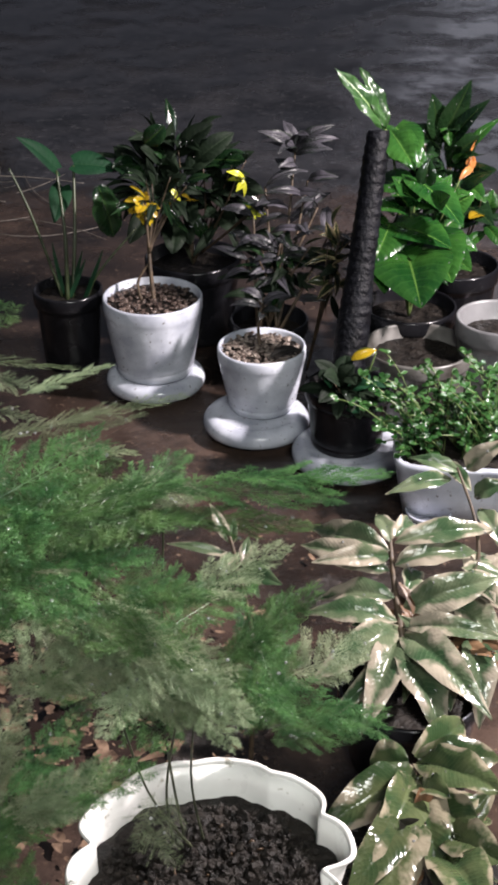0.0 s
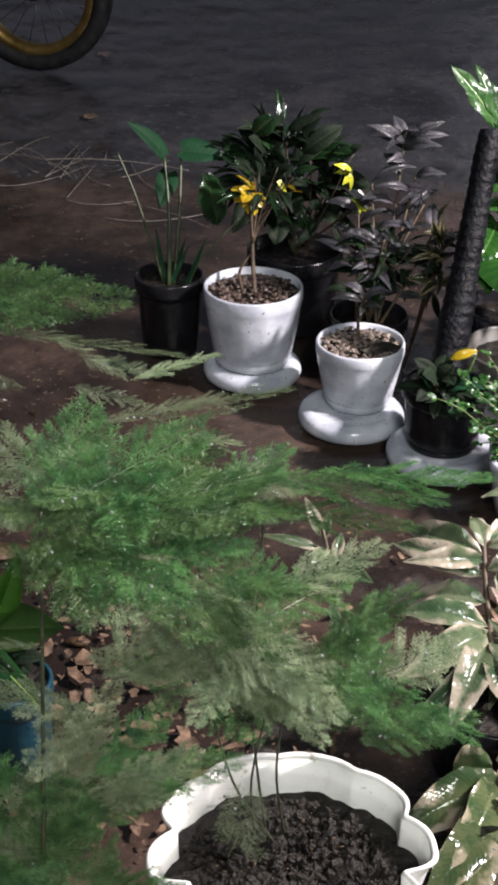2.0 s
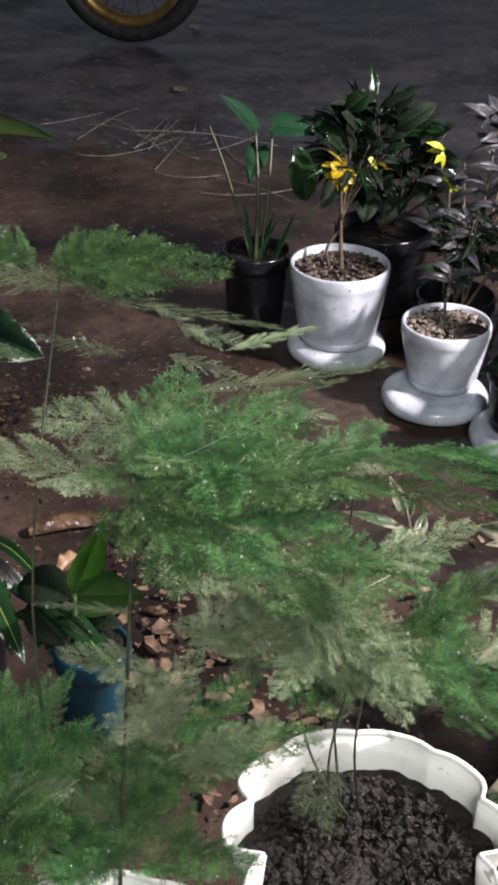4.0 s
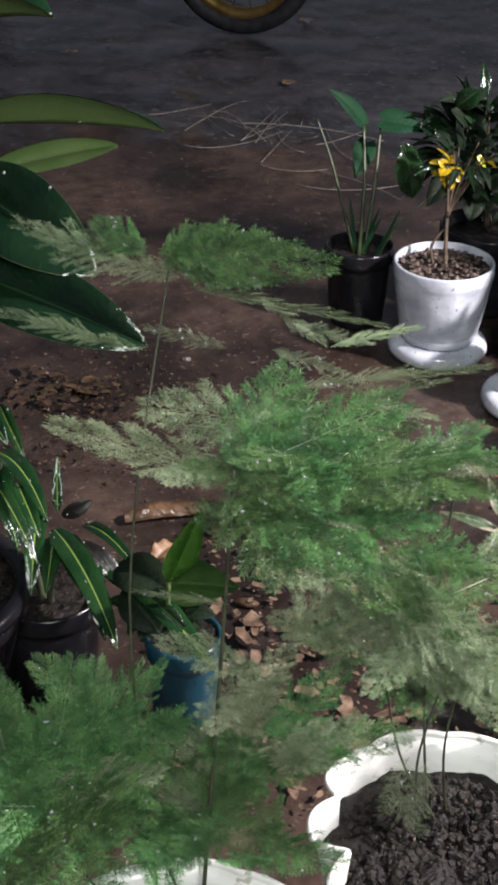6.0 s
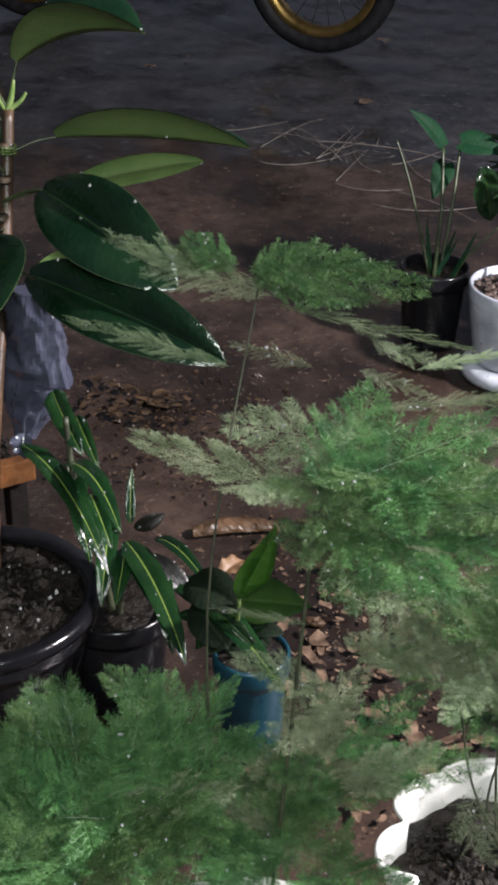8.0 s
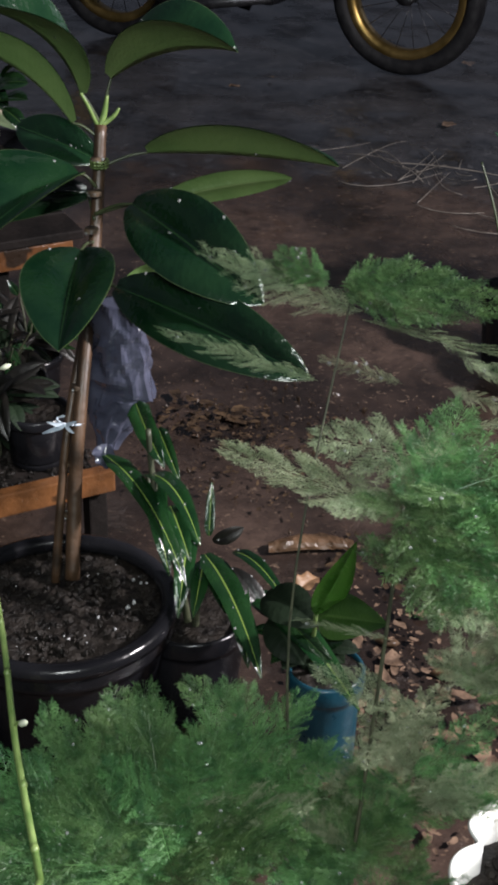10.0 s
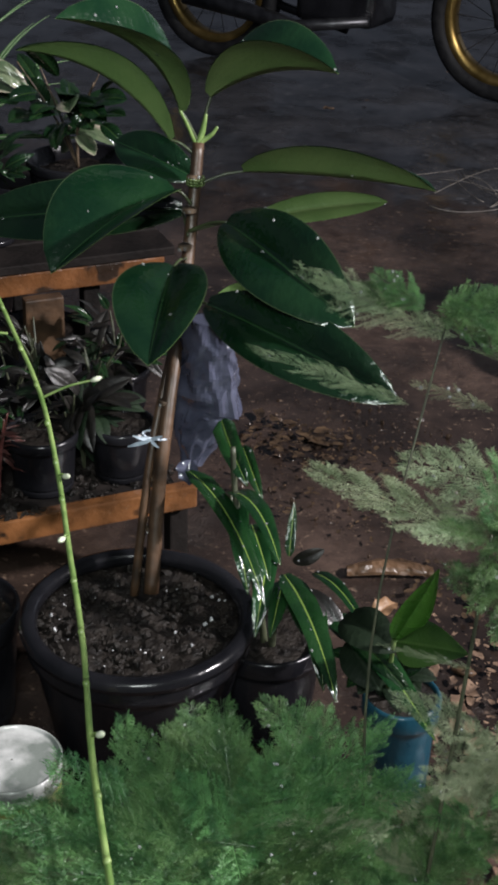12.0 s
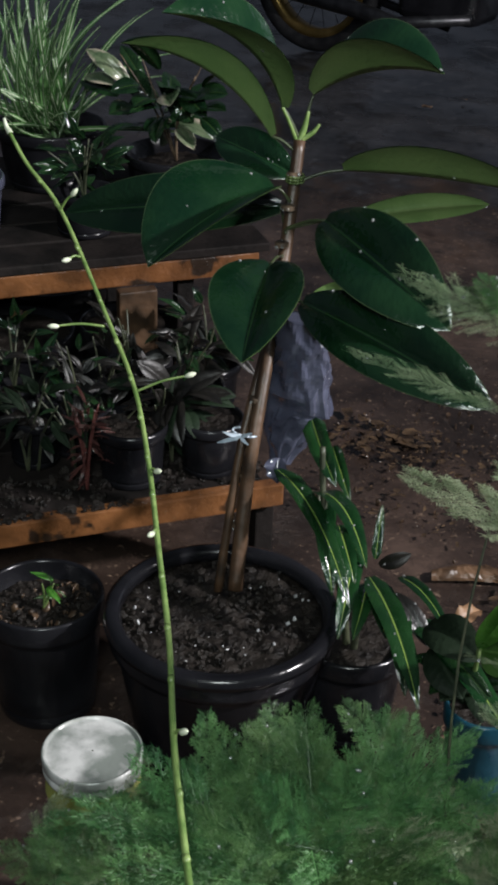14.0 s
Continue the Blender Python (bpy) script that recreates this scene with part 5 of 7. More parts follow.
for k in range(48):
    a = 2 * math.pi * k / 48
    c, s_ = math.cos(a), math.sin(a)
    top.append(bm.verts.new((abs(c) ** 0.35 * (1 if c > 0 else -1) * 0.134, abs(s_) ** 0.35 * (1 if s_ > 0 else -1) * 0.076, 0.098 + 0.004 * math.sin(k * 2.3))))
mid_ = bm.verts.new((0, 0, 0.106))
for k in range(48):
    bm.faces.new((top[k], top[(k + 1) % 48], mid_))
part("soil", bm, M_SOIL, trough)
creeper = thing("creeping_plant", (0.57, -0.48, 0.11), "creeper with a mat of tiny wet green leaves", "plant")
rnd = random.Random(41)
bm = bmesh.new()
tips = []
for s in range(120):
    a = rnd.uniform(0, 6.283)
    p0 = Vector((rnd.uniform(-0.09, 0.14), rnd.uniform(-0.05, 0.09), -0.01))
    p2 = p0 + Vector((math.cos(a) * rnd.uniform(0.03, 0.12) - 0.03, math.sin(a) * rnd.uniform(0.02, 0.07), rnd.uniform(0.02, 0.16)))
    pts = bent(p0, p2, 0.02, 6)
    tube(pts, 0.0011, 5, bm)
    tips.append(pts)
part("runner", bm, M_GREENSTEM, creeper)
bm = bmesh.new()
for pts in tips:
    for p in pts[1:]:
        for k in range(3):
            a = rnd.uniform(0, 6.283)
            d = Vector((math.cos(a), math.sin(a), rnd.uniform(-0.2, 0.5))) * rnd.uniform(0.009, 0.017)
            leaf_bm(p, p + d, rnd.uniform(0.007, 0.011), (rnd.uniform(-.4, .4), -0.5, 0.8), 0.08, 0.2, "oval", 4, bm=bm)
ob = part("foliage", bm, L_SMALL, creeper)
ob["kind"] = "stuff"
shard = thing("plastic_dish", (0.515, -0.56, 0), "broken pale dish with a red flap lying by the trough", "dish")
part("shell", lathe([(0.001, 0.004), (0.03, 0.004), (0.04, 0.012), (0.043, 0.02), (0.04, 0.021), (0.036, 0.012), (0.001, 0.008)], 28), M_WHITE, shard)
part("flap", leaf_bm((0.035, -0.01, 0.015), (0.065, 0.01, 0.05), 0.032, (0, -1, 0.3), 0.05, 0.1, "oval", 8), M_RED, shard, "dark red plastic flap")

# ---------------------------------------------------------------- asparagus fern


def frond_mesh(name, seed, mat_, branches=17, fine=6, short=0.75, thin=1.0):
    """A flat feathery plume, 1 long and 1 wide: rachis, side branches, branchlets and needles."""
    rnd = random.Random(seed)
    bm = bmesh.new()
    tube([(0, 0, 0), (0.3, 0, 0.012), (0.6, 0, 0.016), (0.85, 0, 0.01), (1, 0, 0)], [0.006, 0.005, 0.004, 0.002, 0.001], 5, bm)

    def needle(p, d, ln, th):
        s = d.cross(Vector((rnd.uniform(-1, 1), rnd.uniform(-1, 1), rnd.uniform(-1, 1)))).normalized() * th * thin
        bm.faces.new((bm.verts.new(p - s), bm.verts.new(p + s), bm.verts.new(p + d * ln)))

    for side in (-1, 1):
        for i in range(branches):
            x = 0.03 + 0.95 * (i + rnd.uniform(-.3, .3)) / branches
            w = 0.5 * (0.25 + 0.75 * min(1, x * 4)) * (1 - x) ** 0.75 * rnd.uniform(short, 1.1) + 0.03
            ang = radians(rnd.uniform(48, 66))
            d = Vector((math.cos(ang), side * math.sin(ang), rnd.uniform(-0.12, 0.16)))
            p0 = Vector((x, 0, 0.012))
            p1 = p0 + d * w
            tube([p0, p0.lerp(p1, .5) + Vector((0, 0, .006)), p1], [0.0022, 0.0018, 0.001], 3, bm)
            m = max(3, int(w / 0.021))
            for j in range(m):
                q = p0.lerp(p1, (j + 0.7) / m)
                for s2 in (-1, 1):
                    e = (d + Vector((d.y, -d.x, 0)) * s2 * rnd.uniform(0.6, 1.1) + Vector((0, 0, rnd.uniform(-.5, .5)))).normalized()
                    bl = rnd.uniform(0.02, 0.055) * (1.1 - 0.5 * j / m)
                    needle(q, e, bl * 1.2, 0.0024)
                    for h in range(fine):
                        f_ = (e + Vector((rnd.uniform(-1, 1), rnd.uniform(-1, 1), rnd.uniform(-1, 1))) * 0.6).normalized()
                        needle(q + e * bl * (0.15 + 0.17 * h), f_, rnd.uniform(0.025, 0.055), 0.0028)
    me = bpy.data.meshes.new(name)
    bm.to_mesh(me)
    bm.free()
    me.materials.append(mat_)
    return me


FERN_GREEN = [frond_mesh("frond", 100 + i, M_FERN) for i in range(4)]
FERN_PALE = [frond_mesh("pale_frond", 200 + i, M_FERN_PALE) for i in range(3)]
FERN_THIN = [frond_mesh("thin_frond", 300 + i, M_FERN_PALE, 20, 3, 0.15, 0.55) for i in range(3)]
FROND_PICK = random.Random(9)


def frond(owner, meshes, base, tip, width, sag=0.05, up=(0, -0.3, 1)):
    a, b = Vector(base), Vector(tip)
    if meshes is FERN_PALE and width < 0.22 * (b - a).length:
        meshes, width = FERN_THIN, width * 1.5
    x = (b - a).normalized()
    z = Vector(up) + Vector((FROND_PICK.uniform(-.35, .35), FROND_PICK.uniform(-.35, .35), 0))
    z = (z - x * z.dot(x)).normalized()
    y = z.cross(x)
    L = (b - a).length
    m = Matrix((x, y, z)).transposed().to_4x4()
    ob = new("frond", FROND_PICK.choice(meshes))
    ob.parent = owner
    ob.matrix_basis = Matrix.Translation(a - owner.matrix_basis.translation) @ m @ Matrix.Diagonal((L, width * 1.45, (L + width) * 0.5, 1))
    return ob


fern_a = thing("asparagus_fern", (0.12, -1.64, 0.27), "feathery asparagus fern, partly yellowing, in a scalloped planter", "fern", "asparagus ferns")
fern_b = thing("asparagus_fern", (-0.10, -1.86, 0.27), "dense feathery green asparagus fern spilling over a scalloped planter", "fern", "asparagus ferns")
frond(fern_b, FERN_GREEN, (-0.168, -1.616, 0.878), (-0.016, -1.6, 0.875), 0.05, up=(-0.1, -0.8, 0.55))
frond(fern_b, FERN_GREEN, (-0.167, -1.616, 0.882), (-0.056, -1.6, 0.884), 0.044, up=(-0.1, -0.8, 0.55))
frond(fern_b, FERN_GREEN, (-0.163, -1.616, 0.873), (-0.074, -1.6, 0.856), 0.04, up=(-0.1, -0.8, 0.55))
frond(fern_b, FERN_GREEN, (-0.162, -1.616, 0.883), (-0.12, -1.6, 0.898), 0.034, up=(-0.1, -0.8, 0.55))
frond(fern_b, FERN_GREEN, (-0.177, -1.616, 0.878), (-0.231, -1.6, 0.897), 0.03, up=(-0.1, -0.8, 0.55))
frond(fern_b, FERN_GREEN, (-0.184, -1.616, 0.88), (-0.242, -1.6, 0.882), 0.022, up=(-0.1, -0.8, 0.55))
frond(fern_b, FERN_PALE, (-0.147, -1.616, 0.858), (-0.303, -1.6, 0.889), 0.03, up=(-0.1, -0.8, 0.55))
frond(fern_b, FERN_PALE, (-0.149, -1.616, 0.857), (-0.271, -1.6, 0.859), 0.026, up=(-0.1, -0.8, 0.55))
frond(fern_b, FERN_PALE, (-0.194, -1.616, 0.869), (-0.285, -1.6, 0.881), 0.022, up=(-0.1, -0.8, 0.55))
frond(fern_b, FERN_THIN, (-0.147, -1.616, 0.85), (0.032, -1.6, 0.822), 0.014, up=(-0.1, -0.8, 0.55))
frond(fern_b, FERN_THIN, (-0.08, -1.616, 0.844), (-0.022, -1.6, 0.799), 0.016, up=(-0.1, -0.8, 0.55))
frond(fern_b, FERN_THIN, (-0.05, -1.616, 0.825), (0.007, -1.6, 0.803), 0.02, up=(-0.1, -0.8, 0.55))
frond(fern_b, FERN_THIN, (-0.108, -1.616, 0.795), (-0.189, -1.6, 0.8), 0.02, up=(-0.1, -0.8, 0.55))
frond(fern_b, FERN_THIN, (-0.184, -1.616, 0.785), (-0.343, -1.6, 0.803), 0.022, up=(-0.1, -0.8, 0.55))
frond(fern_b, FERN_PALE, (-0.2, -1.616, 0.787), (-0.294, -1.6, 0.796), 0.015, up=(-0.1, -0.8, 0.55))
frond(fern_b, FERN_THIN, (-0.068, -1.616, 0.798), (-0.005, -1.6, 0.774), 0.018, up=(-0.1, -0.8, 0.55))
frond(fern_b, FERN_THIN, (-0.026, -1.616, 0.751), (0.048, -1.6, 0.782), 0.016, up=(-0.1, -0.8, 0.55))
frond(fern_b, FERN_THIN, (-0.006, -1.616, 0.754), (0.088, -1.6, 0.779), 0.014, up=(-0.1, -0.8, 0.55))
frond(fern_b, FERN_GREEN, (-0.082, -1.708, 0.728), (-0.048, -1.629, 0.793), 0.071, 0.06)
frond(fern_b, FERN_GREEN, (-0.082, -1.709, 0.726), (0.055, -1.638, 0.778), 0.071, 0.06)
frond(fern_b, FERN_GREEN, (-0.081, -1.710, 0.724), (0.044, -1.714, 0.729), 0.070, 0.06)
frond(fern_b, FERN_GREEN, (-0.081, -1.713, 0.720), (0.116, -1.673, 0.753), 0.052, 0.05)
frond(fern_b, FERN_PALE, (-0.085, -1.702, 0.719), (-0.250, -1.696, 0.748), 0.043, 0.05)
frond(fern_b, FERN_GREEN, (-0.081, -1.713, 0.720), (-0.020, -1.802, 0.683), 0.069, 0.06)
frond(fern_b, FERN_GREEN, (-0.077, -1.720, 0.709), (0.049, -1.774, 0.693), 0.064, 0.06)
frond(fern_b, FERN_PALE, (-0.072, -1.770, 0.638), (-0.153, -1.782, 0.648), 0.011, 0.03)
frond(fern_a, FERN_PALE, (0.083, -1.695, 0.532), (0.005, -1.686, 0.599), 0.046, 0.06)
frond(fern_a, FERN_GREEN, (0.085, -1.692, 0.536), (0.132, -1.674, 0.607), 0.056, 0.06)
frond(fern_a, FERN_PALE, (0.084, -1.698, 0.528), (0.148, -1.728, 0.571), 0.045, 0.06)
frond(fern_a, FERN_GREEN, (0.074, -1.682, 0.532), (0.034, -1.642, 0.604), 0.047, 0.06)
frond(fern_a, FERN_GREEN, (0.095, -1.627, 0.721), (0.258, -1.653, 0.721), 0.037, 0.05)
frond(fern_a, FERN_GREEN, (0.081, -1.627, 0.722), (-0.041, -1.691, 0.741), 0.058, 0.06)
frond(fern_a, FERN_GREEN, (0.095, -1.637, 0.704), (0.003, -1.721, 0.721), 0.062, 0.06)
frond(fern_a, FERN_GREEN, (0.100, -1.639, 0.700), (0.231, -1.673, 0.704), 0.029, 0.05)
frond(fern_a, FERN_PALE, (0.006, -1.633, 0.766), (0.081, -1.639, 0.761), 0.019, 0.03)
frond(fern_a, FERN_PALE, (0.009, -1.606, 0.773), (0.123, -1.570, 0.780), 0.014, 0.04)
frond(fern_a, FERN_PALE, (-0.020, -1.598, 0.797), (0.055, -1.560, 0.807), 0.019, 0.04)
frond(fern_a, FERN_PALE, (-0.049, -1.620, 0.765), (0.057, -1.596, 0.781), 0.018, 0.04)
frond(fern_a, FERN_GREEN, (0.117, -1.690, 0.591), (-0.021, -1.741, 0.680), 0.053, 0.06)
frond(fern_a, FERN_PALE, (0.112, -1.696, 0.583), (0.175, -1.762, 0.565), 0.040, 0.07)
frond(fern_a, FERN_PALE, (0.117, -1.702, 0.576), (0.033, -1.709, 0.643), 0.049, 0.06)
frond(fern_a, FERN_GREEN, (0.152, -1.690, 0.558), (0.292, -1.759, 0.550), 0.040, 0.06)
frond(fern_a, FERN_GREEN, (0.152, -1.680, 0.570), (0.238, -1.661, 0.634), 0.066, 0.06)
frond(fern_a, FERN_GREEN, (0.147, -1.674, 0.578), (0.215, -1.720, 0.587), 0.060, 0.06)
frond(fern_a, FERN_GREEN, (0.108, -1.681, 0.603), (0.075, -1.656, 0.676), 0.060, 0.06)
frond(fern_a, FERN_PALE, (0.116, -1.699, 0.548), (0.161, -1.776, 0.550), 0.035, 0.05)
frond(fern_a, FERN_PALE, (0.078, -1.707, 0.574), (0.047, -1.772, 0.562), 0.040, 0.05)
frond(fern_b, FERN_GREEN, (-0.227, -1.812, 0.440), (-0.223, -1.728, 0.527), 0.068, 0.07)
frond(fern_b, FERN_GREEN, (-0.251, -1.830, 0.431), (-0.300, -1.757, 0.525), 0.068, 0.07)
frond(fern_b, FERN_GREEN, (-0.266, -1.845, 0.423), (-0.360, -1.821, 0.516), 0.068, 0.07)
frond(fern_b, FERN_GREEN, (-0.281, -1.859, 0.416), (-0.412, -1.880, 0.515), 0.067, 0.07)
frond(fern_b, FERN_GREEN, (-0.277, -1.869, 0.419), (-0.425, -1.951, 0.503), 0.071, 0.07)
frond(fern_b, FERN_GREEN, (-0.262, -1.877, 0.421), (-0.380, -1.981, 0.481), 0.070, 0.07)
frond(fern_b, FERN_GREEN, (-0.218, -1.808, 0.441), (-0.155, -1.725, 0.526), 0.068, 0.07)
frond(fern_b, FERN_GREEN, (-0.205, -1.811, 0.435), (-0.110, -1.762, 0.504), 0.067, 0.07)
frond(fern_b, FERN_GREEN, (-0.220, -1.854, 0.441), (-0.130, -1.891, 0.494), 0.069, 0.07)
frond(fern_b, FERN_GREEN, (-0.244, -1.872, 0.432), (-0.256, -1.981, 0.480), 0.069, 0.07)
frond(fern_b, FERN_GREEN, (-0.235, -1.868, 0.433), (-0.178, -1.963, 0.496), 0.068, 0.07)
frond(fern_b, FERN_PALE, (-0.212, -1.821, 0.441), (-0.113, -1.828, 0.494), 0.056, 0.07)
frond(fern_b, FERN_GREEN, (-0.252, -1.831, 0.445), (-0.305, -1.851, 0.504), 0.061, 0.07)
frond(fern_b, FERN_GREEN, (-0.232, -1.826, 0.443), (-0.234, -1.808, 0.519), 0.061, 0.07)
frond(fern_b, FERN_GREEN, (-0.272, -1.859, 0.440), (-0.338, -1.913, 0.504), 0.060, 0.07)
frond(fern_b, FERN_GREEN, (-0.197, -1.822, 0.450), (-0.104, -1.888, 0.504), 0.059, 0.07)
frond(fern_a, FERN_PALE, (0.019, -1.676, 0.622), (0.174, -1.713, 0.531), 0.061, 0.08)
frond(fern_a, FERN_GREEN, (0.029, -1.672, 0.626), (0.162, -1.710, 0.565), 0.045, 0.08)
frond(fern_a, FERN_PALE, (0.043, -1.676, 0.601), (0.151, -1.714, 0.514), 0.046, 0.08)
frond(fern_a, FERN_GREEN, (0.187, -1.674, 0.485), (0.305, -1.656, 0.487), 0.038, 0.06)
frond(fern_a, FERN_GREEN, (0.192, -1.681, 0.477), (0.278, -1.667, 0.469), 0.032, 0.05)
frond(fern_a, FERN_GREEN, (0.164, -1.632, 0.729), (0.293, -1.663, 0.749), 0.034, 0.03)
frond(fern_a, FERN_PALE, (0.008, -1.669, 0.587), (0.128, -1.714, 0.524), 0.046, 0.08)
frond(fern_a, FERN_PALE, (0.036, -1.659, 0.597), (0.139, -1.710, 0.561), 0.041, 0.06)
frond(fern_a, FERN_THIN, (-0.027, -1.66, 0.604), (0.134, -1.7, 0.526), 0.05, up=(0.1, -0.45, 0.85))
frond(fern_a, FERN_THIN, (-0.013, -1.68, 0.599), (0.115, -1.72, 0.527), 0.05, up=(0.1, -0.45, 0.85))
frond(fern_a, FERN_THIN, (0.05, -1.69, 0.624), (0.168, -1.73, 0.592), 0.05, up=(0.1, -0.45, 0.85))
frond(fern_a, FERN_THIN, (0.04, -1.71, 0.617), (0.166, -1.75, 0.562), 0.05, up=(0.1, -0.45, 0.85))
frond(fern_a, FERN_THIN, (0.084, -1.7, 0.433), (0.064, -1.73, 0.387), 0.04, up=(0.1, -0.6, 0.8))
frond(fern_a, FERN_THIN, (0.1, -1.7, 0.429), (0.091, -1.73, 0.377), 0.04, up=(0.1, -0.6, 0.8))
frond(fern_a, FERN_THIN, (0.071, -1.7, 0.387), (0.107, -1.73, 0.366), 0.04, up=(0.1, -0.6, 0.8))
FILL = random.Random(19)


def tuft(owner, hub, count, reach, rise, pale, spread=0.03):
    """More plumes round a hub."""
    for _ in range(count):
        a = FILL.uniform(0, 6.283)
        h = Vector(hub) + Vector((FILL.uniform(-1, 1), FILL.uniform(-1, 1), FILL.uniform(-0.6, 0.6))) * spread
        ln = reach * FILL.uniform(0.65, 1.15)
        tip = h + Vector((math.cos(a) * ln, math.sin(a) * ln, FILL.uniform(-rise * 0.3, rise * 1.2)))
        frond(owner, FERN_PALE if FILL.random() < pale else FERN_GREEN, h, tip, ln * FILL.uniform(0.4, 0.6), 0.05)


tuft(fern_b, (-0.045, -1.68, 0.735), 10, 0.115, 0.03, 0.15, 0.03)
tuft(fern_b, (-0.005, -1.70, 0.655), 7, 0.090, 0.03, 0.2, 0.03)
tuft(fern_b, (-0.24, -1.82, 0.42), 21, 0.13, 0.05, 0.08, 0.05)
tuft(fern_b, (-0.33, -1.78, 0.36), 18, 0.12, 0.05, 0.1, 0.05)
tuft(fern_b, (-0.18, -1.74, 0.36), 14, 0.12, 0.05, 0.12, 0.05)
tuft(fern_b, (-0.42, -1.86, 0.20), 19, 0.11, 0.04, 0.35, 0.05)
tuft(fern_b, (-0.36, -1.68, 0.17), 16, 0.12, 0.04, 0.25, 0.05)
tuft(fern_b, (-0.50, -1.72, 0.10), 14, 0.11, 0.03, 0.4, 0.05)
tuft(fern_a, (0.08, -1.63, 0.60), 4, 0.11, 0.04, 0.5, 0.03)
tuft(fern_a, (0.05, -1.64, 0.70), 5, 0.12, 0.03, 0.25, 0.03)
tuft(fern_a, (0.11, -1.63, 0.56), 3, 0.10, 0.04, 0.45, 0.03)
tuft(fern_a, (0.02, -1.60, 0.45), 4, 0.11, 0.05, 0.7, 0.04)
tuft(fern_a, (0.20, -1.52, 0.40), 6, 0.11, 0.04, 0.1, 0.03)
tuft(fern_b, (-0.489, -1.896, 0.345), 8, 0.085, 0.04, 0.35, 0.04)
tuft(fern_b, (-0.467, -1.973, 0.36), 8, 0.09, 0.04, 0.3, 0.04)
tuft(fern_b, (-0.410, -1.855, 0.392), 11, 0.1, 0.04, 0.15, 0.04)
tuft(fern_b, (-0.330, -1.926, 0.420), 10, 0.11, 0.04, 0.1, 0.04)
tuft(fern_b, (-0.205, -1.740, 0.435), 9, 0.095, 0.04, 0.1, 0.035)
tuft(fern_b, (-0.050, -1.720, 0.450), 7, 0.09, 0.04, 0.6, 0.03)
tuft(fern_a, (-0.014, -1.699, 0.550), 7, 0.1, 0.04, 0.7, 0.04)
tuft(fern_a, (-0.035, -1.710, 0.430), 8, 0.09, 0.04, 0.5, 0.035)
tuft(fern_a, (0.202, -1.685, 0.534), 4, 0.1, 0.04, 0.2, 0.03)
tuft(fern_a, (0.017, -1.685, 0.644), 6, 0.11, 0.04, 0.15, 0.04)
tuft(fern_b, (-0.245, -1.68, 0.395), 7, 0.09, 0.04, 0.05, 0.035)
tuft(fern_b, (-0.285, -1.70, 0.39), 7, 0.09, 0.04, 0.05, 0.035)
tuft(fern_b, (-0.080, -1.755, 0.386), 9, 0.1, 0.04, 0.25, 0.04)
tuft(fern_b, (-0.054, -1.774, 0.392), 8, 0.1, 0.04, 0.2, 0.04)
for foot, top in (((0.094, -1.606, 0.265), (0.116, -1.69, 0.559)), ((0.105, -1.60, 0.265), (0.100, -1.637, 0.704)), ((0.125, -1.60, 0.265), (0.13, -1.66, 0.56)), ((0.115, -1.61, 0.265), (0.05, -1.70, 0.56))):
    mid = Vector(foot).lerp(Vector(top), 0.45) + Vector((-0.012, -0.01, 0))
    stems(fern_a, [foot, mid, top], M_FERNSTEM, 0.0016, 0.0009)
stems(fern_b, [(-0.094, -1.79, 0.262), (-0.083, -1.749, 0.569), (-0.081, -1.718, 0.713), (-0.082, -1.709, 0.73)], M_FERNSTEM, 0.0022, 0.0012)
stems(fern_b, [(-0.13, -1.80, 0.262), (-0.17, -1.73, 0.6), (-0.158, -1.617, 0.866)], M_FERNSTEM, 0.0016, 0.0008)
for foot, top in (((-0.13, -1.86, 0.262), (-0.247, -1.836, 0.41)), ((-0.09, -1.85, 0.262), (-0.2, -1.80, 0.43)), ((-0.12, -1.88, 0.262), (-0.28, -1.85, 0.40)), ((-0.08, -1.83, 0.262), (-0.19, -1.80, 0.44))):
    stems(fern_b, [foot, Vector(foot).lerp(Vector(top), 0.5) + Vector((0.01, 0, 0.03)), top], M_FERNSTEM, 0.0015, 0.0008)

# ---------------------------------------------------------------- bare green vine with buds
vine = thing("vine_shoot", (-0.16, -1.97, 0.25), "bare green shoot with pale buds on short side twigs", "plant")
VINE = [(-0.13, -1.96, 0.24), (-0.20, -2.02, 0.33),
        (-0.281, -2.005, 0.497),
        (-0.305, -1.97, 0.495),
        (-0.374, -1.868, 0.521),
        (-0.437, -1.763, 0.543),
        (-0.506, -1.662, 0.577),
        (-0.562, -1.58, 0.604),
        (-0.622, -1.506, 0.65),
        (-0.694, -1.445, 0.699),
        (-0.793, -1.379, 0.785),
        (-0.85, -1.362, 0.828),
        (-0.882, -1.348, 0.857),
]
stems(vine, VINE, M_VINE, 0.0036, 0.0022, "shoot")
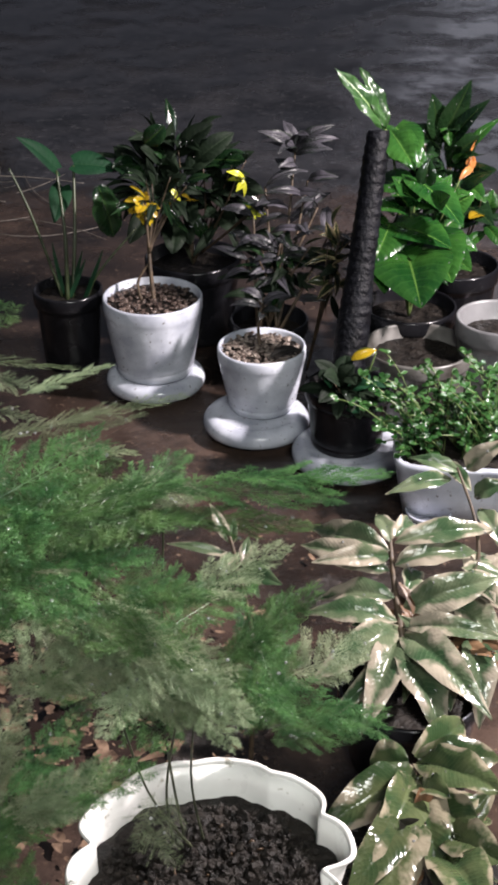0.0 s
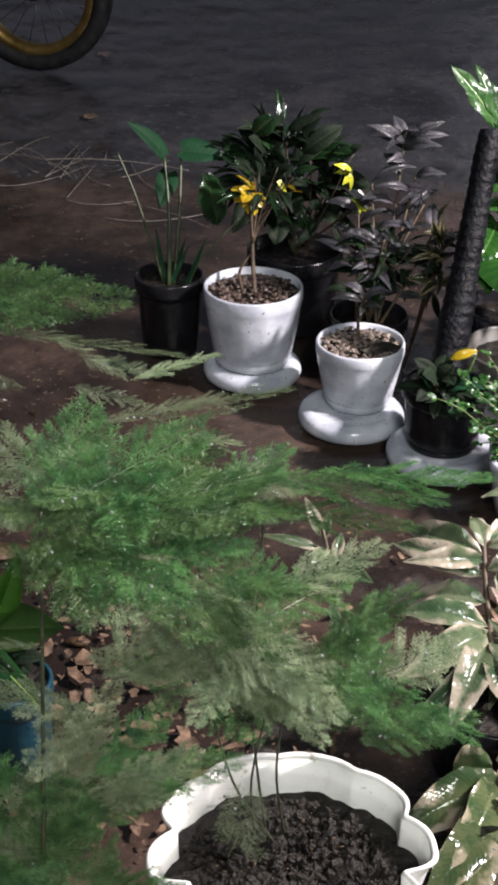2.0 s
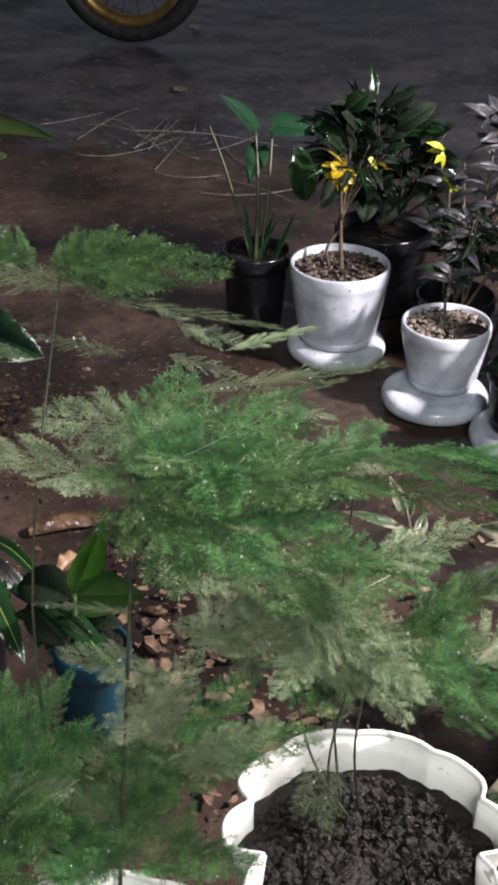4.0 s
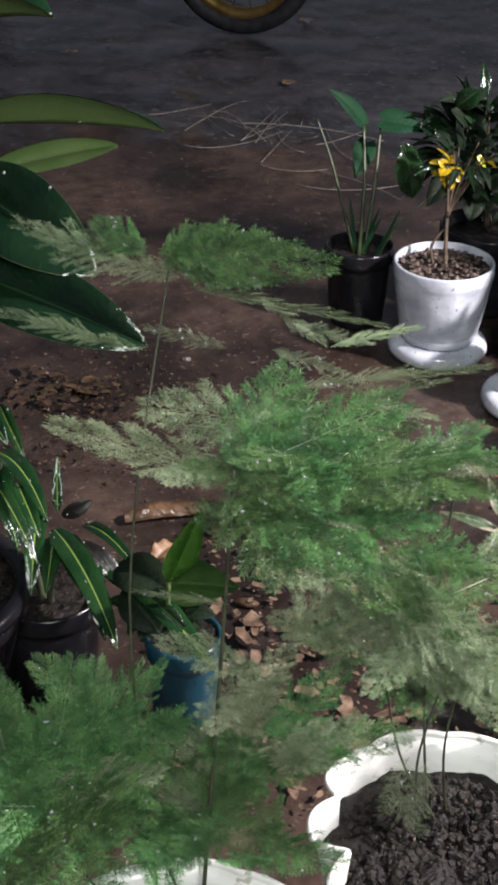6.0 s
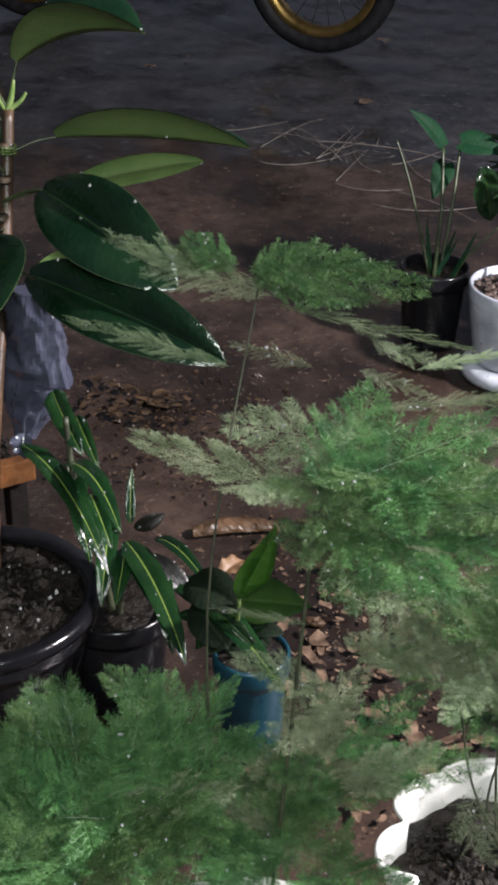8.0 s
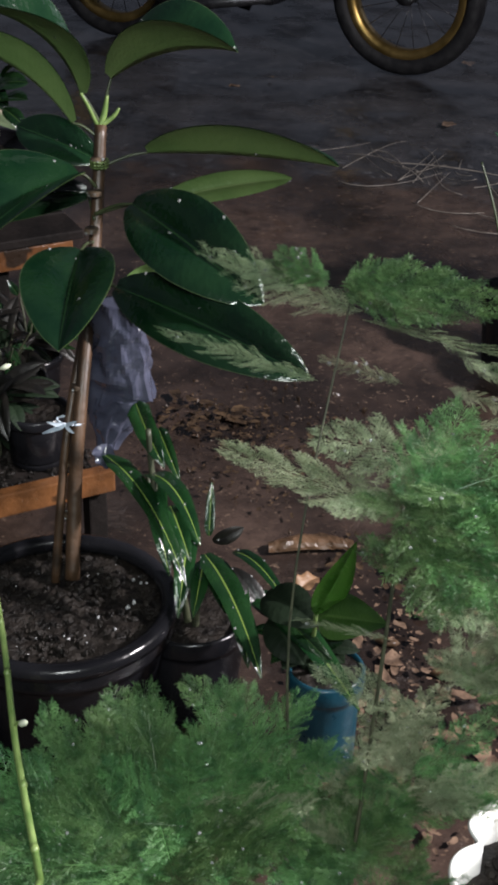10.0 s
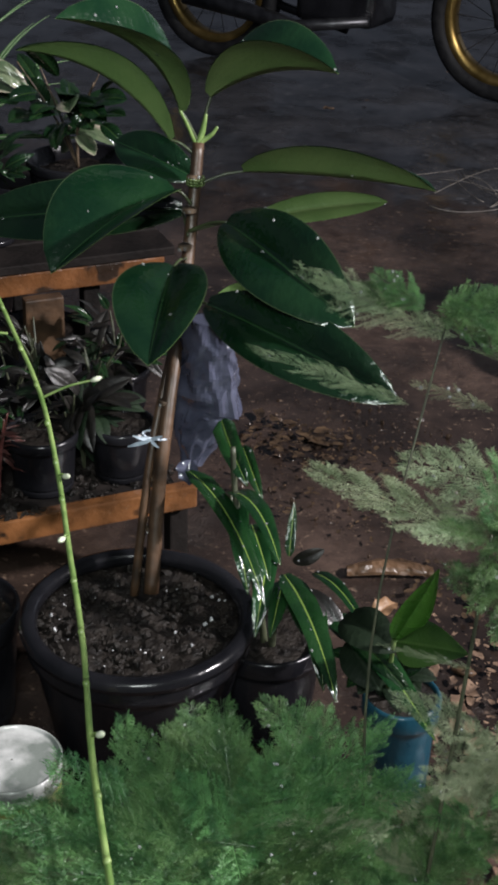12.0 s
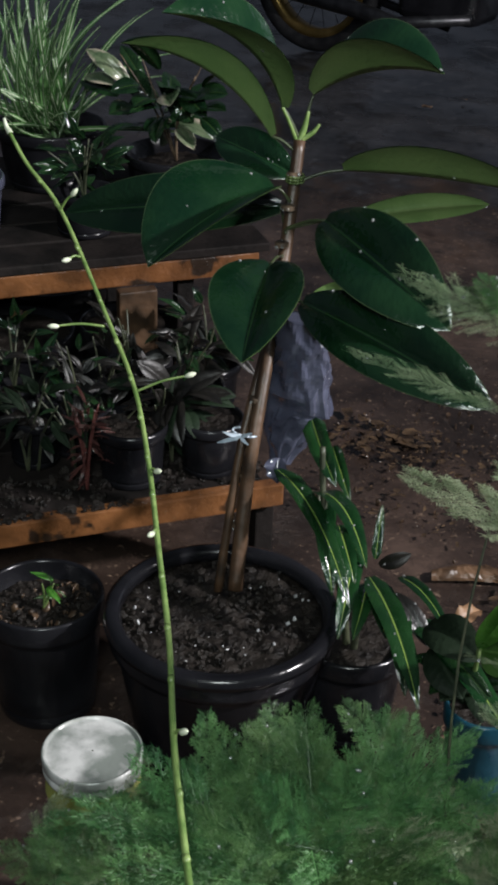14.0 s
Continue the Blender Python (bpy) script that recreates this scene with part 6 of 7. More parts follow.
for a, b in (
    ((-0.795, -1.379, 0.786), (-0.78, -1.374, 0.807)),
    ((-0.746, -1.415, 0.75), (-0.752, -1.431, 0.751)),
    ((-0.689, -1.459, 0.693), (-0.73, -1.495, 0.698)),
    ((-0.62, -1.507, 0.649), (-0.57, -1.48, 0.669)),
    ((-0.561, -1.581, 0.602), (-0.551, -1.585, 0.607)),
    ((-0.513, -1.649, 0.581), (-0.513, -1.661, 0.584)),
    ((-0.382, -1.853, 0.525), (-0.373, -1.856, 0.533)),
):
    twig = stems(vine, [a, Vector(a).lerp(Vector(b), 0.5) + Vector((0, 0, 0.003)), b], M_VINE, 0.0016, 0.0012, "twig")
    bm = bmesh.new()
    d = (Vector(b) - Vector(a)).normalized()
    c = Vector(b) - vine.matrix_basis.translation
    tube([c - d * 0.004, c, c + d * 0.005, c + d * 0.009], [0.0013, 0.0031, 0.0031, 0.001], 8, bm)
    part("bud", bm, M_BUD, twig)
for i in range(3, len(VINE) - 1):
    for q in (0.15, 0.65):
        c = Vector(VINE[i]).lerp(Vector(VINE[i + 1]), q)
        d = (Vector(VINE[i + 1]) - Vector(VINE[i])).normalized() * 0.004
        r = 0.0046 - 0.00022 * i
        part("node", tube([c - vine.matrix_basis.translation - d, c - vine.matrix_basis.translation, c - vine.matrix_basis.translation + d], [r * 0.7, r, r * 0.75], 8), M_VINE, vine)
stems(vine, [VINE[-1], Vector(VINE[-1]) + Vector((-0.006, 0.002, 0.006)), Vector(VINE[-1]) + Vector((-0.009, 0.002, 0.016))], M_BUD, 0.004, 0.0015, "growing_tip")

# ---------------------------------------------------------------- tub, small pot, plant stand
tub = thing("lidded_tub", (-0.585, -1.672, 0), "round yellow-green plastic tub with a dirty white lid", "tub")
part("body", lathe([(0.001, 0), (0.046, 0), (0.0475, 0.004), (0.0525, 0.225), (0.0545, 0.228), (0.0545, 0.233), (0.0528, 0.236), (0.0532, 0.262)], 48), M_TUB, tub, "yellow-green plastic body")
part("lid", lathe([(0.053, 0.255), (0.0555, 0.255), (0.0565, 0.258), (0.0565, 0.263), (0.055, 0.265), (0.055, 0.267), (0.0572, 0.269), (0.0572, 0.279), (0.0564, 0.281), (0.0550, 0.2815), (0.0538, 0.2805), (0.0530, 0.2785), (0.050, 0.2780), (0.030, 0.2784), (0.001, 0.2788)], 72), M_LID, tub, "white lid stained with grey-green algae")
flower_pot("flower_pot", (-0.872, -1.345, 0), 0.088, 0.07, 0.195, M_BLACK, "black plastic pot with a seedling and dead leaves", fill=M_SOIL)
seedling = thing("seedling", (-0.872, -1.345, 0.16), "small pale green seedling in a black pot", "plant")
bush(seedling, (-0.865, -1.34, 0.20), (0.02, 0.02, 0.03), 7, 0.035, 0.009, [L_STRAP, L_SPIDER], 51, "lance", root=(-0.872, -1.345, 0.155), stems_n=2, stem_mat=M_GREENSTEM)

seed_pot = [o for o in scene.objects if o.get("label", "").startswith("black plastic pot with a seedling")][0]
clods(seed_pot, 0.07, 0.168, 60, 0.016, M_GRIT, 73, "mulch", flat=0.25)
clods(seed_pot, 0.075, 0.166, 160, 0.010, M_SOIL, 74, smooth=False)
plant_stand = thing("plant_stand", (-0.70, -0.93, 0), "two-tier stand of rough orange and grey timber", "stand", turn=45)


def plank(parent, name, lo, hi, mat_, label=""):
    c = [(a + b) / 2 for a, b in zip(lo, hi)]
    s = [b - a for a, b in zip(lo, hi)]
    bm = rounded_box(s, 0.003, m=Matrix.Translation(c))
    return part(name, bm, mat_, parent, label, smooth=False)


plank(plant_stand, "front_rail", (-0.95, -0.012, 0.172), (0.01, 0.012, 0.212), M_WOOD, "wet orange-brown front rail")
plank(plant_stand, "front_rail", (-1.1, 0.442, 0.385), (0.12, 0.466, 0.425), M_WOOD)
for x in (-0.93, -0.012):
    plank(plant_stand, "post", (x - 0.016, 0.013, -0.006), (x + 0.016, 0.045, 0.1855), M_SHADED_WOOD)
    plank(plant_stand, "post", (x - 0.016, 0.4675, -0.006), (x + 0.016, 0.50, 0.424), M_SHADED_WOOD)
    plank(plant_stand, "post", (x - 0.016, 1.02, -0.006), (x + 0.016, 1.05, 0.424), M_SHADED_WOOD)
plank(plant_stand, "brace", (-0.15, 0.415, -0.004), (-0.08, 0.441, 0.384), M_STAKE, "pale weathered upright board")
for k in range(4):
    plank(plant_stand, "shelf_board", (-0.93, 0.015 + k * 0.105, 0.186), (-0.015, 0.11 + k * 0.105, 0.204), M_SHADED_WOOD)
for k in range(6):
    plank(plant_stand, "shelf_board", (-1.08, 0.44 + k * 0.105, 0.4255), (0.14, 0.535 + k * 0.105, 0.443), M_SHADED_WOOD)


def stand_at(x, y, z):
    return Matrix.LocRotScale((-0.70, -0.93, 0), Euler((0, 0, radians(37))), None) @ Vector((x, y, z))


spider_at = stand_at(-0.29, 0.84, 0.4432)
flower_pot("flower_pot", spider_at, 0.11, 0.085, 0.12, M_BLACK, "black pot of spider plant on the stand's upper tier", fill=M_SOIL)
spider_plant = thing("spider_plant", spider_at + Vector((0, 0, 0.10)), "arching pale-striped spider plant leaves", "plant")
rnd = random.Random(81)
for k in range(84):
    a = rnd.uniform(0, 6.283)
    p = spider_at + Vector((rnd.uniform(-.04, .04), rnd.uniform(-.04, .04), 0.10))
    r = rnd.uniform(0.03, 0.30) if k % 3 else rnd.uniform(0.02, 0.10)
    blade(spider_plant, L_SPIDER, p, p + Vector((math.cos(a) * r, math.sin(a) * r, rnd.uniform(0.18, 0.40) - 0.6 * r)), rnd.uniform(0.007, 0.013), (-math.cos(a) * .3, -0.8, 0.5), rnd.uniform(0.08, 0.22), "strap", n=12)
shade_at = stand_at(-0.06, 0.70, 0.4432)
flower_pot("flower_pot", shade_at, 0.10, 0.085, 0.10, M_BLACK, "black pot with dark oval-leaved plant on the stand", fill=M_SOIL)
shade_plant = thing("shade_plant", shade_at + Vector((0, 0, 0.085)), "dark oval-leaved plant with a few yellowing leaves", "plant")
bush(shade_plant, shade_at + Vector((-0.02, -0.02, 0.20)), (0.15, 0.08, 0.10), 34, 0.09, 0.042, [L_DARK, L_DARK, L_DARK, L_VARI], 83, "oval", root=shade_at + Vector((0, 0, 0.08)))
bag_at = stand_at(-0.48, 0.56, 0.4432)
flower_pot("flower_pot", bag_at, 0.09, 0.075, 0.11, M_BAG, "grey grow bag of soil on the stand's upper tier", fill=M_SOIL, category="grow bag")
for k, (x, y) in enumerate(((-0.30, 0.18), (-0.12, 0.20), (-0.52, 0.19))):
    at = stand_at(x, y, 0.2042)
    flower_pot("flower_pot", at, 0.07, 0.055, 0.09, M_BLACK, "small black pot on the stand's lower tier", fill=M_SOIL, group="pots on the stand")
    pl = thing("potted_herb", at + Vector((0, 0, 0.075)), "dark straggling herb in a small black pot", "plant", "herbs on the stand")
    bush(pl, at + Vector((0, 0, 0.13)), (0.07, 0.05, 0.07), 22, 0.05, 0.016, [L_ROTTEN_SHADE, L_ROTTEN_SHADE, L_DARK], 90 + k, "lance", root=at + Vector((0, 0, 0.07)), stems_n=5, stem_mat=M_FERNSTEM)

for k, (x, y, z, n, mats) in enumerate(((-0.40, 0.28, 0.2042, 26, [L_ROTTEN_SHADE, L_DARK, L_DARK]), (-0.20, 0.30, 0.2042, 22, [L_ROTTEN_SHADE, L_DARK, L_ROTTEN_SHADE]), (-0.06, 0.31, 0.2042, 30, [L_ROTTEN_SHADE, L_DARK]), (-0.25, 0.55, 0.4432, 40, [L_DARK]), (-0.60, 0.30, 0.2042, 30, [L_ROTTEN_SHADE, L_DARK]))):
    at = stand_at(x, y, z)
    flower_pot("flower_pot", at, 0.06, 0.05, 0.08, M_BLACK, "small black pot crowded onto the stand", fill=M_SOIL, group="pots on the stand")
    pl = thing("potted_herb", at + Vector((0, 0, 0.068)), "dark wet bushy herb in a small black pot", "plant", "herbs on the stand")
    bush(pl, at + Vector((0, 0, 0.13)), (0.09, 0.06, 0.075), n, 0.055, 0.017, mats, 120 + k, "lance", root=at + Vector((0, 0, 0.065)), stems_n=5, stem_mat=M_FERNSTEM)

for x, y, r in ((-0.085, 0.085, 0.056), (-0.215, 0.09, 0.06), (-0.50, 0.09, 0.062), (-0.35, 0.19, 0.05)):
    at = Matrix.LocRotScale((-0.70, -0.93, 0), Euler((0, 0, radians(45))), None) @ Vector((x, y, 0.2042))
    flower_pot("flower_pot", at, r, r * 0.8, r * 1.7, M_BLACK, "squat black nursery pot standing on the stand's lower tier", fill=M_SOIL, fill_depth=0.01, group="pots on the stand")
# invented black pots that stand in for the darkness between the two tiers
for x, y, r, h in ((-0.08, 0.62, 0.10, 0.24), (-0.31, 0.60, 0.115, 0.26), (-0.56, 0.62, 0.11, 0.25), (-0.80, 0.60, 0.115, 0.26), (-0.20, 0.82, 0.12, 0.27), (-0.47, 0.83, 0.12, 0.25)):
    at = Matrix.LocRotScale((-0.70, -0.93, 0), Euler((0, 0, radians(45))), None) @ Vector((x, y, -0.002))
    flower_pot("flower_pot", at, r, r * 0.8, h, M_BLACK, "large black pot added to darken the gap under the stand's upper tier", fill=M_SOIL, fill_depth=0.02, group="pots under the stand")
STAND = Matrix.LocRotScale((-0.70, -0.93, 0), Euler((0, 0, radians(37))), None)
# overgrown foliage crowding the stand
for k, (c, n) in enumerate((
    ((-0.801, -1.052, 0.480), 16),
    ((-0.881, -1.209, 0.382), 16),
    ((-1.030, -1.111, 0.441), 16),
    ((-0.745, -1.156, 0.402), 13),
    ((-0.887, -1.104, 0.406), 16),
    ((-1.055, -0.870, 0.567), 13),
    ((-0.957, -0.763, 0.542), 12),
    ((-1.119, -0.972, 0.521), 12),
    ((-0.924, -1.279, 0.321), 11),
)):
    loc = STAND.inverted() @ Vector(c)
    loc.y = max(loc.y, 0.10) if loc.y < 0.33 else max(loc.y, 0.46)
    tier = 0.2042 if loc.y < 0.4 else 0.4432
    at = STAND @ Vector((loc.x, loc.y, tier))
    c = STAND @ Vector((loc.x, loc.y, min(max(loc.z, tier + 0.05), tier + 0.11)))
    herb = thing("trailing_herb", at, "dark wet trailing herb growing through the stand", "plant", "herbs on the stand")
    bush(herb, c, (0.09, 0.05, 0.06), n, 0.06 if k % 3 else 0.085, 0.016 if k % 3 else 0.034, ([L_SHADE, L_ROTTEN_SHADE], [L_ROTTEN_SHADE, L_DARK, L_ROTTEN_SHADE], [L_SHADE, L_ROTTEN_SHADE])[k % 3], 150 + k, "lance" if k % 3 else "oval", root=at, stems_n=3, stem_mat=M_FERNSTEM)


red_at = STAND @ Vector((-0.30, 0.03, 0.2042))
red_herb = thing("red_stemmed_herb", red_at, "thin herb with dull red stems and feathery leaves on the stand", "plant", "herbs on the stand")
bush(red_herb, red_at + Vector((0, 0, 0.09)), (0.035, 0.03, 0.08), 46, 0.032, 0.006, [L_WINE], 171, "lance", root=red_at, stems_n=7, stem_mat=M_WINESTEM)
# wet crumbs of soil and rotted leaf spilled along the front of both tiers
spilled_soil = thing("spilled_soil", (-0.70, -0.93, 0.2042), "wet dark soil and leaf crumbs spilled on the stand", "soil", turn=45, kind="stuff")
rnd = random.Random(63)
for x in (-0.05, -0.17, -0.28, -0.40, -0.53, -0.66):
    heap = clods(spilled_soil, 0.062, 0.0, 90, 0.016, M_SOIL, int(-x * 1000), "crumbs", flat=0.6, smooth=False)
    heap.location = (x + rnd.uniform(-0.02, 0.02), 0.075 + rnd.uniform(-0.01, 0.02), 0.0005)
for x in (-0.30, -0.42):
    heap = clods(spilled_soil, 0.05, 0.0, 60, 0.014, M_SOIL, int(-x * 3000), "crumbs", flat=0.6, smooth=False)
    heap.location = (x, -0.0, 0.0085)
    heap.scale = (1.2, 0.2, 1)
# an open plastic basket of thin slats on the lower tier
basket = thing("plastic_basket", stand_at(-0.66, 0.17, 0.2042), "black slatted plastic basket with a pale rim on the stand", "basket", turn=37)
for z, mat_, nm in ((0.003, M_BLACK, "bottom_rim"), (0.105, M_GREYPOT, "rim")):
    bm = bmesh.new()
    for (x0, y0, x1, y1) in ((-0.11, -0.07, 0.11, -0.07), (-0.11, 0.07, 0.11, 0.07), (-0.11, -0.07, -0.11, 0.07), (0.11, -0.07, 0.11, 0.07)):
        tube([(x0, y0, z), (x1, y1, z)], 0.004, 8, bm)
    part(nm, bm, mat_, basket)
for k in range(12):
    x = -0.10 + k * 0.0182
    for y in (-0.07, 0.07):
        part("slat", tube([(x, y, 0.003), (x, y, 0.105)], 0.0028, 6), M_BLACK, basket)
part("base", rounded_box((0.22, 0.14, 0.004), 0.0015, m=Matrix.Translation((0, 0, 0.003))), M_BLACK, basket)
stick = thing("broken_stick", stand_at(-0.10, 0.14, 0.2045), "short pale broken stick leaning on the stand's shelf", "stick")
part("wood", tube([(0, 0, 0.004), (-0.035, 0.015, 0.045), (-0.075, 0.04, 0.10)], [0.007, 0.008, 0.006], 8), M_STAKE, stick)
# ---------------------------------------------------------------- motorcycle at the back
motorcycle = thing("motorcycle", (-0.95, 2.50, 0), "dark parked motorcycle with gold wheel rims", "motorcycle", turn=-8)


def wheel(at_x):
    rot = Matrix.Translation((at_x, 0, 0.295)) @ Matrix.Rotation(radians(90), 4, "X")
    bm = lathe([(0.232, -0.034), (0.25, -0.046), (0.275, -0.048), (0.292, -0.03), (0.296, 0), (0.292, 0.03), (0.275, 0.048), (0.25, 0.046), (0.232, 0.034), (0.232, -0.034)], 72)
    bm.transform(rot)
    tyre = part("wheel", bm, M_RUBBER, motorcycle, "worn black tyre on a gold rim")
    bm = lathe([(0.205, -0.032), (0.236, -0.036), (0.239, -0.033), (0.222, -0.024), (0.214, 0), (0.222, 0.024), (0.239, 0.033), (0.236, 0.036), (0.205, 0.032), (0.200, 0.0), (0.205, -0.032)], 72)
    bm.transform(rot)
    part("rim", bm, M_GOLD, tyre, "gold anodised rim")
    for k in range(18):
        a = 2 * math.pi * k / 18
        bm = tube([(0.03 * math.cos(a + 0.4), 0.03 * math.sin(a + 0.4), 0.02 * (-1) ** k), (0.206 * math.cos(a), 0.206 * math.sin(a), 0)], 0.0016, 5)
        bm.transform(rot)
        part("spoke", bm, M_STEEL, tyre)
    bm = lathe([(0.001, -0.05), (0.035, -0.05), (0.04, -0.03), (0.025, 0), (0.04, 0.03), (0.035, 0.05), (0.001, 0.05)], 24)
    bm.transform(rot)
    part("hub", bm, M_STEEL, tyre)


wheel(0.0)
wheel(-1.25)
part("engine", rounded_box((0.34, 0.24, 0.30), 0.04, m=Matrix.Translation((-0.66, 0, 0.36))), M_BLACK, motorcycle)
part("exhaust", tube([(-0.50, -0.13, 0.25), (-0.8, -0.15, 0.20), (-1.3, -0.16, 0.27)], [0.02, 0.025, 0.045], 16), M_STEEL, motorcycle)
for s in (-1, 1):
    part("fork", tube([(0, 0.075 * s, 0.295), (-0.20, 0.075 * s, 0.85)], 0.02, 10), M_STEEL, motorcycle)
part("seat", rounded_box((0.75, 0.24, 0.10), 0.04, m=Matrix.Translation((-0.95, 0, 0.74))), M_BLACK, motorcycle)
part("fuel_tank", rounded_box((0.45, 0.26, 0.22), 0.07, m=Matrix.Translation((-0.42, 0, 0.80))), M_BLACK, motorcycle)
part("frame_tube", tube([(-0.2, 0, 0.85), (-0.5, 0, 0.55), (-0.66, 0, 0.18), (-1.25, 0, 0.295)], 0.02, 8), M_BLACK, motorcycle)

# ---------------------------------------------------------------- litter on the ground


def scatter(name, label, category, boxes, seed, mat_):
    """Torn, curled scraps of leaf lying on the ground."""
    rnd = random.Random(seed)
    bm = bmesh.new()
    for (x0, y0, x1, y1, count, size) in boxes:
        for _ in range(count):
            p = Vector((rnd.uniform(x0, x1), rnd.uniform(y0, y1), rnd.uniform(0.002, 0.007)))
            ln, slim, a0 = size * (0.35 + 1.1 * rnd.random() ** 2), rnd.uniform(0.3, 0.8), rnd.uniform(0, 6.283)
            n = rnd.randint(7, 11)
            curl, lean = rnd.uniform(0.0, 0.35), rnd.uniform(-0.14, 0.14)
            mid = bm.verts.new(p)
            ring = []
            for k in range(n):
                a = 2 * math.pi * k / n
                r = ln * 0.5 * rnd.uniform(0.55, 1.15)
                u, w = r * math.cos(a), r * slim * math.sin(a)
                ring.append(bm.verts.new(p + Vector((u * math.cos(a0) - w * math.sin(a0), u * math.sin(a0) + w * math.cos(a0), max(-0.003, curl * abs(w) + lean * u + rnd.uniform(-0.04, 0.06) * ln)))))
            for k in range(n):
                bm.faces.new((mid, ring[k], ring[(k + 1) % n]))
    ob = part(name, bm, mat_)
    return tagged(ob, label, category, kind="stuff")


scatter("leaf_litter", "wet brown dead leaves torn and scattered over the earth", "litter", [(-0.30, -1.40, 0.22, -0.85, 150, 0.032), (-0.34, -1.40, 0.22, -0.8, 380, 0.015), (-0.30, -1.25, 0.10, -0.95, 26, 0.046), (-0.3, -0.7, 0.3, -0.45, 14, 0.016), (-1.6, 1.6, -0.2, 3.2, 7, 0.07)], 5, M_LITTER)
scatter("leaf_mulch", "sodden ochre-brown leaf mulch washed up on the earth", "litter", [(-0.84, -0.42, -0.64, -0.28, 70, 0.032), (-0.76, -0.46, -0.46, -0.27, 170, 0.016), (-0.80, -0.66, -0.46, -0.40, 110, 0.015), (-0.40, -0.82, -0.20, -0.66, 40, 0.020)], 6, M_MULCH)
rnd = random.Random(15)
for k in range(5):
    x, y, a = rnd.uniform(-1.0, -0.3), rnd.uniform(0.95, 1.35), (0.15, -0.6, 0.9, -0.1, 2.0)[k]
    ln = rnd.uniform(0.08, 0.18)
    tw = thing("fallen_twig", (x, y, 0.003), "thin pale fallen twig on the wet ground", "twig", "fallen twigs")
    part("wood", tube(bent((-ln * math.cos(a), -ln * math.sin(a), 0), (ln * math.cos(a), ln * math.sin(a), 0.004), rnd.uniform(-0.05, 0.05), 7, (0.3, 1, 0.2)), [0.0014] * 6 + [0.0008], 6), M_TWIG, tw)
for k, (x, y, c) in enumerate(((-0.30, -1.02, 0.013), (-0.22, -0.95, 0.011), (-0.12, -1.0, 0.012))):
    st = thing("stone", (x, y, -0.004), "wet brown stone half sunk in the earth", "stone", "stones")
    bm = bmesh.new()
    bmesh.ops.create_icosphere(bm, subdivisions=3, radius=1)
    for v in bm.verts:
        v.co *= 1 + 0.25 * noise.noise(v.co * 1.7 + Vector((k * 5, 0, 0)))
        v.co = Vector((v.co.x * c * 1.7, v.co.y * c * 0.8, max(0, v.co.z * c * 0.6 + c * 0.3)))
    part("rock", bm, M_STONE, st)
bark = thing("bark_piece", (-0.405, -0.735, 0), "curved piece of wet brown bark lying on the earth", "bark")
bm = bmesh.new()
rows = []
for i in range(25):
    t = i / 24
    row = []
    for k in range(9):
        a = math.pi * k / 8
        r = 0.017 * (0.75 + 0.5 * math.sin(math.pi * t)) * (1 + 0.2 * noise.noise((t * 7, k * 0.6, 3)))
        row.append(bm.verts.new((-0.075 + 0.15 * t, r * math.cos(a) + 0.014 * math.sin(3 * t), 0.7 * r * math.sin(a) + 0.003 * noise.noise((t * 30, k * 2, 0)))))
    rows.append(row)
for a, b in zip(rows, rows[1:]):
    for k in range(8):
        bm.faces.new((a[k], a[k + 1], b[k + 1], b[k]))
bm.transform(Matrix.Rotation(radians(22), 4, "Z"))
part("shell", bm, M_STONE, bark, smooth=False)
yellow_leaf = thing("fallen_leaf", (-0.375, -0.86, 0.003), "curled yellow-brown fallen leaf on the wet earth", "leaf")
blade(yellow_leaf, L_DEAD, (-0.39, -0.89, 0.006), (-0.365, -0.835, 0.012), 0.035, (0.1, -0.2, 1), 0.12, "oval", wave=0.12, fold=0.5, name="blade")
# lumps of washed-out earth and grit in front of the stand
earth_crumbs = thing("earth_crumbs", (-0.62, -0.37, -0.004), "loose tan grit and crumbs of wet earth", "earth", kind="stuff")
clods(earth_crumbs, 0.26, -0.002, 220, 0.012, M_GRIT, 31, "crumbs", flat=0.35, smooth=False)
clods(earth_crumbs, 0.38, -0.001, 200, 0.0060, M_GRIT, 32, "crumbs", flat=0.4, smooth=False)
root_tangle = thing("root_tangle", (-0.69, 1.40, 0), "tangle of thin pale washed-out roots at the edge of the tarmac", "roots")
rnd = random.Random(29)
for k in range(18):
    x, y, a = rnd.gauss(0, 0.11), rnd.gauss(0, 0.08), rnd.choice((0.05, -0.9, 0.8, 1.4, 2.4)) + rnd.uniform(-0.4, 0.4)
    ln = rnd.uniform(0.04, 0.17)
    q = bent((x - ln * math.cos(a), y - ln * math.sin(a), 0.002), (x + ln * math.cos(a), y + ln * math.sin(a), rnd.uniform(0.002, 0.02)), rnd.uniform(-0.06, 0.06), 9, (0.3, 1, 0.25))
    q = [v + Vector((0, 0.006 * noise.noise((i * 1.7, k, 0)), 0)) for i, v in enumerate(q)]
    part("root", tube(q, [0.0015 - 0.0001 * i for i in range(9)], 6), M_TWIG, root_tangle)
long_root = thing("fallen_twig", (-0.55, 1.36, 0.003), "long thin pale twig lying across the wet ground", "twig", "fallen twigs")
part("wood", tube(bent((-0.20, 0.05, 0), (0.28, -0.03, 0.006), 0.03, 12, (0, 1, 0.2)), [0.0018] * 8 + [0.0012] * 4, 6), M_TWIG, long_root)


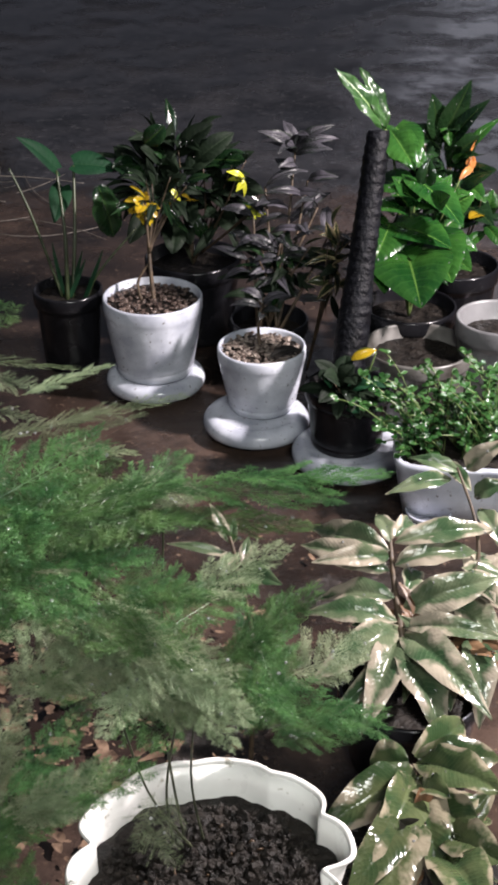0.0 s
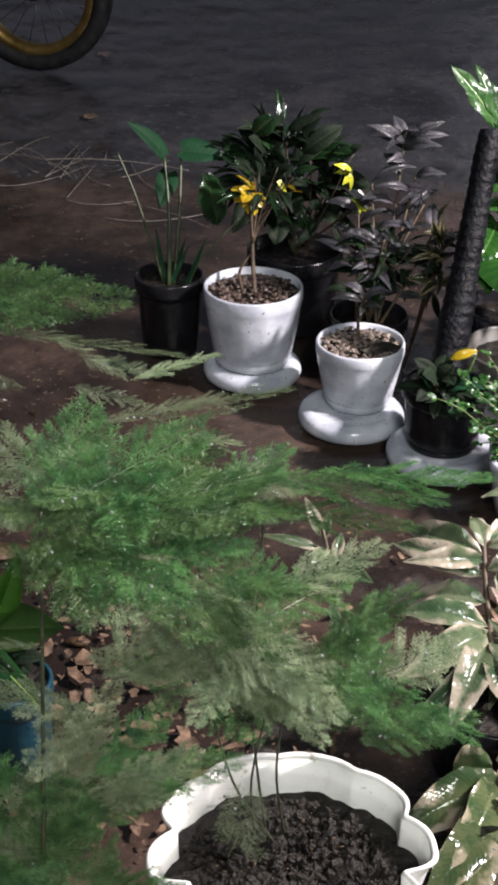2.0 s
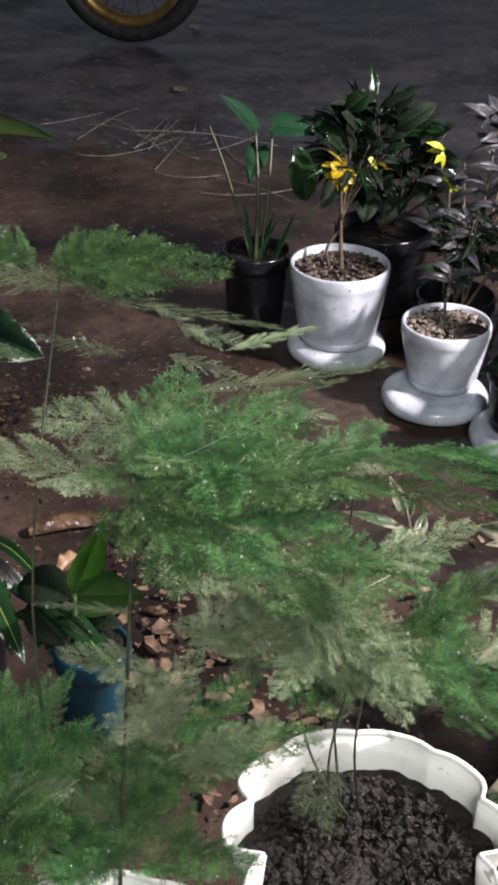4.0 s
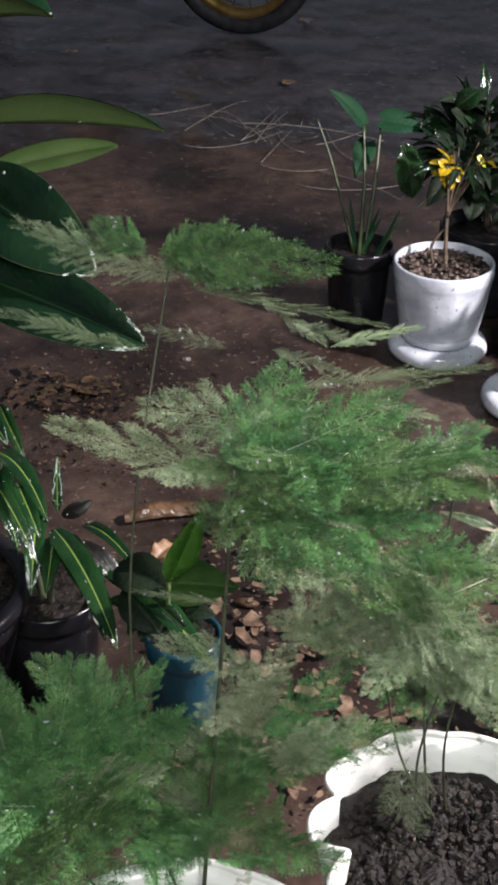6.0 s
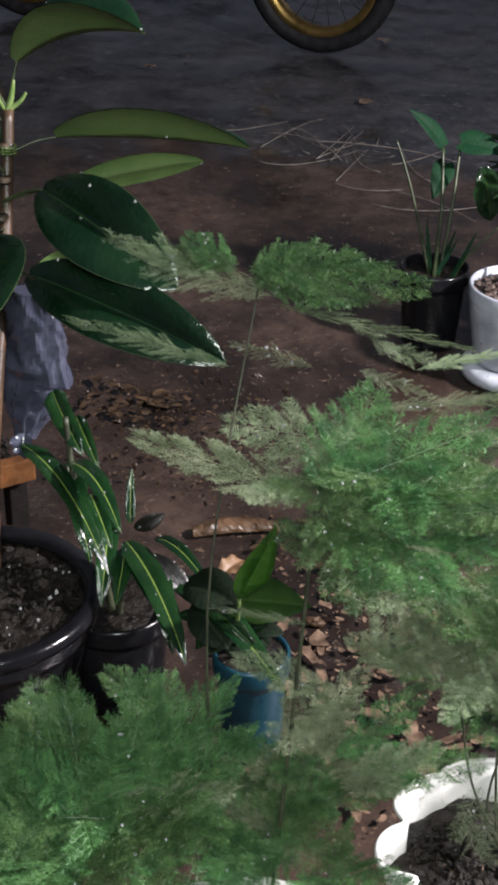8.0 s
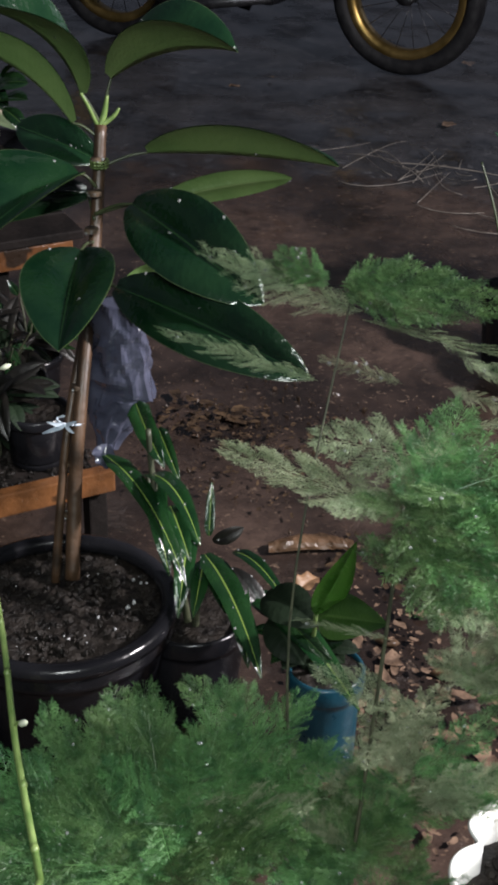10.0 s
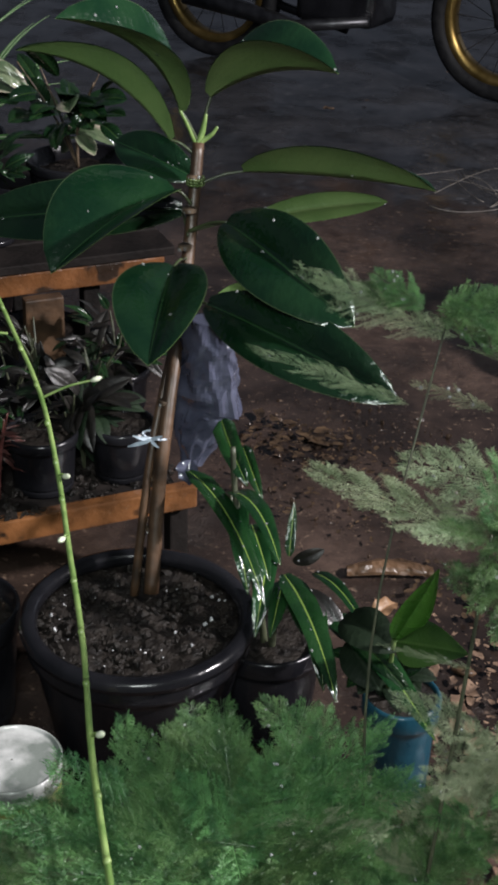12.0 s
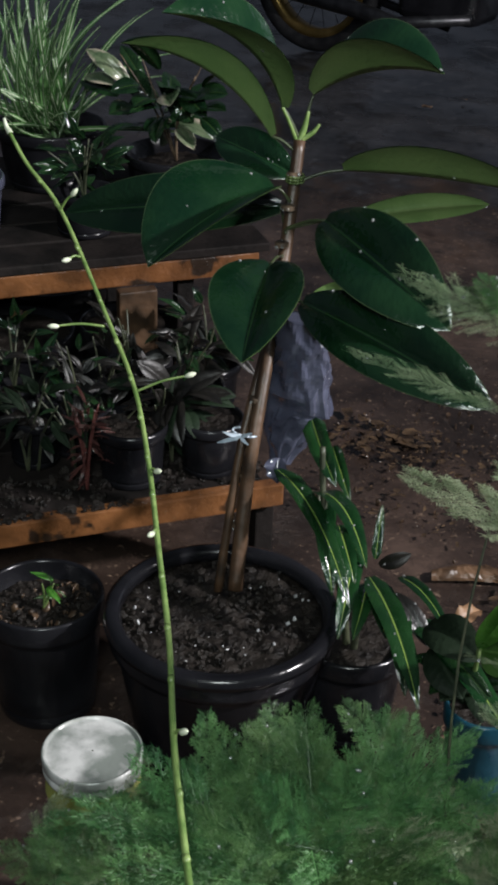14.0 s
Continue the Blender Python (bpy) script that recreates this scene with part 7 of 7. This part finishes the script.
# gravel in the white pots, each pebble of the larger pot a piece
def gravel(owner, centre, radius, z, count, size, seed, mat_):
    rnd = random.Random(seed)
    shapes = []
    for s in range(5):
        bm = bmesh.new()
        bmesh.ops.create_icosphere(bm, subdivisions=1, radius=0.5)
        for v in bm.verts:
            v.co = Vector((v.co.x * rnd.uniform(.8, 1.2), v.co.y * rnd.uniform(.6, .9), v.co.z * 0.38)) + Vector((rnd.uniform(-1, 1), rnd.uniform(-1, 1), rnd.uniform(-1, 1))) * 0.09
        me = bpy.data.meshes.new("pebble")
        bm.to_mesh(me)
        bm.free()
        for q in me.polygons:
            q.use_smooth = False
        me.materials.append(mat_)
        shapes.append(me)
    for i in range(count):
        a, r = rnd.uniform(0, 6.283), radius * math.sqrt(rnd.random())
        ob = new("pebble", rnd.choice(shapes))
        ob.parent = owner
        ob.matrix_basis = Matrix.LocRotScale((centre[0] + r * math.cos(a), centre[1] + r * math.sin(a), z + rnd.uniform(0, 0.005)), Euler((rnd.uniform(-.4, .4), rnd.uniform(-.4, .4), rnd.uniform(0, 6.28))), Vector((1, 1, 1)) * size * rnd.uniform(0.5, 1.6))


for pot, n, seed in zip([o for o in scene.objects if o.get("group") == "white pots"], (295, 270), (1, 2)):
    r = 0.094 if seed == 1 else 0.078
    gravel(pot, (0, 0), r, 0.157 if seed == 1 else 0.124, n, 0.0112, seed, M_PEBBLE_BROWN if seed == 1 else M_PEBBLE)


rim_leaf = thing("fallen_leaf", (0.262, -0.232, 0.176), "dark wet fallen leaf lying on pale gravel at the pot's rim", "leaf")
blade(rim_leaf, L_ROTTEN_SHADE, (0.240, -0.236, 0.176), (0.300, -0.216, 0.180), 0.026, (0, -0.2, 1), 0.10, "oval", name="blade")

# ---------------------------------------------------------------- rain drops lying on the leaves
def beads(owner, count, seed, size=0.0022):
    """Drops of rain on the leaves of a plant, one mesh: nobody could count them."""
    rnd = random.Random(seed)
    leaves = [c for c in owner.children if c.name.startswith("leaf")]
    bm = bmesh.new()
    for _ in range(count):
        me = rnd.choice(leaves).data
        f = me.polygons[rnd.randrange(len(me.polygons))]
        nrm = Vector(f.normal)
        if nrm.z < 0:
            nrm = -nrm
        c = Vector(f.center) + nrm * 0.0004
        s = size * rnd.uniform(0.5, 1.5)
        q = nrm.to_track_quat("Z", "Y").to_matrix().to_4x4()
        bmesh.ops.create_icosphere(bm, subdivisions=1, radius=1, matrix=Matrix.Translation(c) @ q @ Matrix.Diagonal((s, s, s * 0.6, 1)))
    ob = part("rain_bead", bm, M_WATER, owner)
    ob["kind"] = "stuff"


def fern_beads(owner, count, seed):
    """Drops caught among the needles of a fern."""
    rnd = random.Random(seed)
    plumes = [c for c in owner.children if c.name.startswith("frond")]
    bm = bmesh.new()
    for _ in range(count):
        ob = rnd.choice(plumes)
        v = ob.data.vertices[rnd.randrange(len(ob.data.vertices))]
        bmesh.ops.create_icosphere(bm, subdivisions=1, radius=rnd.uniform(0.0008, 0.0021), matrix=Matrix.Translation(ob.matrix_basis @ v.co))
    part("rain_bead", bm, M_WATER, owner)["kind"] = "stuff"


fern_beads(fern_a, 260, 21)
fern_beads(fern_b, 420, 22)
for plant, n, seed in ((rubber_plant, 110, 1), (variegated_shrub, 150, 2), (variegated_bush, 100, 3), (pothos, 90, 4), (dracaena, 50, 5), (dark_bush, 120, 6), (persian_shield, 90, 7), (glossy_shrub, 70, 8), (croton_shrub, 30, 9), (climber, 14, 10)):
    beads(plant, n, seed, 0.0021 if plant is rubber_plant else 0.0016)
